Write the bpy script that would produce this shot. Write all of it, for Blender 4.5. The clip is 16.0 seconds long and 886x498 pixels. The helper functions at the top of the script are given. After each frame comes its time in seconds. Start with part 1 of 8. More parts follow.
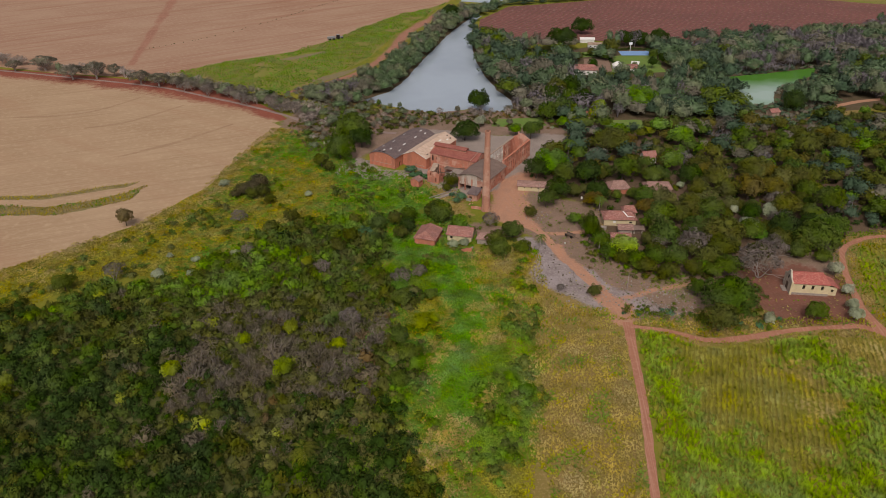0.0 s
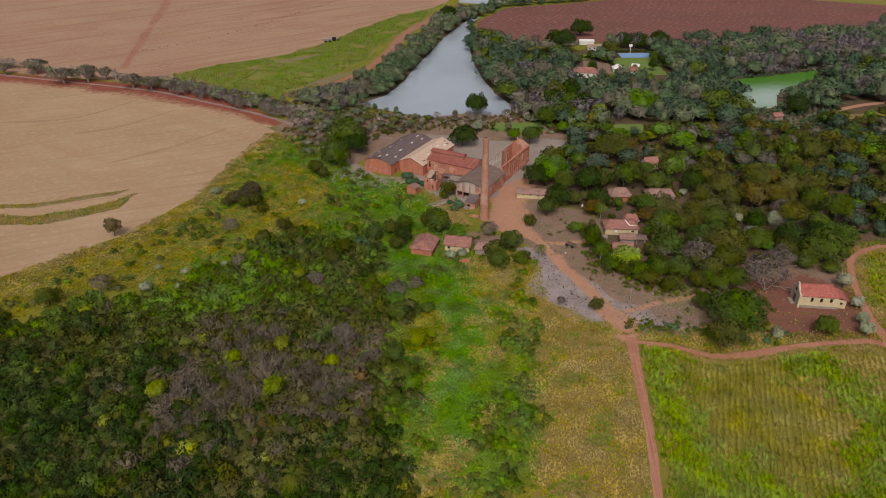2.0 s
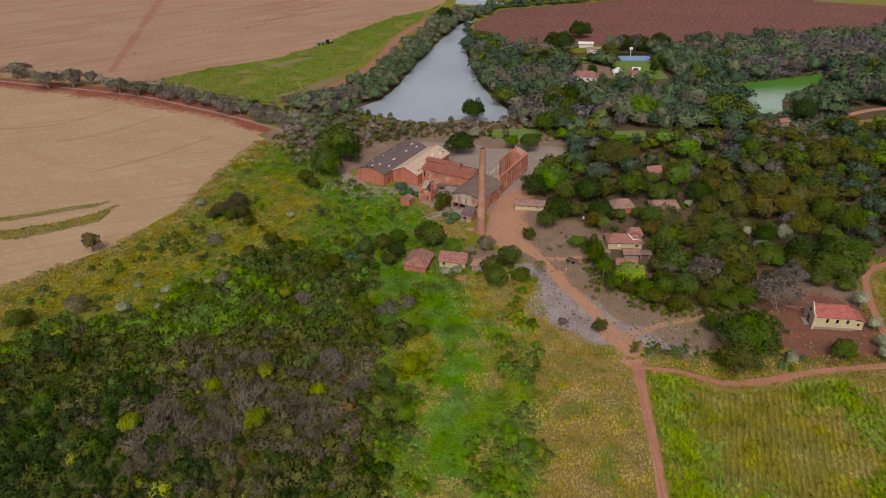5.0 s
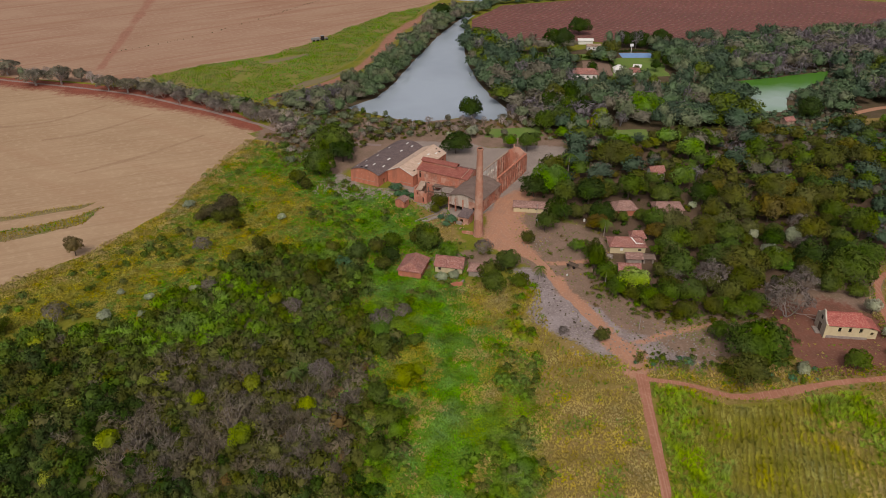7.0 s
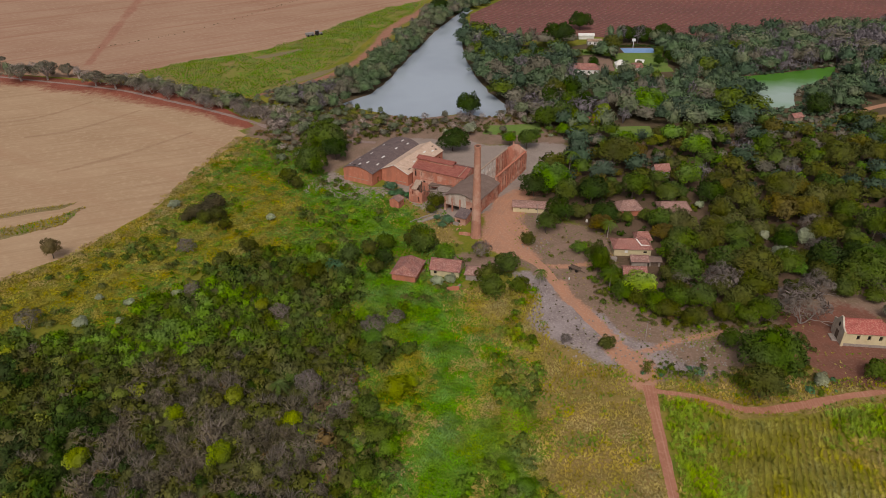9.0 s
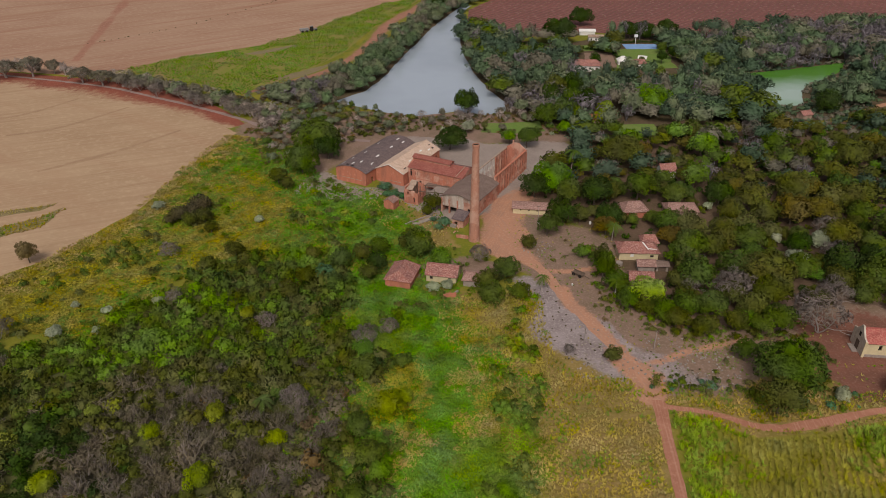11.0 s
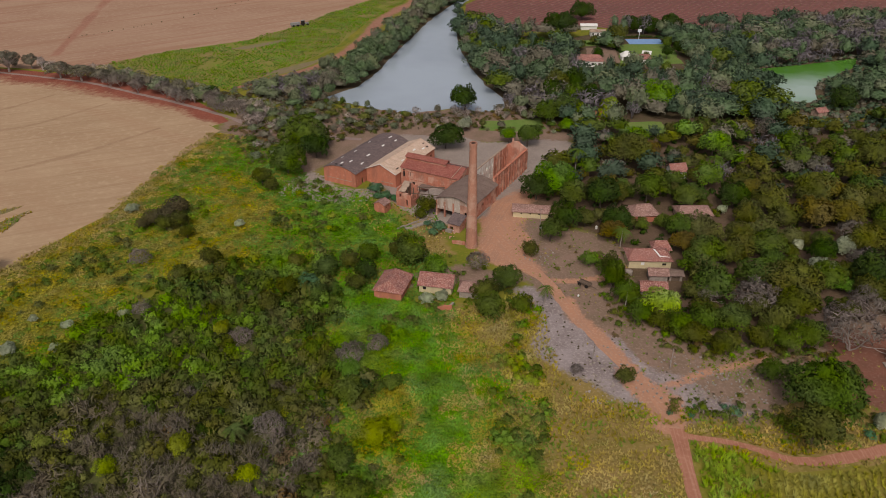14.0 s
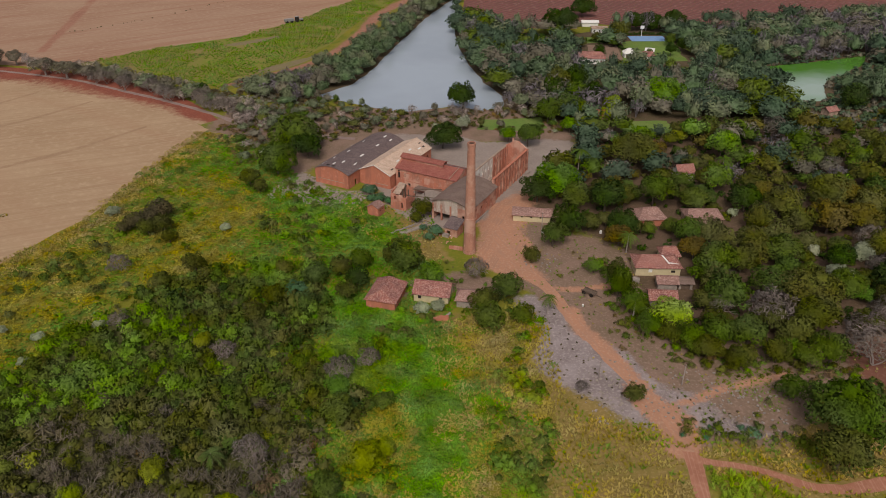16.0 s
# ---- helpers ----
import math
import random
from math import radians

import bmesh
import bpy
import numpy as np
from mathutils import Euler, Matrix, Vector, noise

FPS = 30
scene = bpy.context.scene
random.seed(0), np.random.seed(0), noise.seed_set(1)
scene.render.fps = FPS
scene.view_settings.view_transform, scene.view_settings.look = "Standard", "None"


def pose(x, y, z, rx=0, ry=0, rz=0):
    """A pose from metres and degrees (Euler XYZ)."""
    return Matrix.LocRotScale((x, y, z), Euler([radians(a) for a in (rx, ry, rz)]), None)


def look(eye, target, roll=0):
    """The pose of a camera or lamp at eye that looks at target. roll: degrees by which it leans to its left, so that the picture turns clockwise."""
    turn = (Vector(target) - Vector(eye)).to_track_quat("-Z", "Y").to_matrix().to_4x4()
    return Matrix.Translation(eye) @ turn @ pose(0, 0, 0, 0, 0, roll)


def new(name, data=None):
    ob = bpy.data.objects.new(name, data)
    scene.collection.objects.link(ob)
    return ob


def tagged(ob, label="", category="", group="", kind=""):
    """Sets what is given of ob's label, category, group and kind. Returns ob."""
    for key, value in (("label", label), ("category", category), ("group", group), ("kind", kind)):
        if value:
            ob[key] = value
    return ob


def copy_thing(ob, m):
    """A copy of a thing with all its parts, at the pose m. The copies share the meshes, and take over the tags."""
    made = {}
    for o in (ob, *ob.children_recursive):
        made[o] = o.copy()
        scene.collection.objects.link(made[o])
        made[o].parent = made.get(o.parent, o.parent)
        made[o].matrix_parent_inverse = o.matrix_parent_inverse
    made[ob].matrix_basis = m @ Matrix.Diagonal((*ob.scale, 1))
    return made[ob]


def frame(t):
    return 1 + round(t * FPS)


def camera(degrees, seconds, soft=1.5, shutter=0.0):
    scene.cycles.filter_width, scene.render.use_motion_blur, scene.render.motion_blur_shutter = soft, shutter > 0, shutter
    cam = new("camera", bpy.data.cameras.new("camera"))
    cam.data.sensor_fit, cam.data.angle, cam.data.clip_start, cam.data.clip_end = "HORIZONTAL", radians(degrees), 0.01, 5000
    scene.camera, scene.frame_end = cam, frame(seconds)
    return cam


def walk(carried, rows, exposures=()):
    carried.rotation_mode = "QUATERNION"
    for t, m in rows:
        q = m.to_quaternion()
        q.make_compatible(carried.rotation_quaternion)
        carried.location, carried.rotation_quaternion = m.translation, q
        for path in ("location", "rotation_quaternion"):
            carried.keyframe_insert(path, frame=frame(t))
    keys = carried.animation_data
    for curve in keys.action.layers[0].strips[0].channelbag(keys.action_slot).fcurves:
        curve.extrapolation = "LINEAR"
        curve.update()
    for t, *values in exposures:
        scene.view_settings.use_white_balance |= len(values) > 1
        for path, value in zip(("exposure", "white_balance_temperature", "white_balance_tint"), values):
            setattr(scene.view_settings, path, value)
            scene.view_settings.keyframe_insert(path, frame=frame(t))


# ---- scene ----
cam = camera(65.5, 16.0, soft=0.9)
# seconds, place in metres, turn to the left, tilt down, lean to the right
PATH = [
    (0.0, -4.39, -74.69, 119.96, 1.197, 29.701, 0.502),
    (0.5, -4.3, -72.83, 119.91, 1.166, 29.704, 0.514),
    (1.0, -4.24, -70.91, 119.91, 1.122, 29.701, 0.524),
    (1.5, -4.16, -68.95, 119.9, 1.078, 29.717, 0.519),
    (2.0, -4.07, -66.91, 119.81, 1.041, 29.72, 0.522),
    (2.5, -3.94, -64.9, 119.67, 1.004, 29.701, 0.543),
    (3.0, -3.81, -62.82, 119.54, 0.964, 29.702, 0.567),
    (3.5, -3.65, -60.71, 119.4, 0.923, 29.713, 0.561),
    (4.0, -3.54, -58.52, 119.24, 0.885, 29.713, 0.556),
    (6.5, -2.71, -47.84, 117.38, 0.726, 29.871, 0.458),
    (7.0, -2.56, -45.59, 116.51, 0.665, 29.954, 0.459),
    (7.5, -2.38, -43.15, 115.53, 0.627, 30.019, 0.447),
    (8.0, -2.14, -40.65, 114.5, 0.606, 30.068, 0.449),
    (8.5, -1.9, -38.16, 113.47, 0.593, 30.104, 0.456),
    (9.0, -1.71, -35.62, 112.44, 0.563, 30.146, 0.441),
    (11.5, -1.05, -22.88, 107.4, 0.388, 30.296, 0.362),
    (12.0, -0.94, -20.25, 106.31, 0.349, 30.32, 0.335),
    (12.5, -0.84, -17.68, 105.21, 0.305, 30.332, 0.327),
    (13.0, -0.7, -15.04, 104.14, 0.263, 30.331, 0.301),
    (13.5, -0.56, -12.51, 103.09, 0.223, 30.34, 0.266),
    (14.0, -0.46, -10.0, 102.1, 0.17, 30.349, 0.243),
    (14.5, -0.39, -7.54, 101.15, 0.119, 30.371, 0.224),
    (15.0, -0.24, -5.09, 100.23, 0.071, 30.408, 0.187),
    (15.5, -0.14, -2.6, 99.34, 0.038, 30.427, 0.147),
    (16.0, 0.0, 0.0, 98.44, 0.0, 30.435, 0.116),
]
walk(cam, [(t, pose(x, y, z, 90 - down, 0, turn) @ pose(0, 0, 0, 0, 0, -lean)) for t, x, y, z, turn, down, lean in PATH],
     [(0.0, 0.13, 6800, 15.0), (16.0, 0.07, 6800, 15.0)])

# ---- light: an overcast afternoon ----
SUN_UP, SUN_AROUND = 50.0, 186.0
world = bpy.data.worlds.new("sky")
scene.world = world
world.use_nodes = True
wn = world.node_tree
sky = wn.nodes.new("ShaderNodeTexSky")
sky.sky_type, sky.sun_disc = "NISHITA", False
sky.sun_elevation, sky.sun_rotation = radians(SUN_UP), radians(SUN_AROUND)
sky.air_density, sky.dust_density, sky.ozone_density = 1.0, 4.0, 1.0
grey = wn.nodes.new("ShaderNodeHueSaturation")
grey.inputs["Saturation"].default_value = 0.45
wn.links.new(sky.outputs[0], grey.inputs["Color"])
wn.links.new(grey.outputs[0], wn.nodes["Background"].inputs["Color"])
wn.nodes["Background"].inputs["Strength"].default_value = 0.085
sun = new("sun", bpy.data.lights.new("sun", "SUN"))
sun.data.energy, sun.data.angle, sun.data.color = 1.5, radians(18), (1.0, 0.95, 0.88)
az = radians(SUN_AROUND)
sun.matrix_world = look((0, 0, 0), (-math.sin(az) * math.cos(radians(SUN_UP)), -math.cos(az) * math.cos(radians(SUN_UP)), -math.sin(radians(SUN_UP))))


# ---- materials ----
def rgb(c):
    return (*c, 1.0)


class Mat:
    """A small builder of node materials: noise at several scales, mixed by ramps."""

    def __init__(self, name, rough=0.9, metal=0.0, spec=0.3):
        self.m = bpy.data.materials.new(name)
        self.m.use_nodes = True
        self.t = self.m.node_tree
        self.b = self.t.nodes["Principled BSDF"]
        self.b.inputs["Roughness"].default_value = rough
        self.b.inputs["Metallic"].default_value = metal
        self.b.inputs["Specular IOR Level"].default_value = spec
        self.pos = self.t.nodes.new("ShaderNodeNewGeometry").outputs["Position"]
        self.obj = self.t.nodes.new("ShaderNodeTexCoord").outputs["Object"]
        self.h = None

    def link(self, a, b):
        self.t.links.new(a, b)

    def streaks(self, deg, long, short, detail=3.0):
        """Noise drawn out along a direction: about long by short metres."""
        k = self.t.nodes.new("ShaderNodeMapping")
        k.vector_type = "TEXTURE"
        k.inputs["Rotation"].default_value = (0, 0, radians(deg))
        k.inputs["Scale"].default_value = (long, short, 1)
        self.link(self.pos, k.inputs["Vector"])
        n = self.t.nodes.new("ShaderNodeTexNoise")
        n.inputs["Scale"].default_value = 1.0
        n.inputs["Detail"].default_value = detail
        self.link(k.outputs[0], n.inputs["Vector"])
        return n.outputs["Fac"]

    def noise(self, size, detail=4.0, where=None, stretch=None, rough=0.55, turn=0.0, dist=0.0):
        """Noise whose lumps are about size metres across."""
        n = self.t.nodes.new("ShaderNodeTexNoise")
        n.inputs["Scale"].default_value = 1.0 / size
        n.inputs["Detail"].default_value = detail
        n.inputs["Roughness"].default_value = rough
        n.inputs["Distortion"].default_value = dist
        w = where or self.pos
        if stretch:
            k = self.t.nodes.new("ShaderNodeMapping")
            k.inputs["Rotation"].default_value = (0, 0, radians(turn))
            k.inputs["Scale"].default_value = stretch
            self.link(w, k.inputs["Vector"])
            w = k.outputs[0]
        self.link(w, n.inputs["Vector"])
        return n.outputs["Fac"]

    def wave(self, size, turn, dist=1.0, where=None, bands="X"):
        k = self.t.nodes.new("ShaderNodeMapping")
        k.inputs["Rotation"].default_value = (0, 0, radians(turn))
        self.link(where or self.pos, k.inputs["Vector"])
        n = self.t.nodes.new("ShaderNodeTexWave")
        n.bands_direction = bands
        n.inputs["Scale"].default_value = 0.314 / size
        n.inputs["Distortion"].default_value = dist
        n.inputs["Detail"].default_value = 2.0
        n.inputs["Detail Scale"].default_value = 0.6
        self.link(k.outputs[0], n.inputs["Vector"])
        return n.outputs["Fac"]

    def ramp(self, fac, lo=0.4, hi=0.6):
        r = self.t.nodes.new("ShaderNodeMapRange")
        r.inputs["From Min"].default_value = lo
        r.inputs["From Max"].default_value = hi
        self.link(fac, r.inputs["Value"])
        return r.outputs[0]

    def mix(self, fac, a, b, kind="MIX"):
        n = self.t.nodes.new("ShaderNodeMix")
        n.data_type, n.blend_type = "RGBA", kind
        if isinstance(fac, (int, float)):
            n.inputs[0].default_value = fac
        else:
            self.link(fac, n.inputs[0])
        for k, v in ((6, a), (7, b)):
            if isinstance(v, tuple):
                n.inputs[k].default_value = rgb(v)
            else:
                self.link(v, n.inputs[k])
        return n.outputs[2]

    def times(self, fac, a):
        n = self.t.nodes.new("ShaderNodeMath")
        n.operation = "MULTIPLY"
        n.inputs[1].default_value = a
        self.link(fac, n.inputs[0])
        return n.outputs[0]

    def random(self):
        return self.t.nodes.new("ShaderNodeObjectInfo").outputs["Random"]

    def island(self):
        return self.t.nodes.new("ShaderNodeNewGeometry").outputs["Random Per Island"]

    def color(self, c):
        if isinstance(c, tuple):
            self.b.inputs["Base Color"].default_value = rgb(c)
        else:
            self.link(c, self.b.inputs["Base Color"])
        return self

    def bump(self, fac, depth, strength=0.6):
        n = self.t.nodes.new("ShaderNodeBump")
        n.inputs["Distance"].default_value = depth
        n.inputs["Strength"].default_value = strength
        self.link(fac, n.inputs["Height"])
        if self.h is not None:
            self.link(self.h, n.inputs["Normal"])
        self.link(n.outputs[0], self.b.inputs["Normal"])
        self.h = n.outputs[0]
        return self


def soil_color(m, a, b, c, big=18.0, small=0.7, streak=()):
    """Bare or planted ground: two colours in large patches, a third in small flecks, drawn-out streaks."""
    x = m.mix(m.ramp(m.noise(big, 5), 0.35, 0.65), a, b)
    x = m.mix(m.ramp(m.noise(small, 5), 0.5, 0.72), x, c)
    for deg, long, short, tone, amount in streak:
        x = m.mix(m.times(m.ramp(m.streaks(deg, long, short), 0.5, 0.68), amount), x, tone)
    return x


def soil(name, *recipe, over=None):
    """A soil; with `over`, a second soil that lies on it where the mesh says so, with a wandering border."""
    m = Mat(name, 0.95, spec=0.06)
    x = soil_color(m, *recipe)
    if over:
        at_ = m.t.nodes.new("ShaderNodeAttribute")
        at_.attribute_name = "worn"
        s = m.t.nodes.new("ShaderNodeMath")
        s.operation = "ADD"
        m.link(at_.outputs["Fac"], s.inputs[0])
        m.link(m.noise(3.2, 6, rough=0.65), s.inputs[1])
        x = m.mix(m.ramp(s.outputs[0], 0.8, 1.2), x, soil_color(m, *over))
    m.color(x).bump(m.noise(1.1, 6), 0.25, 0.5)
    return m.m


def leaves(name, a, b, c, patch=6.0, spread=0.5, sheer=0.16):
    """Foliage: each leaf clump its own tone, each tree a little apart."""
    m = Mat(name, 0.8, spec=0.06)
    x = m.mix(m.ramp(m.island(), -0.35, 1.35), a, b)
    x = m.mix(m.times(m.ramp(m.noise(patch, 2), 0.42, 0.66), 0.8), x, c)
    x = m.mix(m.times(m.random(), spread), x, c)
    v = m.t.nodes.new("ShaderNodeHueSaturation")
    for fac, lo, hi, to, out in ((m.noise(5.5, 3), 0.3, 0.7, (0.68, 1.36), "Value"), (m.random(), 0.0, 1.0, (0.49, 0.516), "Hue"), (m.noise(9.0, 2), 0.3, 0.7, (0.82, 1.15), "Saturation")):
        r = m.t.nodes.new("ShaderNodeMapRange")
        r.inputs["From Min"].default_value, r.inputs["From Max"].default_value = lo, hi
        r.inputs["To Min"].default_value, r.inputs["To Max"].default_value = to
        m.link(fac, r.inputs["Value"])
        m.link(r.outputs[0], v.inputs[out])
    m.link(x, v.inputs["Color"])
    m.color(v.outputs[0])
    if sheer:
        t = m.t.nodes.new("ShaderNodeBsdfTranslucent")
        m.link(v.outputs[0], t.inputs["Color"])
        s = m.t.nodes.new("ShaderNodeMixShader")
        s.inputs[0].default_value = sheer
        m.link(m.b.outputs[0], s.inputs[1])
        m.link(t.outputs[0], s.inputs[2])
        out = [n for n in m.t.nodes if n.type == "OUTPUT_MATERIAL"][0]
        m.link(s.outputs[0], out.inputs["Surface"])
    return m.m


def brick(name, a, b, stain, wash=None):
    m = Mat(name, 0.9, spec=0.15)
    x = m.mix(m.noise(3.5, 6), a, b)
    x = m.mix(m.times(m.ramp(m.noise(0.5, 3), 0.45, 0.7), 0.35), x, (a[0] * 1.25, a[1] * 1.2, a[2] * 1.15))
    x = m.mix(m.times(m.ramp(m.noise(1.6, 6, stretch=(1, 1, 0.22)), 0.46, 0.68), 0.8), x, stain)
    x = m.mix(m.times(m.ramp(m.noise(0.9, 4, stretch=(1, 1, 0.6)), 0.56, 0.7), 0.45), x, (min(1, a[0] * 1.2 + 0.05), a[1] * 1.5 + 0.04, a[2] * 1.6 + 0.04))
    if wash:
        x = m.mix(m.times(m.ramp(m.noise(4.0, 6), 0.5, 0.62), 0.75), x, wash)
    m.color(x).bump(m.noise(0.25, 4), 0.04, 0.6)
    return m.m


def plain(name, a, b, size=1.0, rough=0.85, spec=0.2, metal=0.0, bump=0.02):
    m = Mat(name, rough, metal, spec)
    x = m.mix(m.ramp(m.noise(size, 6), 0.35, 0.68), a, b)
    m.color(x).bump(m.noise(size * 0.4, 5), bump, 0.5)
    return m.m


def meadow(m):
    g = m.mix(m.ramp(m.noise(28, 5), 0.38, 0.62), (0.15, 0.170, 0.020), (0.24, 0.205, 0.030))
    g = m.mix(m.ramp(m.noise(7, 5), 0.5, 0.7), g, (0.085, 0.135, 0.018))
    return m.mix(m.times(m.ramp(m.noise(0.9, 5), 0.5, 0.75), 0.6), g, (0.26, 0.215, 0.045))


GROUND = Mat("meadow_ground", 0.95, spec=0.05)
GROUND.color(meadow(GROUND)).bump(GROUND.noise(1.2, 6), 0.3, 0.6)
GROUND = GROUND.m
EARTHS = (("dry", (0.275, 0.190, 0.070), (0.200, 0.155, 0.040), (0.325, 0.235, 0.098)), ("lush", (0.11, 0.215, 0.016), (0.15, 0.25, 0.022), (0.08, 0.16, 0.014)),
          ("thatch", (0.105, 0.110, 0.040), (0.085, 0.098, 0.028), (0.135, 0.122, 0.052)),
          ("litter", (0.135, 0.088, 0.060), (0.100, 0.072, 0.042), (0.165, 0.112, 0.078)), ("brown", (0.250, 0.165, 0.125), (0.190, 0.135, 0.090), (0.305, 0.215, 0.165)),
          ("yard", (0.315, 0.26, 0.225), (0.265, 0.215, 0.185), (0.365, 0.30, 0.26)), ("ash", (0.325, 0.272, 0.262), (0.225, 0.182, 0.172), (0.40, 0.342, 0.325)),
          ("red", (0.215, 0.092, 0.064), (0.155, 0.075, 0.052), (0.245, 0.130, 0.095)), ("road", (0.46, 0.235, 0.145), (0.40, 0.215, 0.14), (0.50, 0.30, 0.20)))
EARTH = Mat("worn_earth", 0.95, spec=0.05)
_g = meadow(EARTH)
_big, _fine, _edge = EARTH.ramp(EARTH.noise(6, 5), 0.35, 0.65), EARTH.ramp(EARTH.noise(0.65, 5), 0.5, 0.72), EARTH.noise(1.7, 6, rough=0.65)
for _name, _a, _b, _c in EARTHS:
    _at = EARTH.t.nodes.new("ShaderNodeAttribute")
    _at.attribute_name = _name
    _sum = EARTH.t.nodes.new("ShaderNodeMath")
    _sum.operation = "ADD"
    EARTH.link(_at.outputs["Fac"], _sum.inputs[0])
    EARTH.link(_edge, _sum.inputs[1])
    _g = EARTH.mix(EARTH.ramp(_sum.outputs[0], 0.86, 1.14), _g, EARTH.mix(_fine, EARTH.mix(_big, _a, _b), _c))
_ruts = EARTH.t.nodes.new("ShaderNodeMath")
_ruts.operation = "MULTIPLY"
EARTH.link(_at.outputs["Fac"], _ruts.inputs[0])
EARTH.link(EARTH.ramp(EARTH.streaks(68, 9.0, 0.55), 0.46, 0.66), _ruts.inputs[1])
_g = EARTH.mix(EARTH.times(_ruts.outputs[0], 0.6), _g, (0.33, 0.20, 0.145))
EARTH.color(_g).bump(EARTH.noise(0.9, 6), 0.22, 0.6)
EARTH = EARTH.m
TAN_SOIL = ((0.42, 0.29, 0.18), (0.36, 0.24, 0.145), (0.46, 0.33, 0.21), 40, 2.5, ((22, 70, 3.0, (0.33, 0.215, 0.13), 0.55), (-32, 90, 14.0, (0.37, 0.23, 0.14), 0.6), (22, 25, 0.8, (0.47, 0.34, 0.22), 0.5)))
PINK_SOIL = ((0.38, 0.245, 0.165), (0.33, 0.195, 0.13), (0.42, 0.28, 0.19), 45, 3.0, ((38, 160, 9.0, (0.30, 0.155, 0.10), 0.75), (20, 120, 16.0, (0.35, 0.215, 0.14), 0.6), (38, 50, 2.0, (0.43, 0.29, 0.20), 0.4)))
RED_SOIL = ((0.27, 0.085, 0.055), (0.21, 0.066, 0.046), (0.30, 0.12, 0.08), 8, 0.9)
FAINT_SOIL = ((0.34, 0.17, 0.115), (0.29, 0.14, 0.095), (0.37, 0.21, 0.15), 12, 2.0)
EDGE_SOIL = ((0.13, 0.165, 0.022), (0.22, 0.19, 0.034), (0.25, 0.20, 0.06), 9, 1.0)
TAN = soil("harvested_field_soil", *TAN_SOIL)
PINK = soil("ploughed_pale_soil", *PINK_SOIL)
RED = soil("red_earth", *RED_SOIL)
TANWORN = soil("pale_soil_with_darker_sweeps", *TAN_SOIL, over=((0.345, 0.225, 0.14), (0.31, 0.205, 0.125), (0.37, 0.25, 0.155), 14, 1.5))
BANKSOIL = soil("red_stained_field_edge", *TAN_SOIL, over=RED_SOIL)
REDWORN = soil("red_earth_in_grass", *EDGE_SOIL, over=FAINT_SOIL)
FAINT = soil("red_earth_on_pale_soil", *PINK_SOIL, over=FAINT_SOIL)
TRACK = soil("red_track_earth", (0.40, 0.185, 0.120), (0.33, 0.145, 0.092), (0.44, 0.225, 0.150), 9, 1.0, ((85, 22, 0.4, (0.50, 0.275, 0.195), 0.55),))
ROAD = soil("dirt_road_earth", (0.46, 0.235, 0.145), (0.40, 0.215, 0.14), (0.49, 0.285, 0.19), 7, 0.8, ((112, 9, 0.5, (0.36, 0.225, 0.165), 0.6),))
GRAVEL = soil("grey_gravel", (0.29, 0.215, 0.19), (0.235, 0.17, 0.15), (0.34, 0.26, 0.23), 9, 0.8)
PATCH = soil("bare_soil_in_crop", (0.22, 0.165, 0.105), (0.19, 0.17, 0.075), (0.25, 0.20, 0.12), 6, 1.2)
YARD = soil("yard_earth", (0.27, 0.20, 0.155), (0.22, 0.165, 0.13), (0.30, 0.22, 0.17), 10, 0.8)
PLANT = Mat("red_planted_field", 0.95, spec=0.1)
_g = PLANT.mix(PLANT.ramp(PLANT.noise(50, 4), 0.35, 0.65), (0.245, 0.095, 0.080), (0.185, 0.078, 0.068))
_g = PLANT.mix(PLANT.times(PLANT.ramp(PLANT.wave(4.2, -38, 3.0), 0.4, 0.8), 0.75), _g, (0.125, 0.068, 0.056))
_g = PLANT.mix(PLANT.times(PLANT.ramp(PLANT.noise(3.0, 4), 0.56, 0.66), 0.6), _g, (0.34, 0.205, 0.18))
_g = PLANT.mix(PLANT.times(PLANT.ramp(PLANT.noise(2.2, 5, turn=20), 0.57, 0.66), 0.6), _g, (0.13, 0.095, 0.07))
PLANT.color(_g).bump(PLANT.noise(1.5, 4), 0.3)
PLANT = PLANT.m
CROP = soil("cane_crop_ground", (0.195, 0.190, 0.026), (0.235, 0.185, 0.040), (0.215, 0.190, 0.038), 22, 1.6)
CROPFAR = soil("green_crop_ground", (0.19, 0.21, 0.035), (0.25, 0.19, 0.075), (0.16, 0.20, 0.03), 25, 2.2)
DRYGROUND = soil("dry_grass_ground", (0.24, 0.185, 0.09), (0.19, 0.165, 0.06), (0.30, 0.235, 0.14), 9, 0.9)
LAWN = soil("lawn_ground", (0.130, 0.215, 0.045), (0.170, 0.225, 0.062), (0.10, 0.165, 0.036), 8, 0.8)
# litter with the trees' shade put into its dark colour
SHADE = soil("shade_darkened_litter", (0.12, 0.085, 0.055), (0.085, 0.07, 0.035), (0.15, 0.105, 0.07), 6, 0.7)
BROWN = soil("bare_brown_earth", (0.25, 0.165, 0.125), (0.20, 0.135, 0.095), (0.30, 0.21, 0.165), 5, 0.6)


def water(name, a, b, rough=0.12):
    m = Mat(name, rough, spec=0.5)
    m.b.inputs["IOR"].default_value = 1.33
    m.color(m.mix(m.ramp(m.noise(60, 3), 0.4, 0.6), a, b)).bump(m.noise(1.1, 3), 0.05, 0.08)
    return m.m


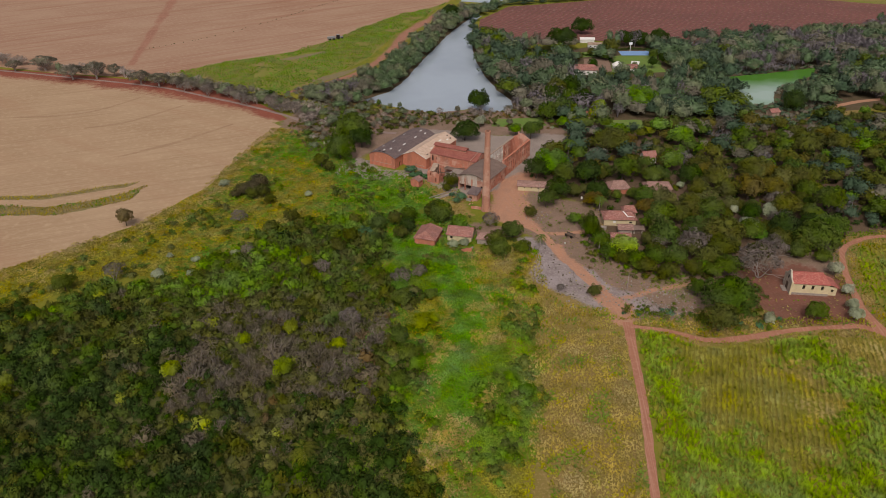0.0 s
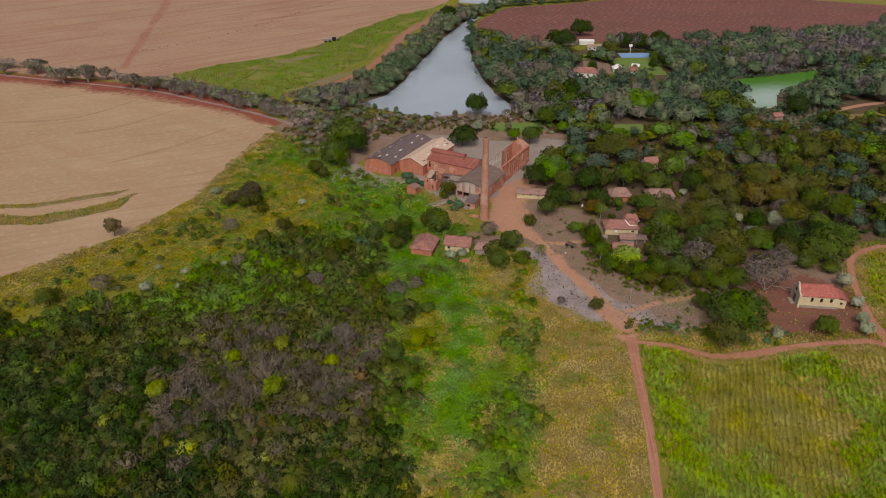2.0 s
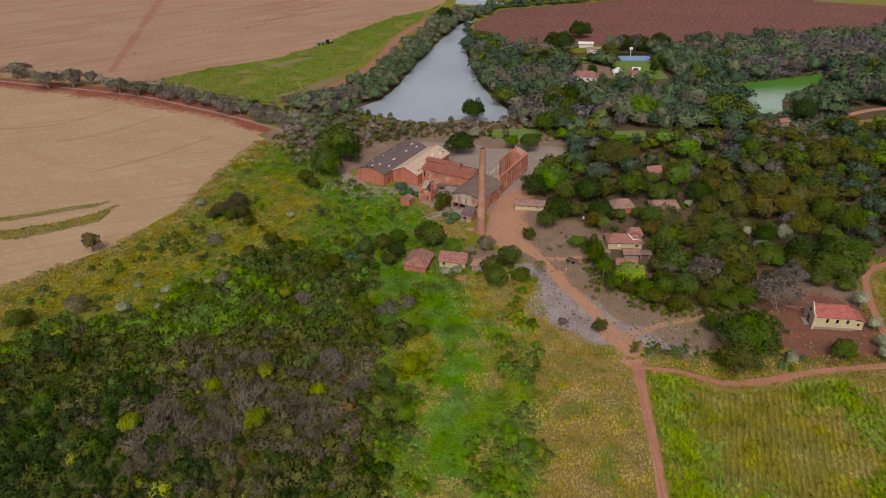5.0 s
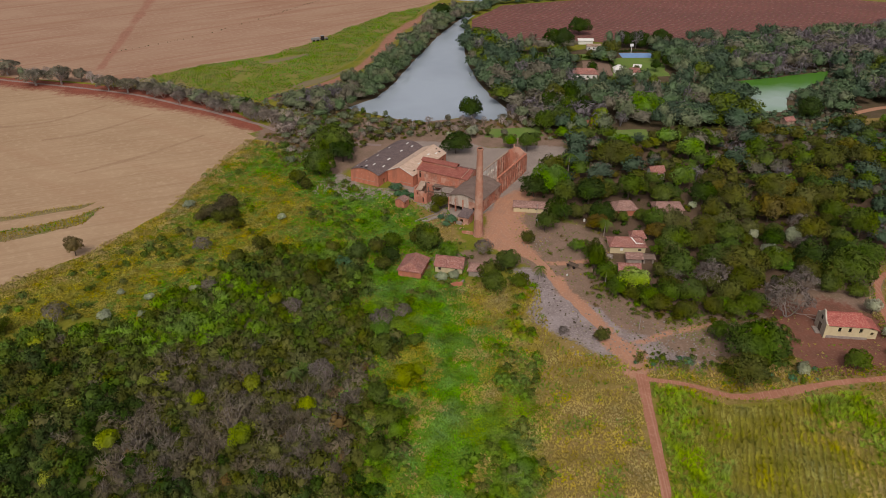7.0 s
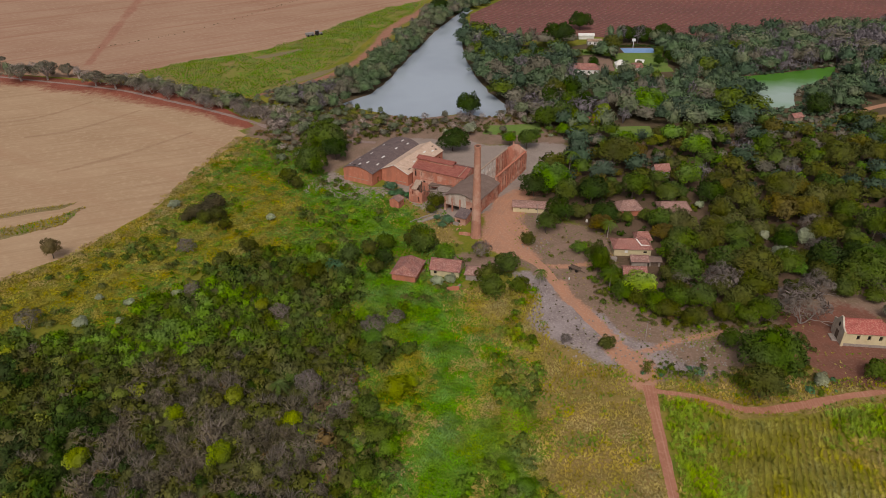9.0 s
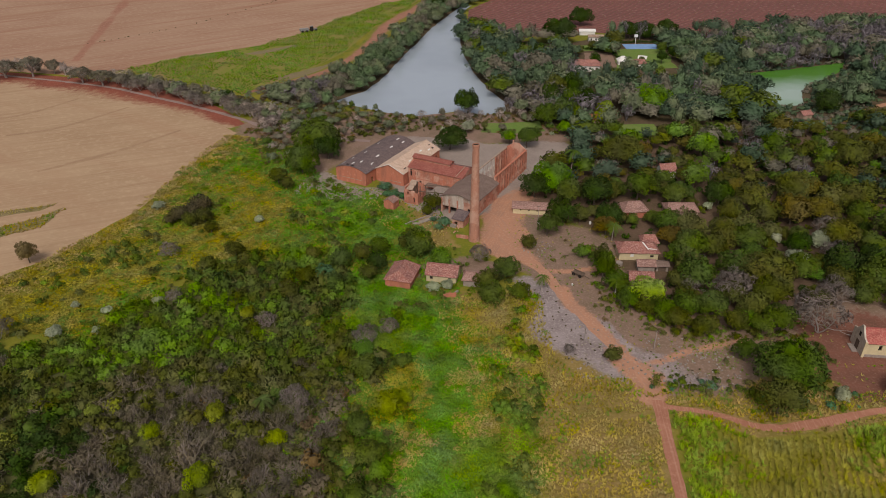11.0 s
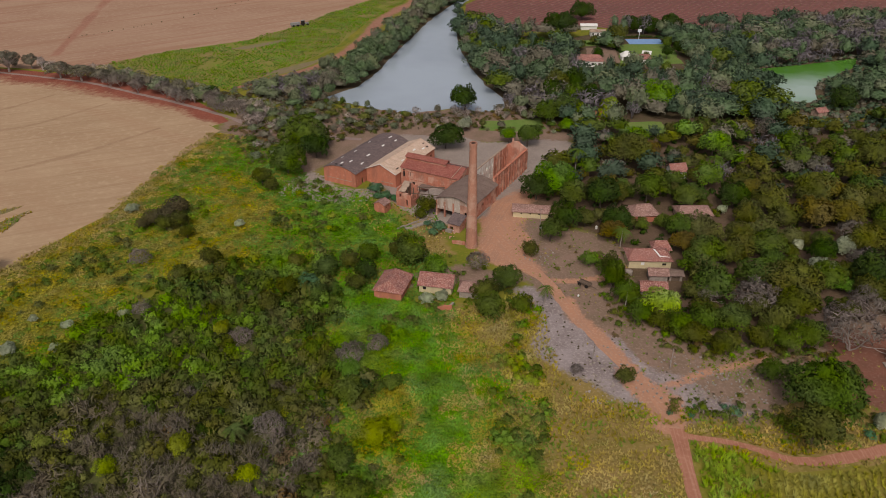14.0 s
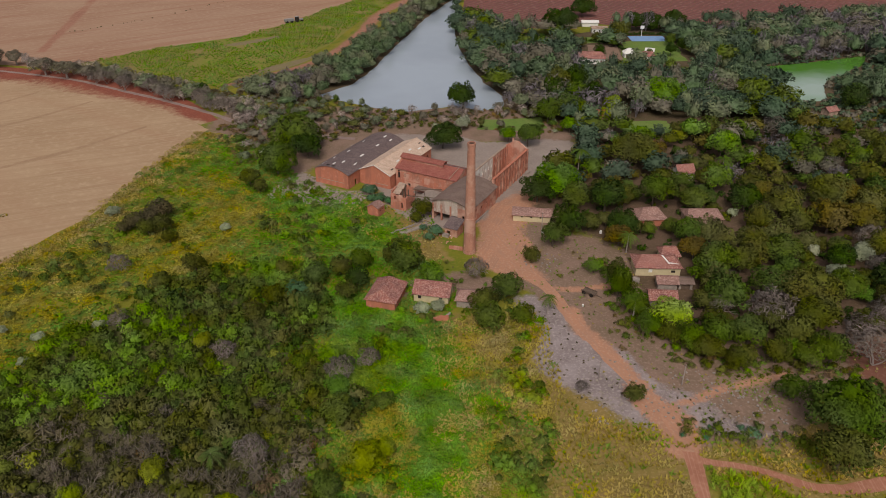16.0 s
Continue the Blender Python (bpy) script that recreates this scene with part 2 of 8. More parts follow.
# much paler than water: the bright sky's reflection is put into the base colour
LAKE = water("sky_paled_lake_water", (0.365, 0.425, 0.485), (0.325, 0.380, 0.435))
# painted reflections: pale sky at the near end, algae and tree green beyond
POND = Mat("pond_water_painted_reflections", 0.15, spec=0.5)
POND.b.inputs["IOR"].default_value = 1.33
_x = POND.t.nodes.new("ShaderNodeSeparateXYZ")
POND.link(POND.pos, _x.inputs[0])
_y = POND.t.nodes.new("ShaderNodeMath")
_y.operation = "MULTIPLY_ADD"
_y.inputs[1].default_value = 16.0
POND.link(POND.noise(14, 4), _y.inputs[0])
POND.link(_x.outputs["Y"], _y.inputs[2])
POND.color(POND.mix(POND.ramp(_y.outputs[0], 326, 354), POND.mix(POND.ramp(POND.noise(45, 2), 0.4, 0.55), (0.27, 0.40, 0.29), (0.33, 0.44, 0.37)), (0.075, 0.22, 0.025))).bump(POND.noise(1.2, 3), 0.05, 0.06)
POND = POND.m
BRICK = brick("old_red_brick", (0.48, 0.20, 0.135), (0.41, 0.165, 0.11), (0.29, 0.145, 0.105), (0.58, 0.37, 0.28))
BRICKA = brick("orange_brick", (0.50, 0.185, 0.115), (0.43, 0.16, 0.10), (0.34, 0.14, 0.095))
CHIM = brick("chimney_brick", (0.46, 0.235, 0.165), (0.40, 0.19, 0.13), (0.32, 0.155, 0.11), (0.52, 0.33, 0.25))
WHITEWASH = brick("peeling_whitewash", (0.50, 0.44, 0.38), (0.42, 0.34, 0.28), (0.27, 0.13, 0.09))
LIMEWASH = brick("old_limewash", (0.80, 0.75, 0.68), (0.70, 0.63, 0.55), (0.48, 0.30, 0.23))
PALE = brick("pale_plaster", (0.40, 0.30, 0.23), (0.33, 0.24, 0.18), (0.22, 0.14, 0.10))


def roofing(name, a, b, moss, size=1.1, where="x"):
    """Corrugated or tiled sheets: fine ridges across the slope, weather in streaks."""
    m = Mat(name, 0.85, spec=0.2)
    x = m.mix(m.ramp(m.noise(2.4, 6), 0.36, 0.64), a, b)
    x = m.mix(m.times(m.ramp(m.noise(0.36 * size, 4), 0.46, 0.62), 0.7), x, moss)
    x = m.mix(m.times(m.ramp(m.noise(1.6, 5, stretch=(0.5, 1.6, 1), turn=28), 0.52, 0.7), 0.45), x, (b[0] * 0.6, b[1] * 0.6, b[2] * 0.6))
    m.color(x).bump(m.noise(0.35, 3), 0.05, 0.7)
    return m.m


DARKROOF = roofing("dark_fibre_cement", (0.150, 0.108, 0.104), (0.112, 0.082, 0.080), (0.21, 0.162, 0.152))
TANROOF = roofing("pale_roof_sheets", (0.64, 0.49, 0.38), (0.56, 0.41, 0.31), (0.47, 0.31, 0.23))
REDROOF = roofing("dark_red_roof_sheets", (0.23, 0.065, 0.05), (0.28, 0.092, 0.07), (0.34, 0.15, 0.115))
GREYROOF = roofing("greyed_roof_tiles", (0.205, 0.145, 0.118), (0.165, 0.112, 0.092), (0.24, 0.175, 0.145))
TILE = roofing("clay_roof_tiles", (0.30, 0.115, 0.09), (0.20, 0.08, 0.068), (0.50, 0.31, 0.26), 0.9)
TILEOLD = roofing("weathered_clay_tiles", (0.29, 0.165, 0.135), (0.215, 0.12, 0.10), (0.42, 0.28, 0.235))
CHAPROOF = roofing("weathered_red_tiles", (0.38, 0.105, 0.085), (0.31, 0.085, 0.07), (0.47, 0.20, 0.155))
CREAM = plain("cream_plaster", (0.60, 0.52, 0.32), (0.52, 0.43, 0.27), 1.5)
PALECREAM = plain("pale_stained_plaster", (0.58, 0.53, 0.44), (0.44, 0.38, 0.30), 1.2)
WHITE = plain("white_paint", (0.74, 0.73, 0.70), (0.66, 0.65, 0.61), 1.0)
# near-black: wheels and tractor cab, and shade put into openings as colour
DARK = plain("black_and_opening_shade", (0.02, 0.016, 0.014), (0.03, 0.024, 0.02), 0.6)
WOOD = plain("grey_old_timber", (0.16, 0.115, 0.085), (0.11, 0.08, 0.06), 0.4)
BLUE = plain("blue_court_paint", (0.22, 0.36, 0.60), (0.18, 0.31, 0.54), 2.0)
METAL = plain("painted_metal", (0.30, 0.29, 0.28), (0.22, 0.21, 0.20), 0.5, 0.5)
CONCRETE = plain("old_concrete", (0.34, 0.29, 0.25), (0.25, 0.21, 0.18), 0.8)
BARK = plain("bark", (0.13, 0.10, 0.075), (0.085, 0.066, 0.05), 0.3)
BARKGREY = plain("dead_grey_wood", (0.36, 0.305, 0.275), (0.27, 0.225, 0.20), 0.3)


# ---- mesh helpers ----
def mesh_object(name, bm, mat, parent=None, label="", smooth=False):
    me = bpy.data.meshes.new(name)
    bm.normal_update()
    bm.to_mesh(me)
    bm.free()
    if smooth:
        for p in me.polygons:
            p.use_smooth = True
    for k in mat if isinstance(mat, (list, tuple)) else (mat,):
        me.materials.append(k)
    ob = new(name, me)
    if parent is not None:
        ob.parent = parent
    return tagged(ob, label)


def part(name, bm, mat, parent, label="", smooth=False):
    return mesh_object(name, bm, mat, parent, label, smooth)


def empty(name, m, label, category, group=""):
    ob = new(name)
    ob.empty_display_size = 0.5
    ob.matrix_basis = m
    return tagged(ob, label, category, group)


def box(bm, x0, x1, y0, y1, z0, z1):
    v = [bm.verts.new(p) for p in ((x0, y0, z0), (x1, y0, z0), (x1, y1, z0), (x0, y1, z0), (x0, y0, z1), (x1, y0, z1), (x1, y1, z1), (x0, y1, z1))]
    for f in ((0, 3, 2, 1), (4, 5, 6, 7), (0, 1, 5, 4), (1, 2, 6, 5), (2, 3, 7, 6), (3, 0, 4, 7)):
        bm.faces.new([v[i] for i in f])
    return v


def prism(bm, profile, y0, y1):
    """Sweep an outline of (x, z) along y."""
    a = [bm.verts.new((x, y0, z)) for x, z in profile]
    b = [bm.verts.new((x, y1, z)) for x, z in profile]
    n = len(profile)
    bm.faces.new(a)
    bm.faces.new(b[::-1])
    for i in range(n):
        j = (i + 1) % n
        bm.faces.new((a[j], a[i], b[i], b[j]))


def inside(poly, x, y):
    x, y = np.asarray(x, float), np.asarray(y, float)
    hit = np.zeros(x.shape, bool)
    n = len(poly)
    for i in range(n):
        (x0, y0), (x1, y1) = poly[i], poly[(i + 1) % n]
        if y0 == y1:
            continue
        c = ((y0 > y) != (y1 > y)) & (x < (x1 - x0) * (y - y0) / (y1 - y0) + x0)
        hit ^= c
    return hit


def wobble(pts, step, amount, seed):
    """The outline again in short steps, with an uneven edge."""
    out = []
    n = len(pts)
    for i in range(n):
        a, b = Vector(pts[i]), Vector(pts[(i + 1) % n])
        k = max(1, int((b - a).length / step))
        for j in range(k):
            p = a.lerp(b, j / k)
            q = noise.noise_vector(Vector((p.x * 0.11 + seed, p.y * 0.11, seed))) * 0.65 + noise.noise_vector(Vector((p.x * 0.5, p.y * 0.5, seed + 7))) * 0.35
            out.append((p.x + q.x * amount, p.y + q.y * amount))
    return out


def sheet(name, pts, z, mat, label, amount=1.5, step=2.5, seed=0.0, category="ground"):
    bm = bmesh.new()
    f = bm.faces.new([bm.verts.new((x, y, z)) for x, y in wobble(pts, step, amount, seed)])
    f.normal_update()
    if f.normal.z < 0:
        f.normal_flip()
    bmesh.ops.triangulate(bm, faces=[f])
    return tagged(mesh_object(name, bm, mat), label, category, kind="structure")


def curve_points(pts, step=2.0):
    """A smooth line through the points."""
    p = [Vector(q) for q in pts]
    p = [p[0] * 2 - p[1]] + p + [p[-1] * 2 - p[-2]]
    out = []
    for i in range(1, len(p) - 2):
        a, b, c, d = p[i - 1:i + 3]
        k = max(2, int((c - b).length / step))
        for j in range(k):
            t = j / k
            out.append(0.5 * (2 * b + (c - a) * t + (2 * a - 5 * b + 4 * c - d) * t * t + (3 * b - a - 3 * c + d) * t ** 3))
    out.append(p[-2])
    return out


def ribbon(name, pts, widths, z, mat, label, rough=0.35, seed=0.0, category="road"):
    c = curve_points([(x, y, 0) for x, y in pts])
    bm = bmesh.new()
    last = None
    for i, p in enumerate(c):
        d = (c[min(i + 1, len(c) - 1)] - c[max(i - 1, 0)]).normalized()
        s = Vector((d.y, -d.x, 0))
        f = i / (len(c) - 1) * (len(widths) - 1)
        k = min(int(f), len(widths) - 2)
        w = widths[k] + (widths[k + 1] - widths[k]) * (f - k)
        e = [noise.noise(Vector((p.x * 0.3 + o + seed, p.y * 0.3, 3.0))) * rough for o in (0, 50)]
        row = [bm.verts.new((*(p + s * q).xy, z)) for q in (-w / 2 + e[0], 0, w / 2 + e[1])]
        if last:
            for j in (0, 1):
                bm.faces.new((last[j], last[j + 1], row[j + 1], row[j]))
        last = row
    bmesh.ops.recalc_face_normals(bm, faces=bm.faces)
    if sum(f.normal.z for f in bm.faces) < 0:
        bmesh.ops.reverse_faces(bm, faces=bm.faces)
    return tagged(mesh_object(name, bm, mat), label, category, kind="structure")


def soft_strip(name, pts, widths, z, mat, label, profile, seed=0.0, category="ground"):
    """A strip of ground whose wear fades across it: profile gives the wear from its left to its right side."""
    c = curve_points([(x, y, 0) for x, y in pts], 3.0)
    n = len(profile)
    v, q, w = [], [], []
    for i, p in enumerate(c):
        d = (c[min(i + 1, len(c) - 1)] - c[max(i - 1, 0)]).normalized()
        s = Vector((d.y, -d.x, 0))
        f = i / (len(c) - 1) * (len(widths) - 1)
        k = min(int(f), len(widths) - 2)
        wide = widths[k] + (widths[k + 1] - widths[k]) * (f - k)
        for j in range(n):
            o = p + s * wide * (j / (n - 1) - 0.5)
            v.append((o.x, o.y, z))
            w.append(profile[j] + 0.3 * noise.noise(Vector((o.x * 0.05 + seed, o.y * 0.05, 1.0))) * (profile[j] > 0))
        if i:
            a = (i - 1) * n
            q += [(a + j, a + j + 1, a + n + j + 1, a + n + j) for j in range(n - 1)]
    me = bpy.data.meshes.new(name)
    me.from_pydata(v, [], q)
    me.attributes.new("worn", "FLOAT", "POINT").data.foreach_set("value", np.clip(w, 0, 1).astype(np.float32))
    me.update()
    if sum(p.normal.z for p in me.polygons) < 0:
        me.flip_normals()
    me.materials.append(mat)
    return tagged(new(name, me), label, category, kind="structure")


# ---- the ground and what lies on it ----
FIELD_LEFT = [(-420, 60), (-260, 90), (-157.8, 120.9), (-144, 131.5), (-131, 147.4), (-123, 153.7), (-117.5, 168.1), (-108.1, 188.5), (-106.2, 206.6), (-103.2, 223.2), (-98, 245.3),
              (-93.9, 262.4), (-104.6, 273), (-131.7, 293.8), (-160.2, 312.6), (-211.1, 331), (-251.2, 342.1), (-294.1, 355.1), (-420, 388)]
FIELD_FAR = [(-520, 420), (-306, 379), (-262, 364), (-205, 352), (-184, 364), (-160, 391), (-119.5, 418), (-97.2, 456), (-80.4, 495), (-56.8, 544), (-28.4, 577), (-12, 606), (-5, 640), (-40, 900), (-700, 900)]
CROP_FAR = [(-185.5, 363), (-124.7, 328), (-106, 319.8), (-100.4, 325.4), (-78.9, 362), (-64.8, 397), (-54.2, 455), (-43.8, 494), (-13.3, 604), (-28.4, 577), (-56.8, 544), (-80.4, 495), (-97.2, 456), (-119.5, 418), (-160, 391)]
LAKE_EDGE = [(-57.7, 305.5), (-44.2, 297.2), (-24.7, 285.4), (-15.5, 283.4), (2.9, 290), (18, 284), (26, 290), (28, 303), (20, 324.3), (15, 348), (10.8, 374.3), (8, 411), (7.4, 463), (10.2, 515), (19, 542), (9.3, 538), (-0.6, 504),
             (-11.6, 464), (-19.3, 428), (-26.2, 396), (-34.8, 349), (-43.1, 322.6)]
POND_EDGE = [(158, 350), (160.3, 328.7), (154.7, 303.9), (159.6, 294), (171, 298), (181.8, 322.9), (195.6, 334), (219.9, 358), (228, 372), (187, 357)]
FIELD_RED = [(12.4, 473), (16.2, 526), (43.8, 583), (97.7, 601), (167, 629), (275, 658), (420, 640), (460, 580), (345, 508), (294, 468), (250, 455), (222, 455), (191, 442), (168, 440), (134, 440), (115, 440), (97, 450), (77, 446), (46, 435), (27, 457)]
YARD_EDGE = [(-40, 234), (-34, 246), (-17.6, 255.4), (2.3, 255.3), (21.4, 247), (42.5, 254), (50, 246), (40, 223), (32, 204), (22, 188), (17, 183), (-6, 180), (-20, 200)]
ASH_EDGE = [(18, 143), (24, 143), (28, 138), (33, 128), (36, 124), (42, 122), (47, 112), (53, 105), (61, 102), (64, 98), (56, 97), (46, 98), (41, 97), (33, 102), (26, 108), (22, 114), (21, 122), (24, 131)]
BROWN_EDGE = [(18, 150), (19, 178), (21, 186), (34, 188), (38, 178), (47, 174), (52, 164), (50, 150), (52, 140), (62, 130), (72, 121), (90, 126), (92, 112), (78, 108), (74, 98), (64, 95), (50, 93), (40, 100), (36, 112), (28, 132), (24, 144)]
RED_YARD = [(90, 124), (86, 100), (88, 91), (107, 91), (117, 91), (124, 118), (108, 126)]
CROP_RIGHT = [(49, 87), (53.3, 86.8), (64.5, 80.5), (79.4, 82), (95.4, 86), (121, 84), (175, 100), (190, 20), (150, -30), (40, -30), (40.5, 28), (44.8, 56.2)]
CROP_EAST = [(122, 90), (128, 122), (136, 137), (150, 141), (240, 141), (240, 90)]
DRY = [(19, 89), (45, 89.5), (44, 74), (42.2, 56), (40.2, 41), (38, 27.8), (35, -20), (6, -20), (12, 27.6), (17.9, 60)]
LUSH_STRIP = [(-26, 150), (-8, 134), (0, 132), (8, 118), (10, 106), (6, 92), (4, 76), (-8, 60), (-10, 70), (-6, 90), (-2, 104), (-6, 118), (-20, 132), (-30, 140)]
STRIP_LEFT = [(-232.0, 167.5), (-167.0, 169.5), (-153.6, 173.8), (-141.5, 182.0), (-135.3, 189.5), (-135.9, 176.8), (-146.4, 168.0), (-160.6, 161.4), (-232.0, 159.4)]
STRIP_THIN = [(-232.0, 176.5), (-172.3, 179.5), (-160.0, 184.7), (-145.2, 190.6), (-139.0, 193.9), (-143.8, 187.3), (-158.5, 181.5), (-170.4, 175.9), (-232.0, 172.9)]

bm = bmesh.new()
bmesh.ops.create_grid(bm, x_segments=40, y_segments=40, size=3200)
tagged(mesh_object("ground", bm, GROUND), "rolling meadow of green and yellowed grass", "ground", kind="structure")
sheet("field_1", FIELD_LEFT, 0.02, TAN, "harvested field of pale tan soil", 1.6, 3, 1)
sheet("field_2", FIELD_FAR, 0.03, PINK, "ploughed pale pinkish field with red streaks", 1.5, 6, 2)
sheet("field_3", CROP_FAR, 0.05, CROPFAR, "bright green strip of young crop", 1.2, 4, 3)
sheet("field_4", FIELD_RED, 0.03, PLANT, "red planted field with rows of small plants", 2.0, 5, 4)
sheet("field_5", CROP_RIGHT, 0.03, CROP, "yellow-green sugar cane crop in rows", 0.8, 2, 5)
sheet("field_6", CROP_EAST, 0.03, CROP, "green crop beside the red track", 0.8, 2, 6)
sheet("grass_strip", STRIP_LEFT, 0.04, DRYGROUND, "unmown yellow grass strip in the bare field", 2.0, 2, 9)
sheet("bare_patch", [(-127, 396), (-119, 402), (-104, 414), (-98, 420), (-95, 415), (-104, 405), (-116, 396)], 0.06, PATCH, "bare brown patch in the green crop", 2.5, 2, 14)
sheet("bare_patch", [(-96, 346), (-86, 356), (-72, 372), (-62, 386), (-57, 378), (-66, 362), (-78, 350), (-90, 341)], 0.06, PATCH, "bare brown strip along the crop's edge", 2.5, 2, 15)
sheet("grass_strip", STRIP_THIN, 0.041, DRYGROUND, "thin line of unmown dry grass in the bare field", 1.6, 2, 13)
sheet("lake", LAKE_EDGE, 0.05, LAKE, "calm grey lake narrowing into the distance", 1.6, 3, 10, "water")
sheet("pond", POND_EDGE, 0.05, POND, "still green pond among the trees", 1.5, 3, 11, "water")
sheet("field_9", [(330, 612), (386, 585), (470, 600), (460, 680), (351, 655)], 0.04, CROPFAR, "yellow-green crop beyond the red field", 2.0, 5, 26)
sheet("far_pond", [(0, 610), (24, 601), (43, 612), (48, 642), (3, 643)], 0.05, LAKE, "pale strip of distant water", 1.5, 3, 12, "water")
sheet("lawn", [(104, 404), (134, 410), (128, 362), (94, 360)], 0.03, LAWN, "mown garden lawn below the court", 2.0, 3, 22)
sheet("lawn", [(44, 410), (100, 416), (104, 404), (42, 391)], 0.03, LAWN, "green paddock behind the country house", 2.0, 3, 23)
sheet("lawn", [(72, 271), (92, 271), (93, 257), (72, 255)], 0.03, LAWN, "small green clearing among the trees", 2.0, 2, 24)
sheet("lawn", [(14, 262), (28, 260), (42, 263), (41, 276), (17, 273)], 0.03, LAWN, "strip of grass by the lake behind the mill", 1.5, 2, 27)
sheet("yard", [(82, 396), (99, 396), (95, 364), (78, 362)], 0.035, BROWN, "bare brown earth beside the country house", 1.5, 2, 25)


def edge_distance(poly, x, y):
    """Metres from the outline, positive inside."""
    d = np.full(x.shape, 1e9)
    for (ax, ay), (bx, by) in zip(poly, poly[1:] + poly[:1]):
        f = np.clip(((x - ax) * (bx - ax) + (y - ay) * (by - ay)) / ((bx - ax) ** 2 + (by - ay) ** 2 + 1e-9), 0, 1)
        d = np.minimum(d, np.hypot(x - ax - f * (bx - ax), y - ay - f * (by - ay)))
    return np.where(inside(poly, x, y), d, -d)


def line_distance(pts, x, y):
    d = np.full(x.shape, 1e9)
    for (ax, ay), (bx, by) in zip(pts, pts[1:]):
        f = np.clip(((x - ax) * (bx - ax) + (y - ay) * (by - ay)) / ((bx - ax) ** 2 + (by - ay) ** 2), 0, 1)
        d = np.minimum(d, np.hypot(x - ax - f * (bx - ax), y - ay - f * (by - ay)))
    return d


WIDE_EARTH = [(11, 185), (16, 194), (22, 202), (29, 200), (25, 188), (22, 177), (24, 164), (29, 150), (24, 150), (20, 155), (13, 158), (9, 161), (9, 168), (11, 176), (9, 182)]
MILL_WEEDS = [(-14, 198), (-4, 182), (2, 160), (-6, 162), (-10, 172), (-22, 186), (-24, 194)]
DRY_MIDDLE = [(-4, 136), (10, 136), (20, 139), (25, 126), (24, 116), (28, 107), (36, 101), (46, 97), (49, 92), (46, 88), (20, 88), (8, 100), (2, 112), (-3, 124)]
WOOD_FLOOR = [(28, 206), (33, 213), (47, 232), (53, 253), (80, 258), (139, 266), (236, 285), (236, 150), (150, 150), (129, 138), (112, 132), (88, 124), (86, 108), (72, 110), (62, 116), (50, 128), (50, 150), (50, 170), (30, 190)]
MILL_RUBBLE = [(-56, 212), (-50, 203), (-30, 196), (-24, 202), (-40, 210), (-48, 222)]
THICKET_FLOOR = [(-140, 88), (-130, 100), (-116, 107), (-93, 110), (-82, 128), (-74, 142), (-57, 147), (-40, 150), (-32, 146), (-32, 134), (-30, 120), (-26, 107), (-26, 92), (-26, 73), (-26, 60), (-18, 41), (-14, 24), (-14, -25), (-130, -25), (-148, 40)]
WORN = {}
WORN["dry"] = [(DRY, 7.0), ([(182, 272), (196, 276), (230, 288), (232, 306), (212, 304), (186, 286)], 3.0), (DRY_MIDDLE, 3.0), (MILL_WEEDS, 3.0), ([(46, 94), (60, 92), (72, 88), (84, 90), (88, 96), (74, 99), (56, 96)], 2.5), ([(48, 87), (64, 80), (79, 81), (95, 85), (121, 83), (124, 94), (112, 95), (96, 93), (80, 89), (66, 88), (50, 92)], 2.5), ([(122, 88), (130, 122), (138, 139), (170, 144), (170, 150), (134, 146), (124, 126), (116, 96)], 2.5)]
WORN["lush"] = [(LUSH_STRIP, 4.0), ([(-26, 134), (-2, 128), (8, 118), (10, 100), (9, 84), (14, 66), (14, 44), (6, 36), (-12, 42), (-24, 62), (-26, 100)], 5.0), ([(-40, 146), (-24, 146), (-18, 136), (-30, 133), (-42, 136)], 3.0), ([(62, 118), (70, 116), (72, 108), (66, 104), (58, 110)], 3.0), ([(-46, 206), (-24, 196), (-14, 184), (-18, 166), (-34, 172), (-50, 190)], 6.0)]
WORN["thatch"] = [(THICKET_FLOOR, 5.0)]
WORN["litter"] = [(WOOD_FLOOR, 3.0)]
WORN["brown"] = [(BROWN_EDGE, 3.0), ([(-96, 262), (-66, 236), (-50, 216), (-38, 232), (-30, 248), (0, 252), (40, 244), (60, 254), (46, 288), (-10, 288), (-50, 300), (-92, 286)], 6.0), ([(-20, 144), (-9, 152), (4, 156), (18, 152), (20, 144), (8, 145), (-8, 145)], 2.0), ([(88, 120), (124, 120), (132, 138), (112, 140), (92, 134)], 4.0)]
WORN["yard"] = [(YARD_EDGE, 2.5), (MILL_RUBBLE, 3.0)]
WORN["ash"] = [(ASH_EDGE, 3.0)]
WORN["red"] = [(RED_YARD, 7.0)]
WORN["road"] = [(WIDE_EARTH, 2.5)]
WORN_LINES = [([(31, 137), (36, 123), (42, 110), (46, 99), (47, 92)], 2.0, 2.2), ([(44, 103), (50, 106), (58, 109), (66, 112), (75, 114)], 0.9, 1.6), ([(30, 147), (38, 147.5), (46, 149)], 1.2, 1.6), ([(27, 200), (22, 188), (17, 172)], 4.5, 4.0), ([(44, 94), (47, 99)], 3.0, 2.5), ([(40, 109), (44, 100), (47, 95)], 3.0, 2.0)]


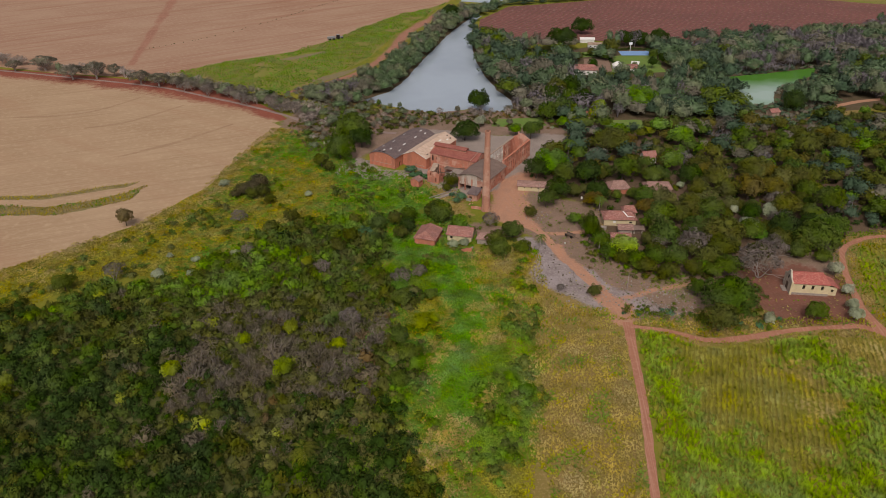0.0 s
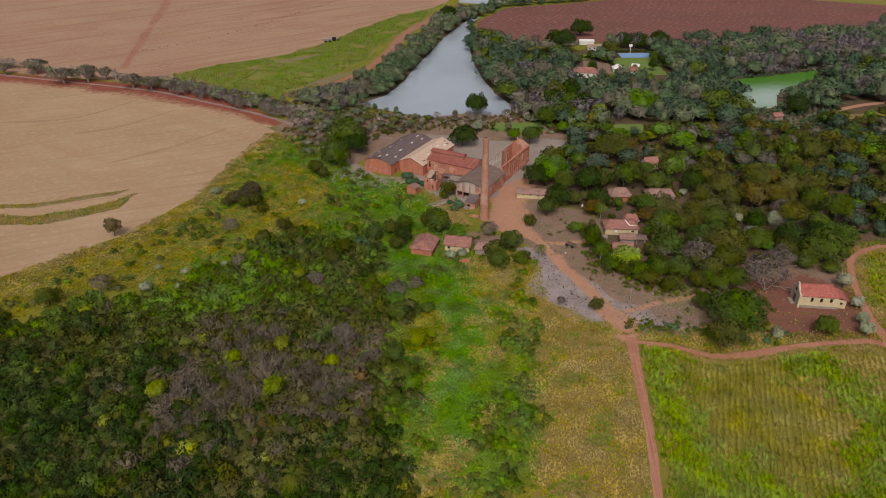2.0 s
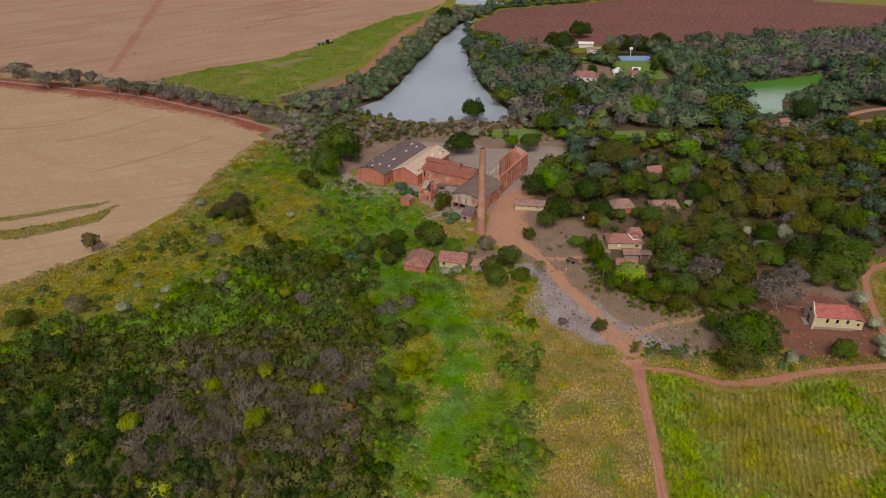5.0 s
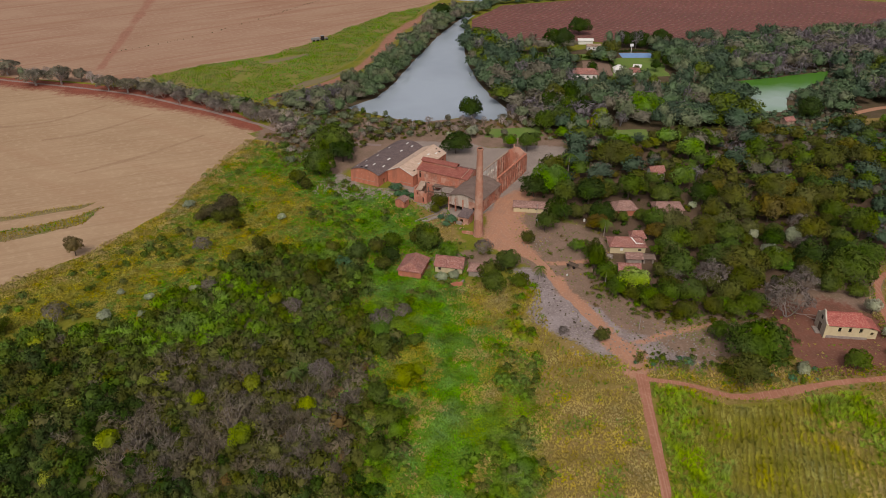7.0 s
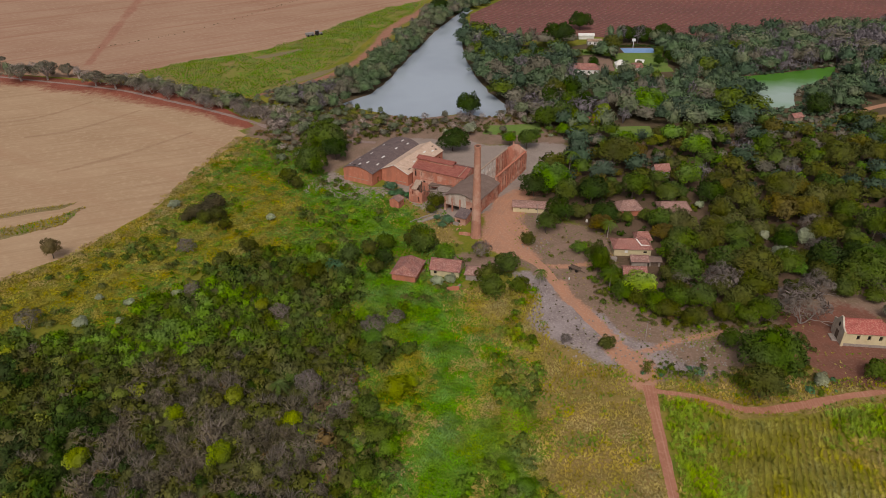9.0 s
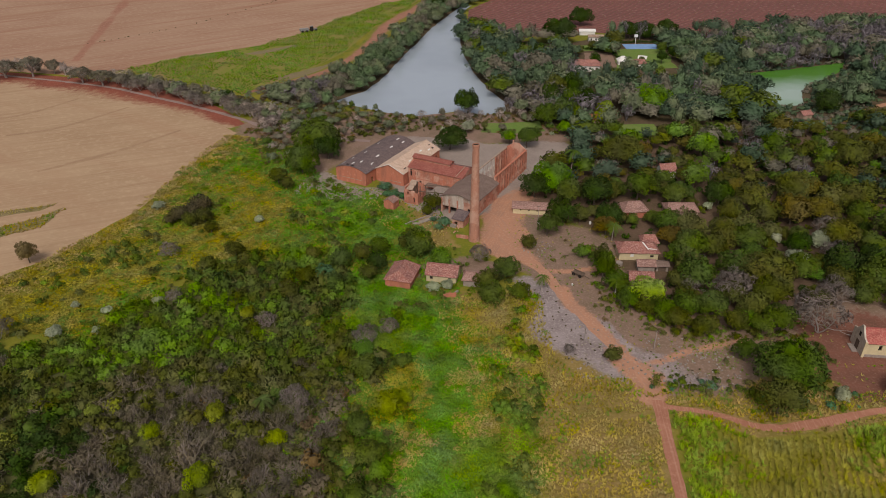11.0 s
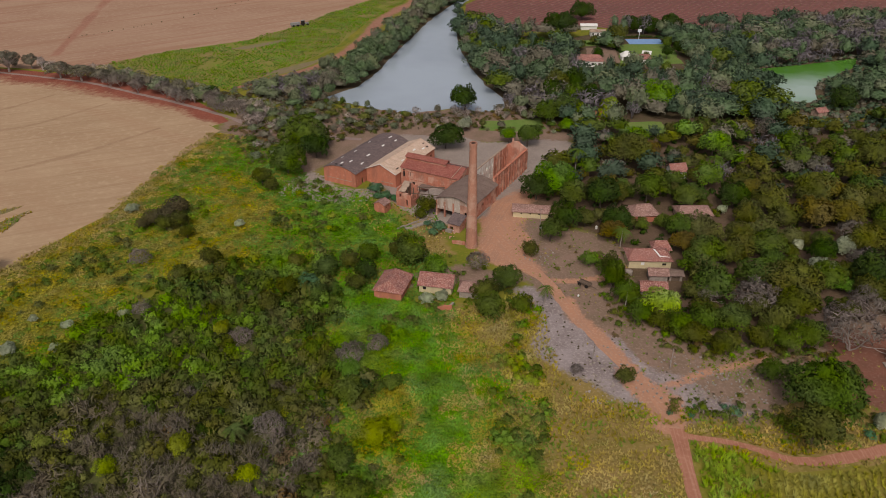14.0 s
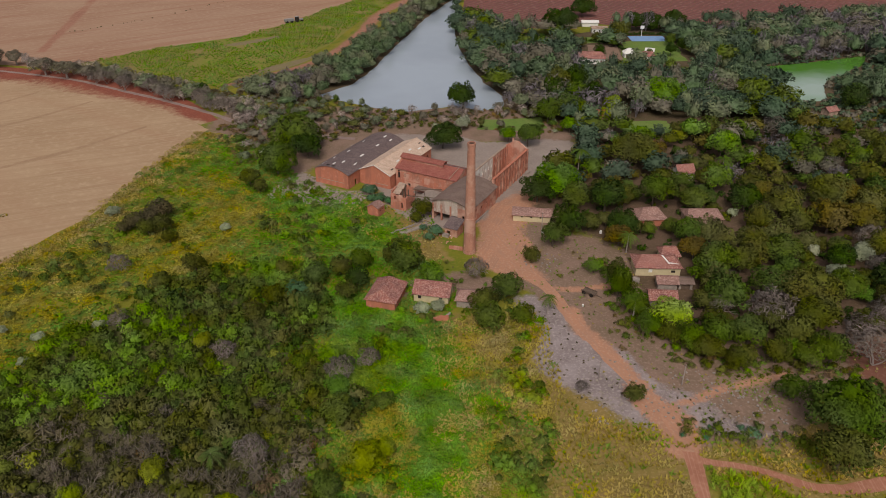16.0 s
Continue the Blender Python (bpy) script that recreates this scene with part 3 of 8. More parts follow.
def earth_patch():
    nx, ny, x0, x1, y0, y1 = 230, 180, -150.0, 236.0, -10.0, 294.0
    gx, gy = np.meshgrid(np.linspace(x0, x1, nx), np.linspace(y0, y1, ny))
    gx, gy = gx.ravel(), gy.ravel()
    i = np.arange(nx * ny).reshape(ny, nx)
    q = np.stack([i[:-1, :-1], i[:-1, 1:], i[1:, 1:], i[1:, :-1]], -1).reshape(-1, 4)
    me = bpy.data.meshes.new("earth_ground")
    me.from_pydata(np.stack([gx, gy, np.full(gx.size, 0.012)], 1).tolist(), [], q.tolist())
    n = np.array([noise.noise_vector(Vector((a * 0.09, b * 0.09, 4.2)))[:] for a, b in zip(gx, gy)])
    wx, wy = gx + n[:, 0] * 4.0, gy + n[:, 1] * 4.0
    rim = np.clip(np.minimum(np.minimum(gx - x0, x1 - gx), np.minimum(gy - y0, y1 - gy)) / 8.0, 0, 1)
    for name, rows in WORN.items():
        w = np.zeros(gx.size)
        for poly, soft in rows:
            w = np.maximum(w, np.clip(0.5 + edge_distance(poly, wx, wy) / (2 * soft), 0, 1))
        if name == "road":
            for pts, half, soft in WORN_LINES:
                w = np.maximum(w, np.clip(0.5 + (half - line_distance(pts, wx * 0.4 + gx * 0.6, wy * 0.4 + gy * 0.6)) / (2 * soft), 0, 1))
        a = me.attributes.new(name, "FLOAT", "POINT")
        a.data.foreach_set("value", (w * rim).astype(np.float32))
    me.materials.append(EARTH)
    return tagged(new("earth_ground", me), "worn ground of bare earth, ash and dry grass", "ground", kind="structure")


earth_patch()
ribbon("road_1", [(23, 192), (20, 183), (17, 172), (19, 160), (27, 147), (31, 134), (36, 121), (42, 108), (46, 97), (47, 92)], [2, 5, 6, 5, 3.6, 3.0, 2.8, 3.0, 3.4, 3.4], 0.06, ROAD, "worn orange dirt road past the mill", 0.8, 1)
ribbon("road_2", [(46.5, 92), (46, 88), (44.6, 74), (42.8, 56), (40.6, 41), (38.5, 27), (36, 5), (33, -30)], [3.2, 2.5, 2.2, 2.1, 2.0, 2.0, 2.0, 2.0], 0.08, TRACK, "narrow red dirt track between crops", 0.25, 2)
ribbon("road_3", [(46, 90), (57, 88), (66.6, 83.5), (78.5, 84.5), (92.7, 88.2), (106.6, 90), (114.5, 90), (123, 83)], [1.6, 1.3, 2.0, 3.0, 1.9, 1.6, 2.4, 3.4], 0.09, TRACK, "red dirt track along the crop edge", 0.4, 3)
ribbon("road_4", [(119, 86), (118.5, 98), (121, 110), (125, 124), (130, 135), (137, 141), (148, 145), (180, 146)], [3.6, 2.6, 2.1, 2.0, 2.0, 2.0, 2.0, 2.0], 0.1, TRACK, "red dirt track beside the chapel", 0.3, 4)
ribbon("road_5", [(-420, 405), (-304, 371), (-259, 357), (-205, 340), (-176, 329), (-151, 314.5), (-123.6, 298.5), (-97.5, 281), (-76, 264), (-52, 256), (-34, 252)], [2.6, 2.6, 2.4, 2.3, 2.2, 2.2, 2.2, 2.2, 2.4, 2.6, 2.6], 0.07, GRAVEL, "grey gravel road lined with bare trees", 0.5, 5)
soft_strip("earth_bank", [(-420, 396), (-297, 362), (-254, 349), (-212, 336), (-174, 323), (-142, 306), (-114, 287), (-96, 271)], [16, 18, 18, 22, 26, 30, 26, 8], 0.035, BANKSOIL, "dark red earth bank staining the field edge", (1.0, 1.0, 0.9, 0.7, 0.5, 0.3, 0.0), 6)
for line, seed in (([(-242, 277), (-216, 280), (-200, 290), (-186, 313)], 31), ([(-195, 260), (-176, 270), (-156, 298)], 32), ([(-161, 221), (-140, 240), (-120, 266)], 33)):
    soft_strip("furrow_line", line, [3, 6, 5, 3], 0.03 + seed * 0.0001, TANWORN, "faint darker sweep left by the harvester", (0.0, 0.5, 0.7, 0.5, 0.0), seed)
soft_strip("road_6", [(-106, 318), (-88.6, 334.5), (-70.8, 355), (-59.4, 382), (-47.9, 428), (-42.6, 474), (-26.7, 527), (-8, 595)], [9, 9, 11, 15, 17, 15, 11, 9], 0.07, REDWORN, "red earth track beside the crop", (0.0, 0.4, 0.8, 0.9, 0.6, 0.3, 0.0), 7, "road")
soft_strip("road_7", [(-222, 383), (-233, 430), (-247, 488), (-262, 550), (-280, 624), (-298, 693)], [9, 11, 13, 15, 17, 20], 0.045, FAINT, "faint red earth track over the pale field", (0.0, 0.35, 0.75, 0.75, 0.35, 0.0), 8, "road")

ribbon("road_8", [(184, 277), (190.5, 283), (202.5, 293), (214, 299), (222.6, 302.3), (246, 309)], [2.4, 3, 3.4, 3.6, 3.6, 3.6], 0.06, ROAD, "short pale dirt track between the trees", 0.4, 9)


# ---- building helpers ----
def at(x, y, deg=0.0, z=0.0):
    return Matrix.Translation((x, y, z)) @ Matrix.Rotation(radians(deg), 4, "Z")


def wall_mesh(bm, p, q, h, thick=0.4, holes=(), base=0.0, inward=1):
    """An upright wall from p to q, with real openings (from, to, sill, head). It thickens to the left of p-q."""
    p, q = Vector((*p, 0)), Vector((*q, 0))
    d = (q - p).normalized()
    s = Vector((-d.y, d.x, 0)) * thick * inward
    length = (q - p).length
    xs = sorted({0.0, length, *[min(max(v, 0), length) for o in holes for v in o[:2]]})
    zs = sorted({base, h, *[min(max(v, base), h) for o in holes for v in o[2:4]]})

    def full(i, j):
        if not (0 <= i < len(xs) - 1 and 0 <= j < len(zs) - 1):
            return False
        x, z = (xs[i] + xs[i + 1]) / 2, (zs[j] + zs[j + 1]) / 2
        return not any(a < x < b and c < z < e for a, b, c, e in holes)

    def face(*pts):
        bm.faces.new([bm.verts.new(v) for v in (pts if inward > 0 else pts[::-1])])

    for i in range(len(xs) - 1):
        for j in range(len(zs) - 1):
            if not full(i, j):
                continue
            a, b = p + d * xs[i], p + d * xs[i + 1]
            lo, hi = Vector((0, 0, zs[j])), Vector((0, 0, zs[j + 1]))
            face(a + lo, b + lo, b + hi, a + hi)
            face(b + s + lo, a + s + lo, a + s + hi, b + s + hi)
            if not full(i - 1, j):
                face(a + s + lo, a + lo, a + hi, a + s + hi)
            if not full(i + 1, j):
                face(b + lo, b + s + lo, b + s + hi, b + hi)
            if not full(i, j + 1):
                face(a + hi, b + hi, b + s + hi, a + s + hi)
            if not full(i, j - 1):
                face(b + lo, a + lo, a + s + lo, b + s + lo)


def wall(name, parent, mat, p, q, h, holes=(), thick=0.4, base=0.0, label="", inward=1):
    bm = bmesh.new()
    wall_mesh(bm, p, q, h, thick, holes, base, inward)
    return part(name, bm, mat, parent, label)


def gable(name, parent, mat, x0, x1, y, thick, profile, label=""):
    """A gable wall: the outline (x, z) from its top, standing at y and thick in y."""
    bm = bmesh.new()
    prism(bm, [(x0, 0.0), (x1, 0.0), *profile], y, y + thick)
    bmesh.ops.recalc_face_normals(bm, faces=bm.faces)
    return part(name, bm, mat, parent, label)


def shell(name, parent, mat, profile, y0, y1, thick=0.12, sag=0.0, seed=0, step=2.0, label=""):
    """A roof skin: the profile (x, z) swept along y, a little uneven, with thickness."""
    bm = bmesh.new()
    n = max(2, int((y1 - y0) / step))
    rows = []
    for k in range(n + 1):
        y = y0 + (y1 - y0) * k / n
        rows.append([bm.verts.new((x, y, z + sag * noise.noise(Vector((x * 0.3 + seed, y * 0.3, 5.0))))) for x, z in profile])
    low = [[bm.verts.new((v.co.x, v.co.y, v.co.z - thick)) for v in r] for r in rows]
    m = len(profile)
    for k in range(n):
        for i in range(m - 1):
            bm.faces.new((rows[k][i], rows[k][i + 1], rows[k + 1][i + 1], rows[k + 1][i]))
            bm.faces.new((low[k][i + 1], low[k][i], low[k + 1][i], low[k + 1][i + 1]))
        for i in (0, m - 1):
            bm.faces.new((rows[k][i], rows[k + 1][i], low[k + 1][i], low[k][i]))
    for k in (0, n):
        for i in range(m - 1):
            bm.faces.new((rows[k][i], rows[k][i + 1], low[k][i + 1], low[k][i]))
    bmesh.ops.recalc_face_normals(bm, faces=bm.faces)
    return part(name, bm, mat, parent, label)


def slope(name, parent, mat, a, b, c, d, thick=0.15, sag=0.06, nx=8, ny=5, seed=0, label=""):
    """One plane of a roof between the corners a, b (eave) and c, d (ridge), a little sagged."""
    a, b, c, d = (Vector(v) for v in (a, b, c, d))
    up = (b - a).cross(d - a).normalized()
    if up.z < 0:
        up = -up
    bm = bmesh.new()
    g = []
    for s in (0, 1):
        g.append([[bm.verts.new(a.lerp(b, i / nx).lerp(d.lerp(c, i / nx), j / ny) - up * thick * s
                                + Vector((0, 0, sag * noise.noise(Vector((i * 0.9 + seed, j * 0.9, 1.5)))))) for i in range(nx + 1)] for j in range(ny + 1)])
    for j in range(ny):
        for i in range(nx):
            bm.faces.new((g[0][j][i], g[0][j][i + 1], g[0][j + 1][i + 1], g[0][j + 1][i]))
            bm.faces.new((g[1][j][i], g[1][j + 1][i], g[1][j + 1][i + 1], g[1][j][i + 1]))
    for j in range(ny):
        for i in (0, nx):
            bm.faces.new((g[0][j][i], g[0][j + 1][i], g[1][j + 1][i], g[1][j][i]))
    for i in range(nx):
        for j in (0, ny):
            bm.faces.new((g[0][j][i], g[0][j][i + 1], g[1][j][i + 1], g[1][j][i]))
    bmesh.ops.remove_doubles(bm, verts=bm.verts, dist=0.001)
    bmesh.ops.recalc_face_normals(bm, faces=bm.faces)
    return part(name, bm, mat, parent, label)


def bar(name, parent, mat, p, q, w, h, label=""):
    """A straight bar between two points."""
    p, q = Vector(p), Vector(q)
    bm = bmesh.new()
    box(bm, -w / 2, w / 2, 0, (q - p).length, -h / 2, h / 2)
    bm.transform(Matrix.Translation(p) @ (q - p).to_track_quat("Y", "Z").to_matrix().to_4x4())
    return part(name, bm, mat, parent, label)


def slab(name, parent, mat, x0, x1, y0, y1, z0, z1, label=""):
    bm = bmesh.new()
    box(bm, x0, x1, y0, y1, z0, z1)
    if min(x1 - x0, y1 - y0, z1 - z0) > 0.25:
        bmesh.ops.bevel(bm, geom=bm.edges[:], offset=0.03, segments=1, affect="EDGES")
    return part(name, bm, mat, parent, label)


def ragged_wall(name, parent, mat, p, q, h, thick=0.45, drop=1.5, seed=0, holes=(), label=""):
    """A ruined wall: its top stepped and broken."""
    p, q = Vector((*p, 0)), Vector((*q, 0))
    d = (q - p).normalized()
    s = Vector((-d.y, d.x, 0)) * thick
    n = max(3, int((q - p).length / 0.6))
    bm = bmesh.new()
    tops = [h - drop * max(0.0, 0.5 + 0.9 * noise.noise(Vector((i * 0.45 + seed * 9.1, seed, 2.0)))) for i in range(n)]
    cuts = sorted({0.0, *[z for o in holes for z in o[2:4]]})
    for i in range(n):
        a, b = p.lerp(q, i / n), p.lerp(q, (i + 1) / n)
        mid = (i + 0.5) / n * (q - p).length
        zs = [z for z in cuts if z < tops[i] - 0.1] + [tops[i]]
        for z0, z1 in zip(zs, zs[1:]):
            if any(o[0] < mid < o[1] and o[2] <= z0 < o[3] for o in holes):
                continue
            v = [bm.verts.new(w + Vector((0, 0, z))) for z in (z0, z1) for w in (a, b, b + s, a + s)]
            for f in ((0, 3, 2, 1), (4, 5, 6, 7), (0, 1, 5, 4), (1, 2, 6, 5), (2, 3, 7, 6), (3, 0, 4, 7)):
                bm.faces.new([v[k] for k in f])
    bmesh.ops.remove_doubles(bm, verts=bm.verts, dist=0.002)
    return part(name, bm, mat, parent, label)


# ---- the old mill ----
MX, MY, MTURN = 7.4, 166.1, -28.5


def mill(x=0.0, y=0.0):
    return at(MX, MY, MTURN) @ Matrix.Translation((x, y, 0))


def lathe(bm, rings, n=28):
    last = None
    for r, z in rings:
        row = [bm.verts.new((r * math.cos(2 * math.pi * i / n), r * math.sin(2 * math.pi * i / n), z)) for i in range(n)]
        if last:
            for i in range(n):
                bm.faces.new((last[i], last[(i + 1) % n], row[(i + 1) % n], row[i]))
        last = row
    return last


def chimney():
    ob = empty("chimney", mill(), "tall tapering red brick mill chimney beside the dirt road", "chimney")
    bm = bmesh.new()
    lathe(bm, [(1.85, 0.0), (1.85, 0.9), (1.78, 1.0)])
    part("plinth", bm, CHIM, ob)
    bm = bmesh.new()
    z, rings = 1.0, []
    while z < 31.0:
        r = 1.72 - 0.72 * (z - 1.0) / 30.0
        rings.append((r, z))
        z += 1.5
    lathe(bm, rings + [(1.0, 31.0)])
    part("shaft", bm, CHIM, ob, smooth=True)
    for z in (10.5, 20.5, 29.2):
        r = 1.72 - 0.72 * (z - 1.0) / 30.0
        bm = bmesh.new()
        lathe(bm, [(r, z), (r + 0.07, z + 0.05), (r + 0.07, z + 0.35), (r - 0.01, z + 0.4)])
        part("brick_band", bm, CHIM, ob)
    bm = bmesh.new()
    lathe(bm, [(1.0, 31.0), (1.06, 31.2), (1.06, 31.8), (1.13, 31.95), (1.13, 32.4), (1.08, 32.5), (0.9, 32.5), (0.88, 32.2)])
    part("crown", bm, CHIM, ob, "paler corbelled rim, open, its dark inside painted black")
    # the dark of the open shaft is put in as near-black walls
    bm = bmesh.new()
    lathe(bm, [(0.88, 32.2), (0.86, 30.0), (0.84, 29.0), (0.3, 29.0), (0.01, 29.0)])
    part("flue", bm, DARK, ob)


chimney()


def arch_profile(x0, x1, eave, rise, n=14, over=0.3):
    out = []
    for i in range(n + 1):
        f = i / n
        out.append((x0 - over + (x1 - x0 + 2 * over) * f, eave + rise * (1 - (2 * f - 1) ** 2)))
    return out


def warehouse_arched():
    ob = empty("warehouse", mill(), "long red brick warehouse with a dark vaulted corrugated roof", "warehouse")
    x0, x1, y0, y1, e, rise = -66.6, -53.2, 17.2, 52.0, 4.9, 1.9
    prof = arch_profile(x0, x1, e, rise, over=0.0)
    gable("gable_wall", ob, BRICKA, x0, x1, y0, 0.4, prof[::-1])
    gable("gable_wall", ob, BRICKA, x0, x1, y1 - 0.4, 0.4, prof[::-1])
    wall("side_wall", ob, BRICKA, (x1, y0 + 0.4), (x1, y1 - 0.4), e, [(3.2, 4.4, 0, 2.2)])
    wall("side_wall", ob, BRICKA, (x0, y1 - 0.4), (x0, y0 + 0.4), e)
    shell("roof", ob, DARKROOF, arch_profile(x0, x1, e + 0.12, rise, over=0.35), y0 - 0.3, y1 + 0.3, 0.1, 0.09, 2)
    slab("render_band", ob, PALE, x0 + 1.0, x1 - 1.6, y0 - 0.03, y0 + 0.05, 1.75, 1.95, "worn pale mortar band across the gable")
    for x, y, w, l in ((-65.2, 19.6, 0.75, 2.0), (-60.2, 18.8, 0.8, 1.5), (-58.4, 21.5, 0.7, 1.7), (-56.6, 29.5, 0.8, 2.1), (-55.0, 23.5, 0.85, 1.9), (-62.6, 30.5, 0.6, 1.6),
                       (-56.8, 39.8, 0.8, 1.7), (-58.6, 47.5, 0.7, 1.9), (-63.5, 41.0, 0.6, 1.4), (-55.8, 47.0, 0.7, 1.6), (-64.2, 24.5, 0.6, 1.3)):
        f = (x - x0) / (x1 - x0)
        z = e + 0.12 + rise * (1 - (2 * f - 1) ** 2)
        tilt = -math.atan(rise * 4 * (2 * f - 1) / (x1 - x0))
        bm = bmesh.new()
        box(bm, -w / 3, w / 3, 0, l, 0.03, 0.09)
        bm.transform(Matrix.Translation((x, y, z + 0.06)) @ Matrix.Rotation(-tilt, 4, "Y"))
        part("skylight", bm, WHITE, ob, "pale translucent roof sheet")
    # black plates on the roof paint the dark of missing sheets
    for x, y in ((-61.5, 17.6), (-59.2, 17.4)):
        f = (x - x0) / (x1 - x0)
        bm = bmesh.new()
        box(bm, -0.5, 0.5, 0, 0.8, 0.02, 0.08)
        bm.transform(Matrix.Translation((x, y, e + 0.17 + rise * (1 - (2 * f - 1) ** 2))))
        part("black_hole_plate", bm, DARK, ob, "black plate painting the dark hole of a missing roof sheet")


def warehouse_gabled():
    ob = empty("warehouse", mill(), "red brick warehouse with a pale gabled sheet roof", "warehouse")
    x0, x1, y0, y1, e, r = -52.9, -40.9, 23.6, 51.0, 4.9, 7.5
    xm = (x0 + x1) / 2
    prof = [(x1, e), (xm, r), (x0, e)]
    gable("gable_wall", ob, BRICKA, x0, x1, y0, 0.4, prof)
    gable("gable_wall", ob, BRICKA, x0, x1, y1 - 0.4, 0.4, prof)
    wall("side_wall", ob, BRICKA, (x1, y0 + 0.4), (x1, y1 - 0.4), e, [(20.5, 22.0, 1.2, 3.2), (23.6, 25.0, 1.2, 3.2)])
    wall("side_wall", ob, BRICKA, (x0, y1 - 0.4), (x0, y0 + 0.4), e)
    k = (r - e) / (xm - x0)
    slope("roof_slope", ob, TANROOF, (x0 - 0.35, y0 - 0.35, e - 0.35 * k + 0.16), (x0 - 0.35, y1 + 0.35, e - 0.35 * k + 0.16), (xm, y1 + 0.35, r + 0.16), (xm, y0 - 0.35, r + 0.16), 0.1, 0.1, 16, 4, 1)
    slope("roof_slope", ob, TANROOF, (x1 + 0.35, y0 - 0.35, e - 0.35 * k + 0.16), (x1 + 0.35, y1 + 0.35, e - 0.35 * k + 0.16), (xm, y1 + 0.35, r + 0.16), (xm, y0 - 0.35, r + 0.16), 0.1, 0.1, 16, 4, 3)
    bar("ridge_cap", ob, TANROOF, (xm, y0 - 0.4, r + 0.2), (xm, y1 + 0.4, r + 0.2), 0.35, 0.12)
    bar("verge", ob, WHITE, (x0 - 0.3, y0 - 0.38, e + 0.06), (xm, y0 - 0.38, r + 0.18), 0.14, 0.16, "white painted gable edge")
    bar("verge", ob, WHITE, (x1 + 0.3, y0 - 0.38, e + 0.06), (xm, y0 - 0.38, r + 0.18), 0.14, 0.16, "white painted gable edge")
    slab("render_band", ob, PALE, x0 + 6.0, x1 - 1.0, y0 - 0.03, y0 + 0.05, 1.1, 1.35, "pale mortar scar on the gable")
    # DARK ones are plates too: the holes' darkness is only their colour
    for x, y, w, l, m, nm in ((-44.5, 41.5, 0.8, 1.7, WHITE, "skylight"), (-43.0, 45.5, 0.8, 1.7, WHITE, "skylight"), (-43.6, 32.0, 0.7, 1.6, WHITE, "skylight"),
                              (-42.8, 48.2, 1.0, 1.1, DARK, "black_hole_plate"), (-44.6, 48.6, 0.6, 1.2, DARK, "black_hole_plate"), (-42.2, 26.2, 0.6, 1.5, DARK, "black_hole_plate")):
        bm = bmesh.new()
        box(bm, -w / 3, w / 3, 0, l, 0.03, 0.09)
        bm.transform(Matrix.Translation((x, y, r + 0.2 - (x - xm) * k)) @ Matrix.Rotation(math.atan(k), 4, "Y"))
        part(nm, bm, m, ob)


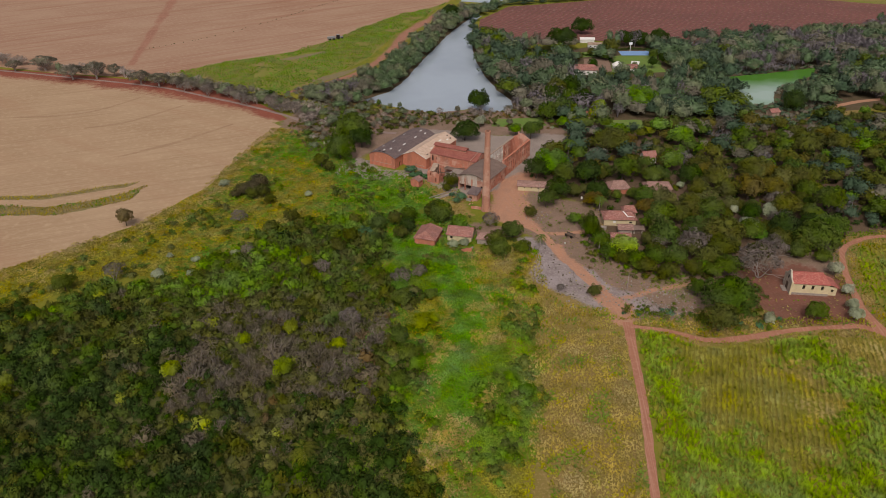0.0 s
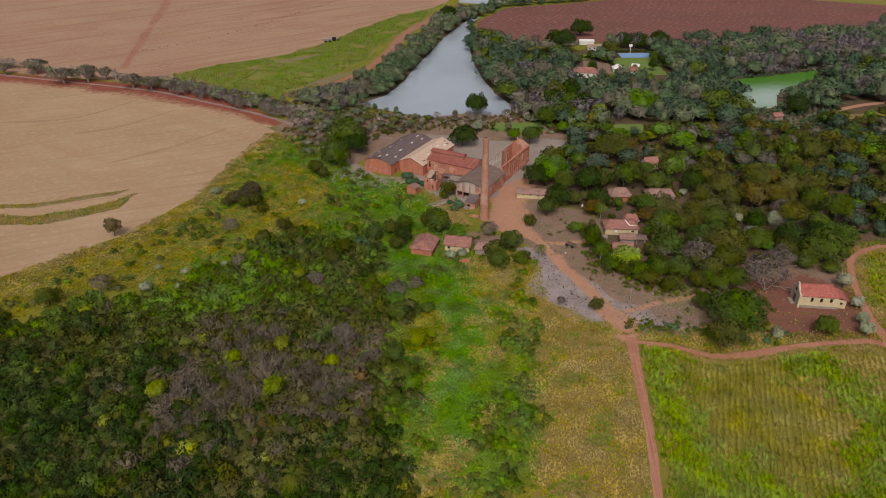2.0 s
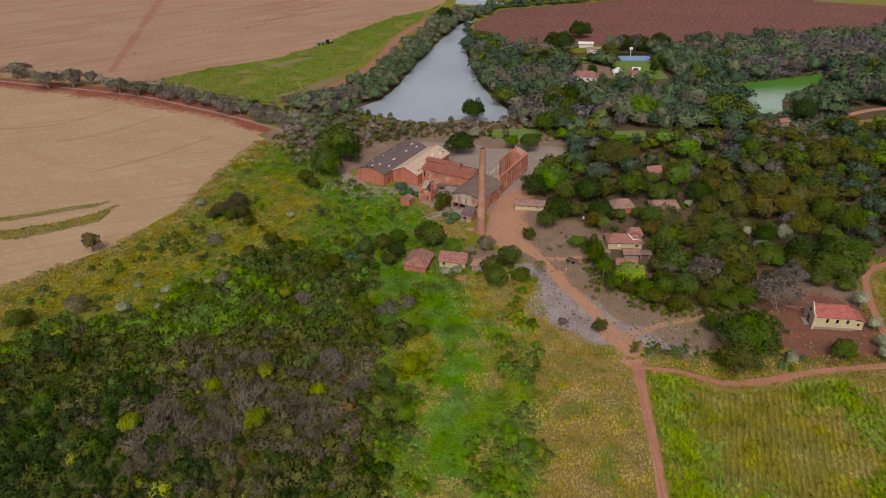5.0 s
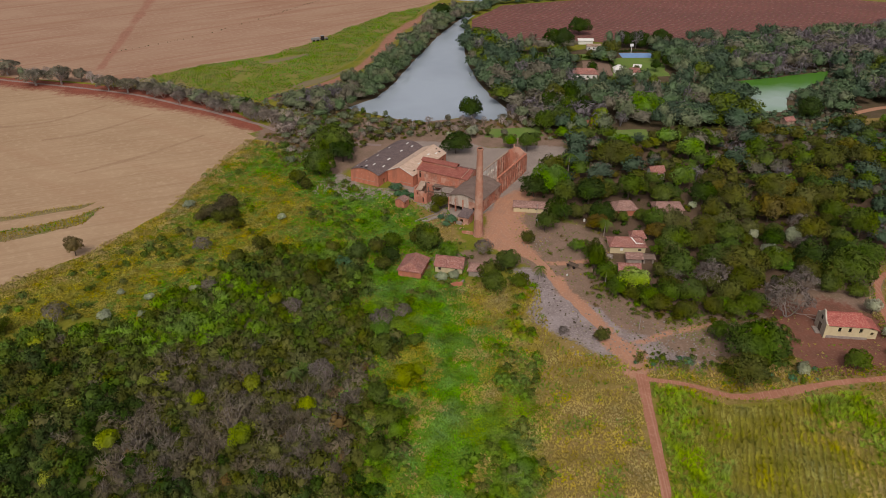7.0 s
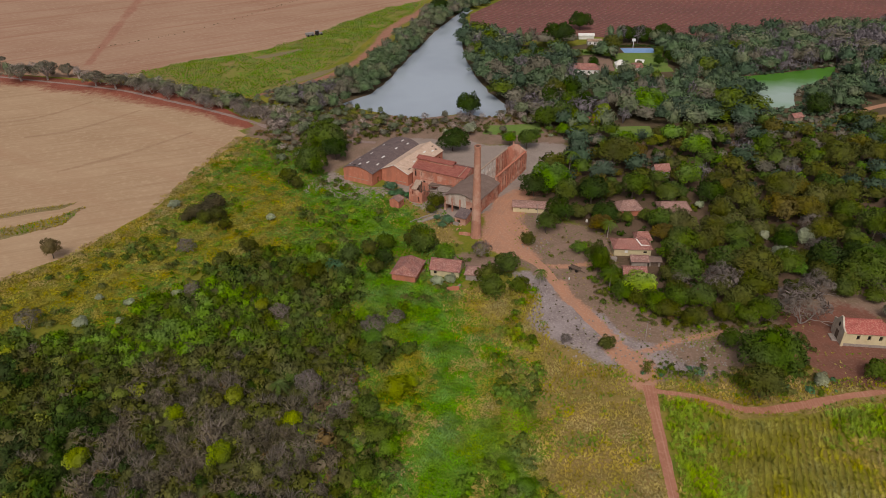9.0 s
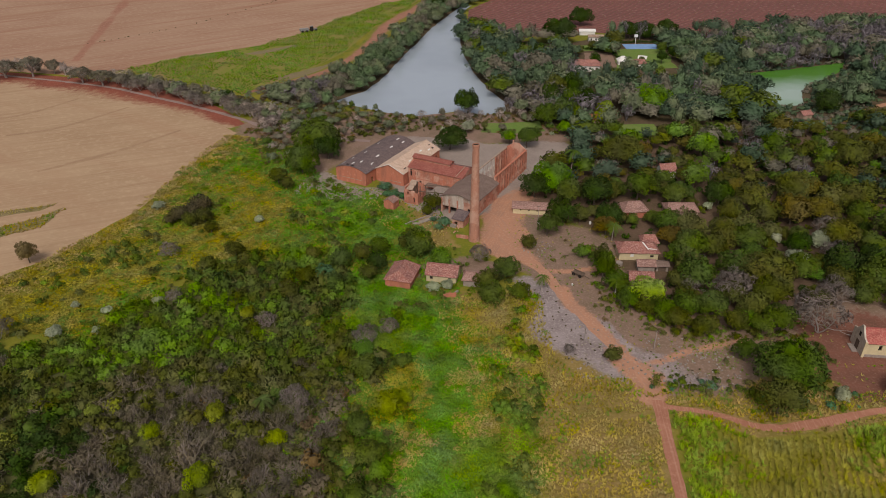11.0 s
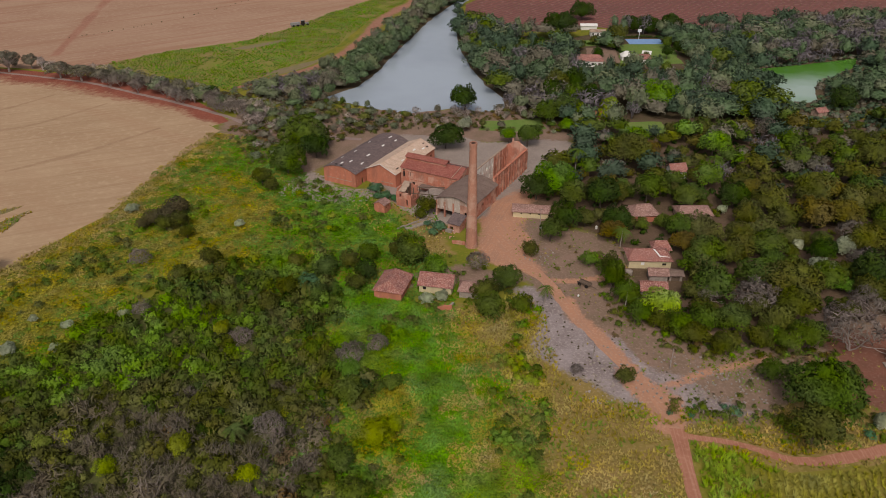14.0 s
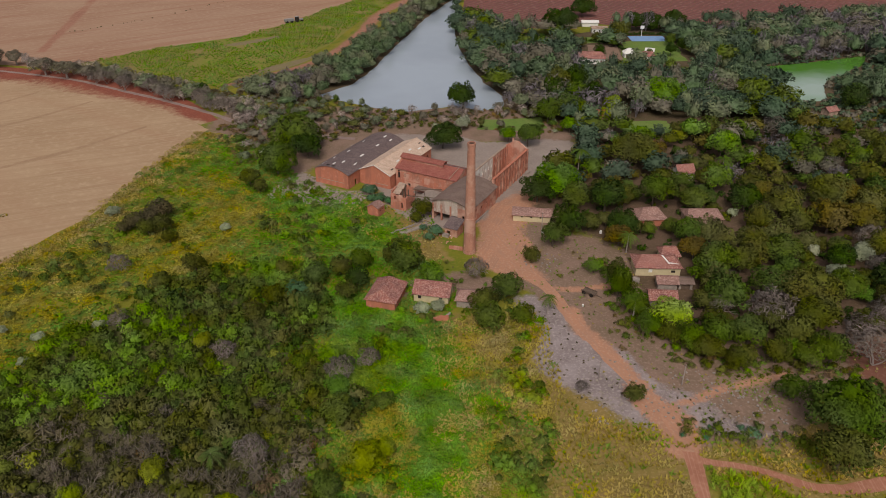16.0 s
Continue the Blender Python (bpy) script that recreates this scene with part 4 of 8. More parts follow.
def machine_house():
    """The crosswise building: ridge along x, a raised monitor on one half."""
    ob = empty("machine_house", mill(), "weathered brick machine house with a rusty red sheet roof", "mill building")
    x0, x1, y0, y1, e, r = -40.5, -18.0, 26.6, 37.0, 6.8, 9.0
    ym = (y0 + y1) / 2
    holes = [(1.2, 2.0, 0.6, 2.0), (4.5, 5.5, 0.5, 2.2), (8.4, 9.4, 0.5, 2.2), (12.0, 13.0, 0.5, 2.2), (16.0, 17.4, 0, 2.4)]
    wall("front_wall", ob, BRICK, (x0, y0), (x1, y0), e, holes)
    wall("back_wall", ob, BRICK, (x1, y1), (x0, y1), e, [(3, 4.2, 1, 3), (9, 10.2, 1, 3), (15, 16.2, 1, 3)])
    for x, m in ((x0, 1), (x1 - 0.4, 1)):
        bm = bmesh.new()
        a = [bm.verts.new((x, y, z)) for y, z in ((y0 + 0.4, 0), (y1 - 0.4, 0), (y1 - 0.4, e), (ym, r + (0.9 if x == x0 else 0)), (y0 + 0.4, e))]
        b = [bm.verts.new((v.co.x + 0.4, v.co.y, v.co.z)) for v in a]
        bm.faces.new(a)
        bm.faces.new(b[::-1])
        for i in range(5):
            bm.faces.new((a[i], a[(i + 1) % 5], b[(i + 1) % 5], b[i]))
        bmesh.ops.recalc_face_normals(bm, faces=bm.faces)
        part("gable_wall", bm, BRICK, ob)
    for i in range(8):
        x = x0 + 0.2 + i * (x1 - x0 - 0.6) / 7
        slab("pilaster", ob, BRICK, x, x + 0.45, y0 - 0.16, y0 - 0.003, 0, e - 0.3)
    for z in (2.9, 5.6):
        slab("string_course", ob, BRICKA, x0 + 0.05, x1 - 0.05, y0 - 0.1, y0 - 0.004, z, z + 0.18)
    # first two: black panels painting dark openings; the others are boarded up
    for x, w, z0, z1 in ((-39.6, 0.7, 3.6, 6.2), (-37.4, 0.8, 4.2, 5.6), (-31.0, 1.2, 3.4, 5.2), (-26.0, 1.6, 3.2, 4.6)):
        slab("window_panel", ob, DARK if x < -37 else BRICKA, x, x + w, y0 - 0.04, y0 - 0.004, z0, z1)
    for s, c in ((0, REDROOF), (1, REDROOF)):
        ya = y0 - 0.4 if s == 0 else y1 + 0.4
        slope("roof_slope", ob, c, (x0 - 0.2, ya, e + 0.05), (x1 + 0.2, ya, e + 0.05), (x1 + 0.2, ym, r + 0.12), (x0 - 0.2, ym, r + 0.12), 0.1, 0.14, 16, 4, 5 + s)
    # the raised monitor
    xa, xb = x0, -25.0
    wall("monitor_wall", ob, BRICK, (xa, ym - 1.5), (xb, ym - 1.5), r + 0.5, thick=0.12, base=r - 0.8)
    wall("monitor_wall", ob, BRICK, (xb, ym + 1.5), (xa, ym + 1.5), r + 0.5, thick=0.12, base=r - 0.8)
    slope("monitor_roof", ob, REDROOF, (xa - 0.3, ym - 2.0, r + 0.45), (xb + 0.3, ym - 2.0, r + 0.45), (xb + 0.3, ym, r + 1.2), (xa - 0.3, ym, r + 1.2), 0.08, 0.08, 12, 2, 8)
    slope("monitor_roof", ob, REDROOF, (xa - 0.3, ym + 2.0, r + 0.45), (xb + 0.3, ym + 2.0, r + 0.45), (xb + 0.3, ym, r + 1.2), (xa - 0.3, ym, r + 1.2), 0.08, 0.08, 12, 2, 9)
    bar("roof_rib", ob, PALE, (x1 - 2.6, y0 - 0.3, e + 0.3), (x1 - 1.6, ym, r + 0.3), 0.16, 0.14, "pale rib over the roof")
    bar("ridge_cap", ob, DARKROOF, (xb, ym, r + 0.2), (x1 + 0.3, ym, r + 0.2), 0.3, 0.14)
    # flat plates on the wall; the window's inner shade is only their black
    for i, z in ((0, 2.6), (1, 4.6)):
        slab("black_window_plate", ob, DARK, x0 - 0.02, x0 + 0.02, y0 + 1.2, y0 + 1.9, z, z + 1.4)
    # lean-to sheet at the foot of the wall and leftovers of machinery
    slab("low_roof", ob, GREYROOF, x0 + 8.5, x1 - 3.5, y0 - 3.2, y0 - 0.2, 2.3, 2.42, "low rusty sheet roof at the wall's foot")
    for x in (x0 + 8.9, x0 + 14.0, x1 - 4.0):
        slab("post", ob, WOOD, x, x + 0.25, y0 - 3.1, y0 - 2.85, 0, 2.3)


def boiler_house():
    ob = empty("boiler_house", mill(), "brick boiler house with a dark vaulted roof and open front", "mill building")
    x0, x1, y0, y1, e, rise = -19.0, -6.2, 12.6, 31.0, 5.6, 2.2
    prof = arch_profile(x0, x1, e, rise, over=0.0)
    # front: open bays below, pale sheets above
    for i, x in enumerate((x0, x0 + 2.9, x0 + 6.0, x0 + 8.7)):
        slab("front_pier", ob, BRICK, x, x + 0.55, y0 - 0.05, y0 + 0.45, 0, e - 0.2)
    for i, x in enumerate((x0 + 0.55, x0 + 3.45, x0 + 6.55)):
        wide = (2.35, 2.55, 2.15)[i]
        slab("front_panel", ob, WHITEWASH, x, x + wide, y0 + 0.1, y0 + 0.25, 2.5, e - 0.2, "pale weathered sheet panel over the open bay")
    wall("front_wall", ob, BRICK, (x0 + 9.25, y0), (x1, y0), e - 0.2, [(0.9, 2.1, 2.2, 3.2)])
    bm = bmesh.new()
    prism(bm, [(x0, e - 0.198), (x1, e - 0.198), *prof[::-1]], y0 + 0.02, y0 + 0.36)
    bmesh.ops.recalc_face_normals(bm, faces=bm.faces)
    part("front_gable", bm, WHITEWASH, ob, "pale arched gable over the bays")
    wall("side_wall", ob, BRICK, (x1, y0 + 0.4), (x1, y1), e, [(2.6, 3.9, 0, 2.6), (3.0, 4.0, 3.4, 4.5), (7.2, 8.2, 2.6, 3.7), (10.5, 11.4, 2.8, 3.8), (14.0, 15.0, 1.0, 2.6)])
    wall("side_wall", ob, BRICK, (x0, y1), (x0, y0 + 0.4), e, [(4, 6, 0, 2.6)])
    gable("back_gable", ob, BRICK, x0, x1, y1 - 0.4, 0.38, prof[::-1])
    shell("roof", ob, GREYROOF, arch_profile(x0, x1, e + 0.12, rise, over=0.5), y0 - 0.6, y1 + 0.3, 0.12, 0.16, 6, 1.6)
    # added black sheet behind the bays paints the inside's shade
    slab("shade_sheet", ob, DARK, x0 + 0.6, x1 - 0.6, y0 + 4.0, y0 + 4.1, 0.0, 4.6, "black sheet added for the unlit inside of the boiler house")
    slab("footing", ob, CONCRETE, x1 + 0.005, x1 + 0.5, y0 + 0.2, y1 - 6, 0, 0.35, "pale footing along the wall")


def hall():
    ob = empty("roofless_hall", mill(), "long roofless brick hall with tall pilastered walls", "mill building")
    x0, x1, y0, y1, h = -15.4, -7.2, 30.9, 59.0, 8.0
    n = 12
    bay = (y1 - 31.2) / n
    holes = []
    for i in range(n):
        a = 31.2 - y0 + bay * i + bay * 0.34
        holes += [(a, a + 0.85, 4.9, 6.1)]
        if i % 2 == 0 or i > 7:
            holes += [(a, a + 0.85, 1.5, 2.9)]
    wall("long_wall", ob, BRICK, (x1, y0), (x1, y1 - 0.5), h, holes, 0.5)
    holes = [(y1 - 0.5 - (31.5 + bay * i + bay * 0.3) - 0.5, y1 - 0.5 - (31.5 + bay * i + bay * 0.3) + 0.5, z, z + 1.5) for i in range(n) for z in (1.4, 4.6)]
    ymid = 47.3
    far = [q for q in holes if q[1] < y1 - 0.5 - ymid - 0.2]
    near = [(q[0] - (y1 - 0.5 - ymid), q[1] - (y1 - 0.5 - ymid), q[2], q[3]) for q in holes if q[0] > y1 - 0.5 - ymid + 0.2]
    wall("long_wall", ob, BRICK, (x0, y1 - 0.5), (x0, ymid + 0.003), h, far, 0.5)
    wall("long_wall", ob, LIMEWASH, (x0, ymid), (x0, 31.4), h, near, 0.5, label="wall with peeling whitewash and two rows of windows")
    for i in range(n + 1):
        y = 31.2 + bay * i
        slab("pilaster", ob, BRICK, x1 + 0.003, x1 + 0.28, y - 0.25, y + 0.25, 0, h - 0.4)
        if i > 6:
            slab("pilaster", ob, BRICK, x0 + 0.503, x0 + 0.85, y - 0.25, y + 0.25, 0, h - 0.1)
    slab("cornice", ob, BRICKA, x1 - 0.55, x1 + 0.3, y0, y1 + 0.2, h + 0.003, h + 0.2, "crumbling brick wall coping")
    slab("cornice", ob, PALE, x0 - 0.1, x0 + 0.6, 31.4, y1 + 0.2, h + 0.003, h + 0.18, "pale crumbling wall coping")
    xm = (x0 + x1) / 2
    gable("gable_wall", ob, BRICK, x0, x1, y1 - 0.5, 0.5, [(x1, h + 0.2), (xm + 0.8, h + 2.4), (xm - 0.8, h + 2.4), (x0, h + 0.2)])
    for x in (x0 + 0.5, x0 + 2.8, x1 - 3.1, x1 - 0.9):
        top = h + (2.2 if x0 + 1 < x < x1 - 1 else 0.6)
        slab("pilaster", ob, BRICK, x, x + 0.45, y1 - 0.85, y1 - 0.503, 0, top)
    slab("pinnacle", ob, BRICK, xm - 1.6, xm - 1.1, y1 - 0.55, y1 + 0.05, h + 1.0, h + 3.2)
    slab("door_step", ob, CONCRETE, x1 + 0.3, x1 + 1.6, y1 - 2.5, y1 - 0.5, 0, 0.5)
    slab("hall_floor", ob, YARD, x0 + 0.5, x1 - 0.5, y0 + 0.5, y1 - 0.6, 0.0, 0.12, "rubble floor inside the hall")


def tower_ruin():
    ob = empty("ruined_tower", mill(-33.8, 12.6), "broken brick tower stump with a partly fallen roof", "ruin")
    ragged_wall("wall", ob, BRICK, (0, 0), (5.6, 0), 5.6, seed=1, drop=1.6, holes=[(1.0, 1.9, 3.2, 4.4), (3.6, 4.5, 0.6, 2.6)])
    ragged_wall("wall", ob, BRICK, (5.6, 0.45), (5.6, 5.4), 5.2, seed=2, drop=2.6, holes=[(1.5, 2.8, 2.4, 4.0)])
    ragged_wall("wall", ob, BRICK, (5.15, 5.4), (0, 5.4), 6.6, seed=3, drop=1.2)
    ragged_wall("wall", ob, BRICK, (0, 5.4), (0, 0.45), 6.6, seed=4, drop=1.4, holes=[(1.8, 2.6, 2.8, 4.2)])
    slope("roof_slope", ob, PALE, (0.2, 0.5, 5.0), (2.9, 0.5, 5.0), (2.9, 5.2, 6.8), (0.2, 5.2, 6.8), 0.1, 0.25, 5, 5, 2, "remains of a pale sheet roof")
    for x, y, h in ((3.4, 1.4, 6.6), (4.8, 2.6, 6.2), (3.0, 3.6, 7.2)):
        slab("post", ob, WOOD, x, x + 0.25, y, y + 0.25, 0, h)
    for p, q in (((5.4, 1.0, 5.0), (13.0, 7.0, 3.2)), ((5.2, 4.8, 5.6), (12.5, 10.5, 4.6)), ((7.5, 8.0, 3.6), (10.5, 3.5, 3.4))):
        bar("beam", ob, WOOD, p, q, 0.2, 0.22)
    slab("platform", ob, CONCRETE, 6.2, 13.4, 5.0, 12.8, 2.2, 2.45, "stained concrete platform")
    for x, y in ((6.5, 5.2), (13.0, 5.2), (9.7, 5.2)):
        slab("platform_pier", ob, BRICK, x, x + 0.4, y, y + 0.4, 0, 2.2)


def hut():
    ob = empty("pump_hut", mill(-37.6, 5.2), "small square brick hut with a stub roof", "hut")
    w, d, e, r = 3.9, 3.6, 2.9, 3.9
    for y in (0.0, d - 0.3):
        gable("gable_wall", ob, BRICKA, 0, w, y, 0.3, [(w, e), (w / 2, r), (0, e)])
    wall("side_wall", ob, BRICKA, (w, 0.3), (w, d - 0.3), e, [(0.6, 1.2, 1.4, 2.1), (1.9, 2.5, 1.4, 2.1)], 0.3)
    wall("side_wall", ob, BRICKA, (0, d - 0.3), (0, 0.3), e, thick=0.3)
    slope("roof_slope", ob, TILEOLD, (-0.2, -0.2, e), (-0.2, d + 0.2, e), (w / 2, d + 0.2, r + 0.12), (w / 2, -0.2, r + 0.12), 0.1, 0.05, 4, 3, 1)
    slope("roof_slope", ob, TILEOLD, (w + 0.2, -0.2, e), (w + 0.2, d + 0.2, e), (w / 2, d + 0.2, r + 0.12), (w / 2, -0.2, r + 0.12), 0.1, 0.05, 4, 3, 2)


def annex():
    ob = empty("brick_shed", mill(-10.7, 5.2), "small brick lean-to with a dark roof before the boiler house", "shed")
    w, d = 4.0, 4.2
    wall("front_wall", ob, CHIM, (0, 0), (w, 0), 2.7, [(0.8, 1.9, 0.4, 1.7)], 0.3)
    wall("side_wall", ob, BRICK, (w, 0.3), (w, d), 2.8, [(1.6, 2.3, 1.2, 2.0)], 0.3)
    wall("side_wall", ob, CHIM, (0, d), (0, 0.3), 2.8, (), 0.3)
    wall("back_wall", ob, BRICK, (w - 0.3, d), (0.3, d), 3.9, (), 0.3, inward=-1)
    slope("roof_slope", ob, DARKROOF, (-0.3, -0.4, 2.75), (w + 0.3, -0.4, 2.75), (w + 0.3, d + 0.3, 4.1), (-0.3, d + 0.3, 4.1), 0.12, 0.05, 6, 4, 1)
    slab("sill", ob, WHITE, 0.6, 2.1, -0.12, 0.0, 0.22, 0.4)
    slab("side_box", ob, CONCRETE, -0.2, 1.8, -1.3, -0.15, 0.0, 0.9, "pale low block beside the lean-to")


warehouse_arched()
warehouse_gabled()
machine_house()
boiler_house()
hall()
tower_ruin()
hut()
annex()


def low_wall(p, q, h, thick, mat, label, seed, where=None):
    ob = empty("low_wall", where or mill(), label, "wall")
    ragged_wall("wall_run", ob, mat, p, q, h, thick, h * 0.4, seed)


low_wall((-24.5, -2.0), (-19.8, 9.0), 0.7, 0.4, CONCRETE, "low broken concrete wall in the weeds", 11)
low_wall((-21.5, -1.0), (-17.4, 7.5), 0.5, 1.6, CONCRETE, "broad cracked concrete footing in the weeds", 12)
low_wall((-5.8, -1.4), (-1.9, -0.6), 1.3, 0.5, BRICK, "broken brick wall at the chimney's foot", 13)
low_wall((0, 0), (3.6, 0), 1.5, 0.5, BRICKA, "stub of a broken orange brick wall before the cottage", 14, at(-2.3, 133.4, 4))
low_wall((3.0, 0.6), (4.4, 2.2), 0.9, 0.5, CONCRETE, "fallen pale wall piece in the weeds", 15, at(-2.3, 133.4, 4))


def rubble(name, spots, size, mat, label, seed):
    rng = random.Random(seed)
    bm = bmesh.new()
    for x, y, r, n in spots:
        for _ in range(n):
            a, d, s = rng.uniform(0, 6.28), r * math.sqrt(rng.random()), size * rng.uniform(0.4, 1.3)
            m = Matrix.Translation((x + d * math.cos(a), y + d * math.sin(a), s * 0.25)) @ Euler((rng.uniform(-.5, .5), rng.uniform(-.5, .5), rng.uniform(0, 6))).to_matrix().to_4x4()
            v = box(bm, -s / 2, s / 2, -s * 0.35, s * 0.35, -s * 0.3, s * 0.3)
            for w in v:
                w.co = m @ (w.co * rng.uniform(0.8, 1.1))
    ob = mesh_object(name, bm, mat)
    return tagged(ob, label, "rubble", kind="stuff")


rubble("rubble", [(-52, 205, 6, 80), (-40, 202, 7, 90), (-30, 199, 5, 50), (-47, 213, 5, 50)], 0.7, CONCRETE, "scattered pale stones and rubble below the warehouse", 5)
rubble("rubble", [(52, 107, 10, 120), (62, 104, 8, 90), (33, 112, 8, 70), (36, 104, 7, 70), (27, 160, 5, 40)], 0.45, CONCRETE, "scattered grey clods and stones", 6)
rubble("rubble", [(0, 174, 4, 40), (9, 160, 3, 20)], 0.5, BRICK, "loose broken bricks near the boiler house", 7)


# ---- houses ----
def gable_house(name, x, y, deg, w, d, e, r, wallmat, roofmat, label, windows=(), over=0.45, category="house", hip=0.0, ridge=None, back_windows=()):
    """A house with its front along x; the ridge runs along x, hipped by `hip` metres at the ends."""
    ob = empty(name, at(x, y, deg), label, category)
    wall("wall", ob, wallmat, (0, 0), (w, 0), e, windows, 0.3)
    wall("wall", ob, wallmat, (w, d), (0, d), e, back_windows, 0.3)
    for x0 in (0.0, w - 0.3):
        bm = bmesh.new()
        prof = ((0.3, 0), (d - 0.3, 0), (d - 0.3, e)) + (((d / 2, r - 0.15),) if not hip else ()) + ((0.3, e),)
        a = [bm.verts.new((x0, q, z)) for q, z in prof]
        b = [bm.verts.new((x0 + 0.3, q, z)) for q, z in prof]
        bm.faces.new(a)
        bm.faces.new(b[::-1])
        for i in range(len(prof)):
            bm.faces.new((a[i], a[(i + 1) % len(prof)], b[(i + 1) % len(prof)], b[i]))
        bmesh.ops.recalc_face_normals(bm, faces=bm.faces)
        part("wall", bm, wallmat, ob)
    o, z = over, e - over * (r - e) / (d / 2)
    slope("roof_slope", ob, roofmat, (-o, -o, z + 0.15), (w + o, -o, z + 0.15), (w + o - hip, d / 2, r + 0.15), (-o + hip, d / 2, r + 0.15), 0.15, 0.1, 10, 4, x * 0.1)
    slope("roof_slope", ob, roofmat, (-o, d + o, z + 0.15), (w + o, d + o, z + 0.15), (w + o - hip, d / 2, r + 0.15), (-o + hip, d / 2, r + 0.15), 0.15, 0.1, 10, 4, x * 0.1 + 3)
    if hip:
        for sx, hx in ((-o, -o + hip), (w + o, w + o - hip)):
            slope("roof_hip", ob, roofmat, (sx, -o, z + 0.15), (sx, d + o, z + 0.15), (hx, d / 2 + 0.01, r + 0.15), (hx, d / 2 - 0.01, r + 0.15), 0.15, 0.05, 6, 4, x * 0.1 + 5)
    bar("ridge_tiles", ob, ridge or roofmat, (-o + hip, d / 2, r + 0.2), (w + o - hip, d / 2, r + 0.2), 0.3, 0.16)
    if hip:
        for sx, hx in ((-o, -o + hip), (w + o, w + o - hip)):
            for sy in (-o, d + o):
                bar("hip_tiles", ob, ridge or roofmat, (sx, sy, z + 0.2), (hx, d / 2, r + 0.2), 0.28, 0.14)
    for a, b, c, f in windows:
        if c < 0.2:
            slab("door", ob, WOOD, a + 0.02, b - 0.02, 0.14, 0.2, c, f - 0.02)
        else:
            slab("window", ob, DARK, a + 0.02, b - 0.02, 0.16, 0.2, c + 0.02, f - 0.02)
            slab("sill", ob, wallmat, a - 0.08, b + 0.08, -0.08, -0.003, c - 0.12, c)
    return ob


h1 = gable_house("farmhouse", 50.8, 153.5, -2.5, 11.6, 6.4, 2.7, 4.4, CREAM, TILE, "cream plastered farmhouse with hipped clay tile roof", [(3.3, 4.3, 1.0, 2.1), (9.2, 10.3, 1.0, 1.8)], hip=2.2, ridge=TILE)
slab("window_shutter", h1, WHITE, 3.3, 4.3, 0.05, 0.12, 1.05, 2.08, "pale closed shutter")
bar("roof_sheet", h1, WHITE, (7.0, 3.2, 4.65), (8.6, 0.6, 3.45), 0.5, 0.05, "white gutter sheet over the tiles")
bar("roof_sheet", h1, WHITE, (8.6, 0.9, 3.55), (11.4, 1.0, 3.3), 0.5, 0.05, "white gutter sheet over the tiles")
gable_house("house_wing", 59.0, 158.9, -2.5, 4.6, 4.4, 2.9, 4.4, CREAM, TILE, "back wing of the farmhouse under red tiles", [], hip=1.2)
gable_house("outhouse", 54.9, 146.8, -3, 4.8, 3.4, 2.0, 3.0, CONCRETE, TILEOLD, "small outhouse with weathered clay tiles", [])
gable_house("outhouse", 50.9, 139.4, -5, 6.4, 4.6, 2.0, 3.2, CONCRETE, TILE, "long low outhouse under patchy clay tiles", [(3.2, 3.8, 1.0, 1.5)])
gable_house("outhouse", 60.3, 146.8, -3, 3.4, 3.0, 1.9, 2.4, CONCRETE, GREYROOF, "open lean-to with a grey roof", [(0.5, 2.8, 0, 1.7)])
gable_house("stable", 21.2, 184.4, -8, 11.2, 4.6, 2.2, 3.4, CREAM, TILEOLD, "long low cream shed with old clay tiles", [(2.4, 2.9, 1.2, 1.7), (5.2, 5.7, 1.2, 1.7), (8.0, 8.5, 1.2, 1.7)])
gable_house("cottage", -11.8, 137.6, 75, 9.0, 7.4, 2.5, 4.7, BRICKA, TILE, "abandoned cottage with a steep pinkish tile roof", [(1.5, 2.4, 0.9, 1.9), (5.4, 6.2, 0, 2.0)], hip=2.0)
gable_house("cottage", -7.3, 141.9, -12, 8.7, 6.0, 2.5, 4.4, CREAM, TILE, "abandoned cottage half hidden by pale shrubs", [(1.0, 1.9, 0.9, 1.9), (6.4, 7.2, 0.9, 1.9)])
gable_house("cottage", 3.3, 139.2, -8, 5.2, 4.8, 2.2, 3.4, CONCRETE, TILEOLD, "overgrown low cottage with a brown roof", [], hip=1.2)
gable_house("house", 58.2, 180.2, 5, 8.2, 6.6, 2.5, 4.6, BRICKA, TILEOLD, "house with a weathered hipped roof among trees", [], hip=2.6)
gable_house("house", 73.0, 180.8, 0, 10.0, 6.6, 2.3, 3.9, PALE, TILEOLD, "pale roofed house sunk in the trees", [], hip=1.2)
gable_house("house", 79.5, 212.5, 8, 5.5, 5.0, 3.0, 4.8, WHITE, TILE, "small white house with a red tile roof", [(2.0, 2.8, 0.8, 2.0)])
gable_house("house", 60.0, 270.0, 5, 8.0, 5.0, 2.6, 4.2, PALE, CHAPROOF, "dark red roof showing between trees", [])
gable_house("house", 69.0, 357.0, -6, 15.0, 8.0, 3.2, 5.4, WHITE, TILE, "white country house with a broad red roof", [(1.5, 2.6, 1.0, 2.2), (5.0, 6.1, 1.0, 2.2), (9.0, 10.1, 1.0, 2.2), (12.5, 13.6, 0, 2.2)], hip=2.5)
gable_house("pavilion", 104.0, 362.0, -4, 7.0, 6.0, 2.6, 4.2, WHITE, TILE, "small pavilion with an orange tile roof", [], hip=1.5)
gable_house("gazebo", 97.0, 368.5, 0, 5.5, 5.0, 2.4, 4.4, WHITE, WHITE, "white roofed gazebo on the lawn", [(0.8, 4.7, 0, 2.0)], hip=2.4)
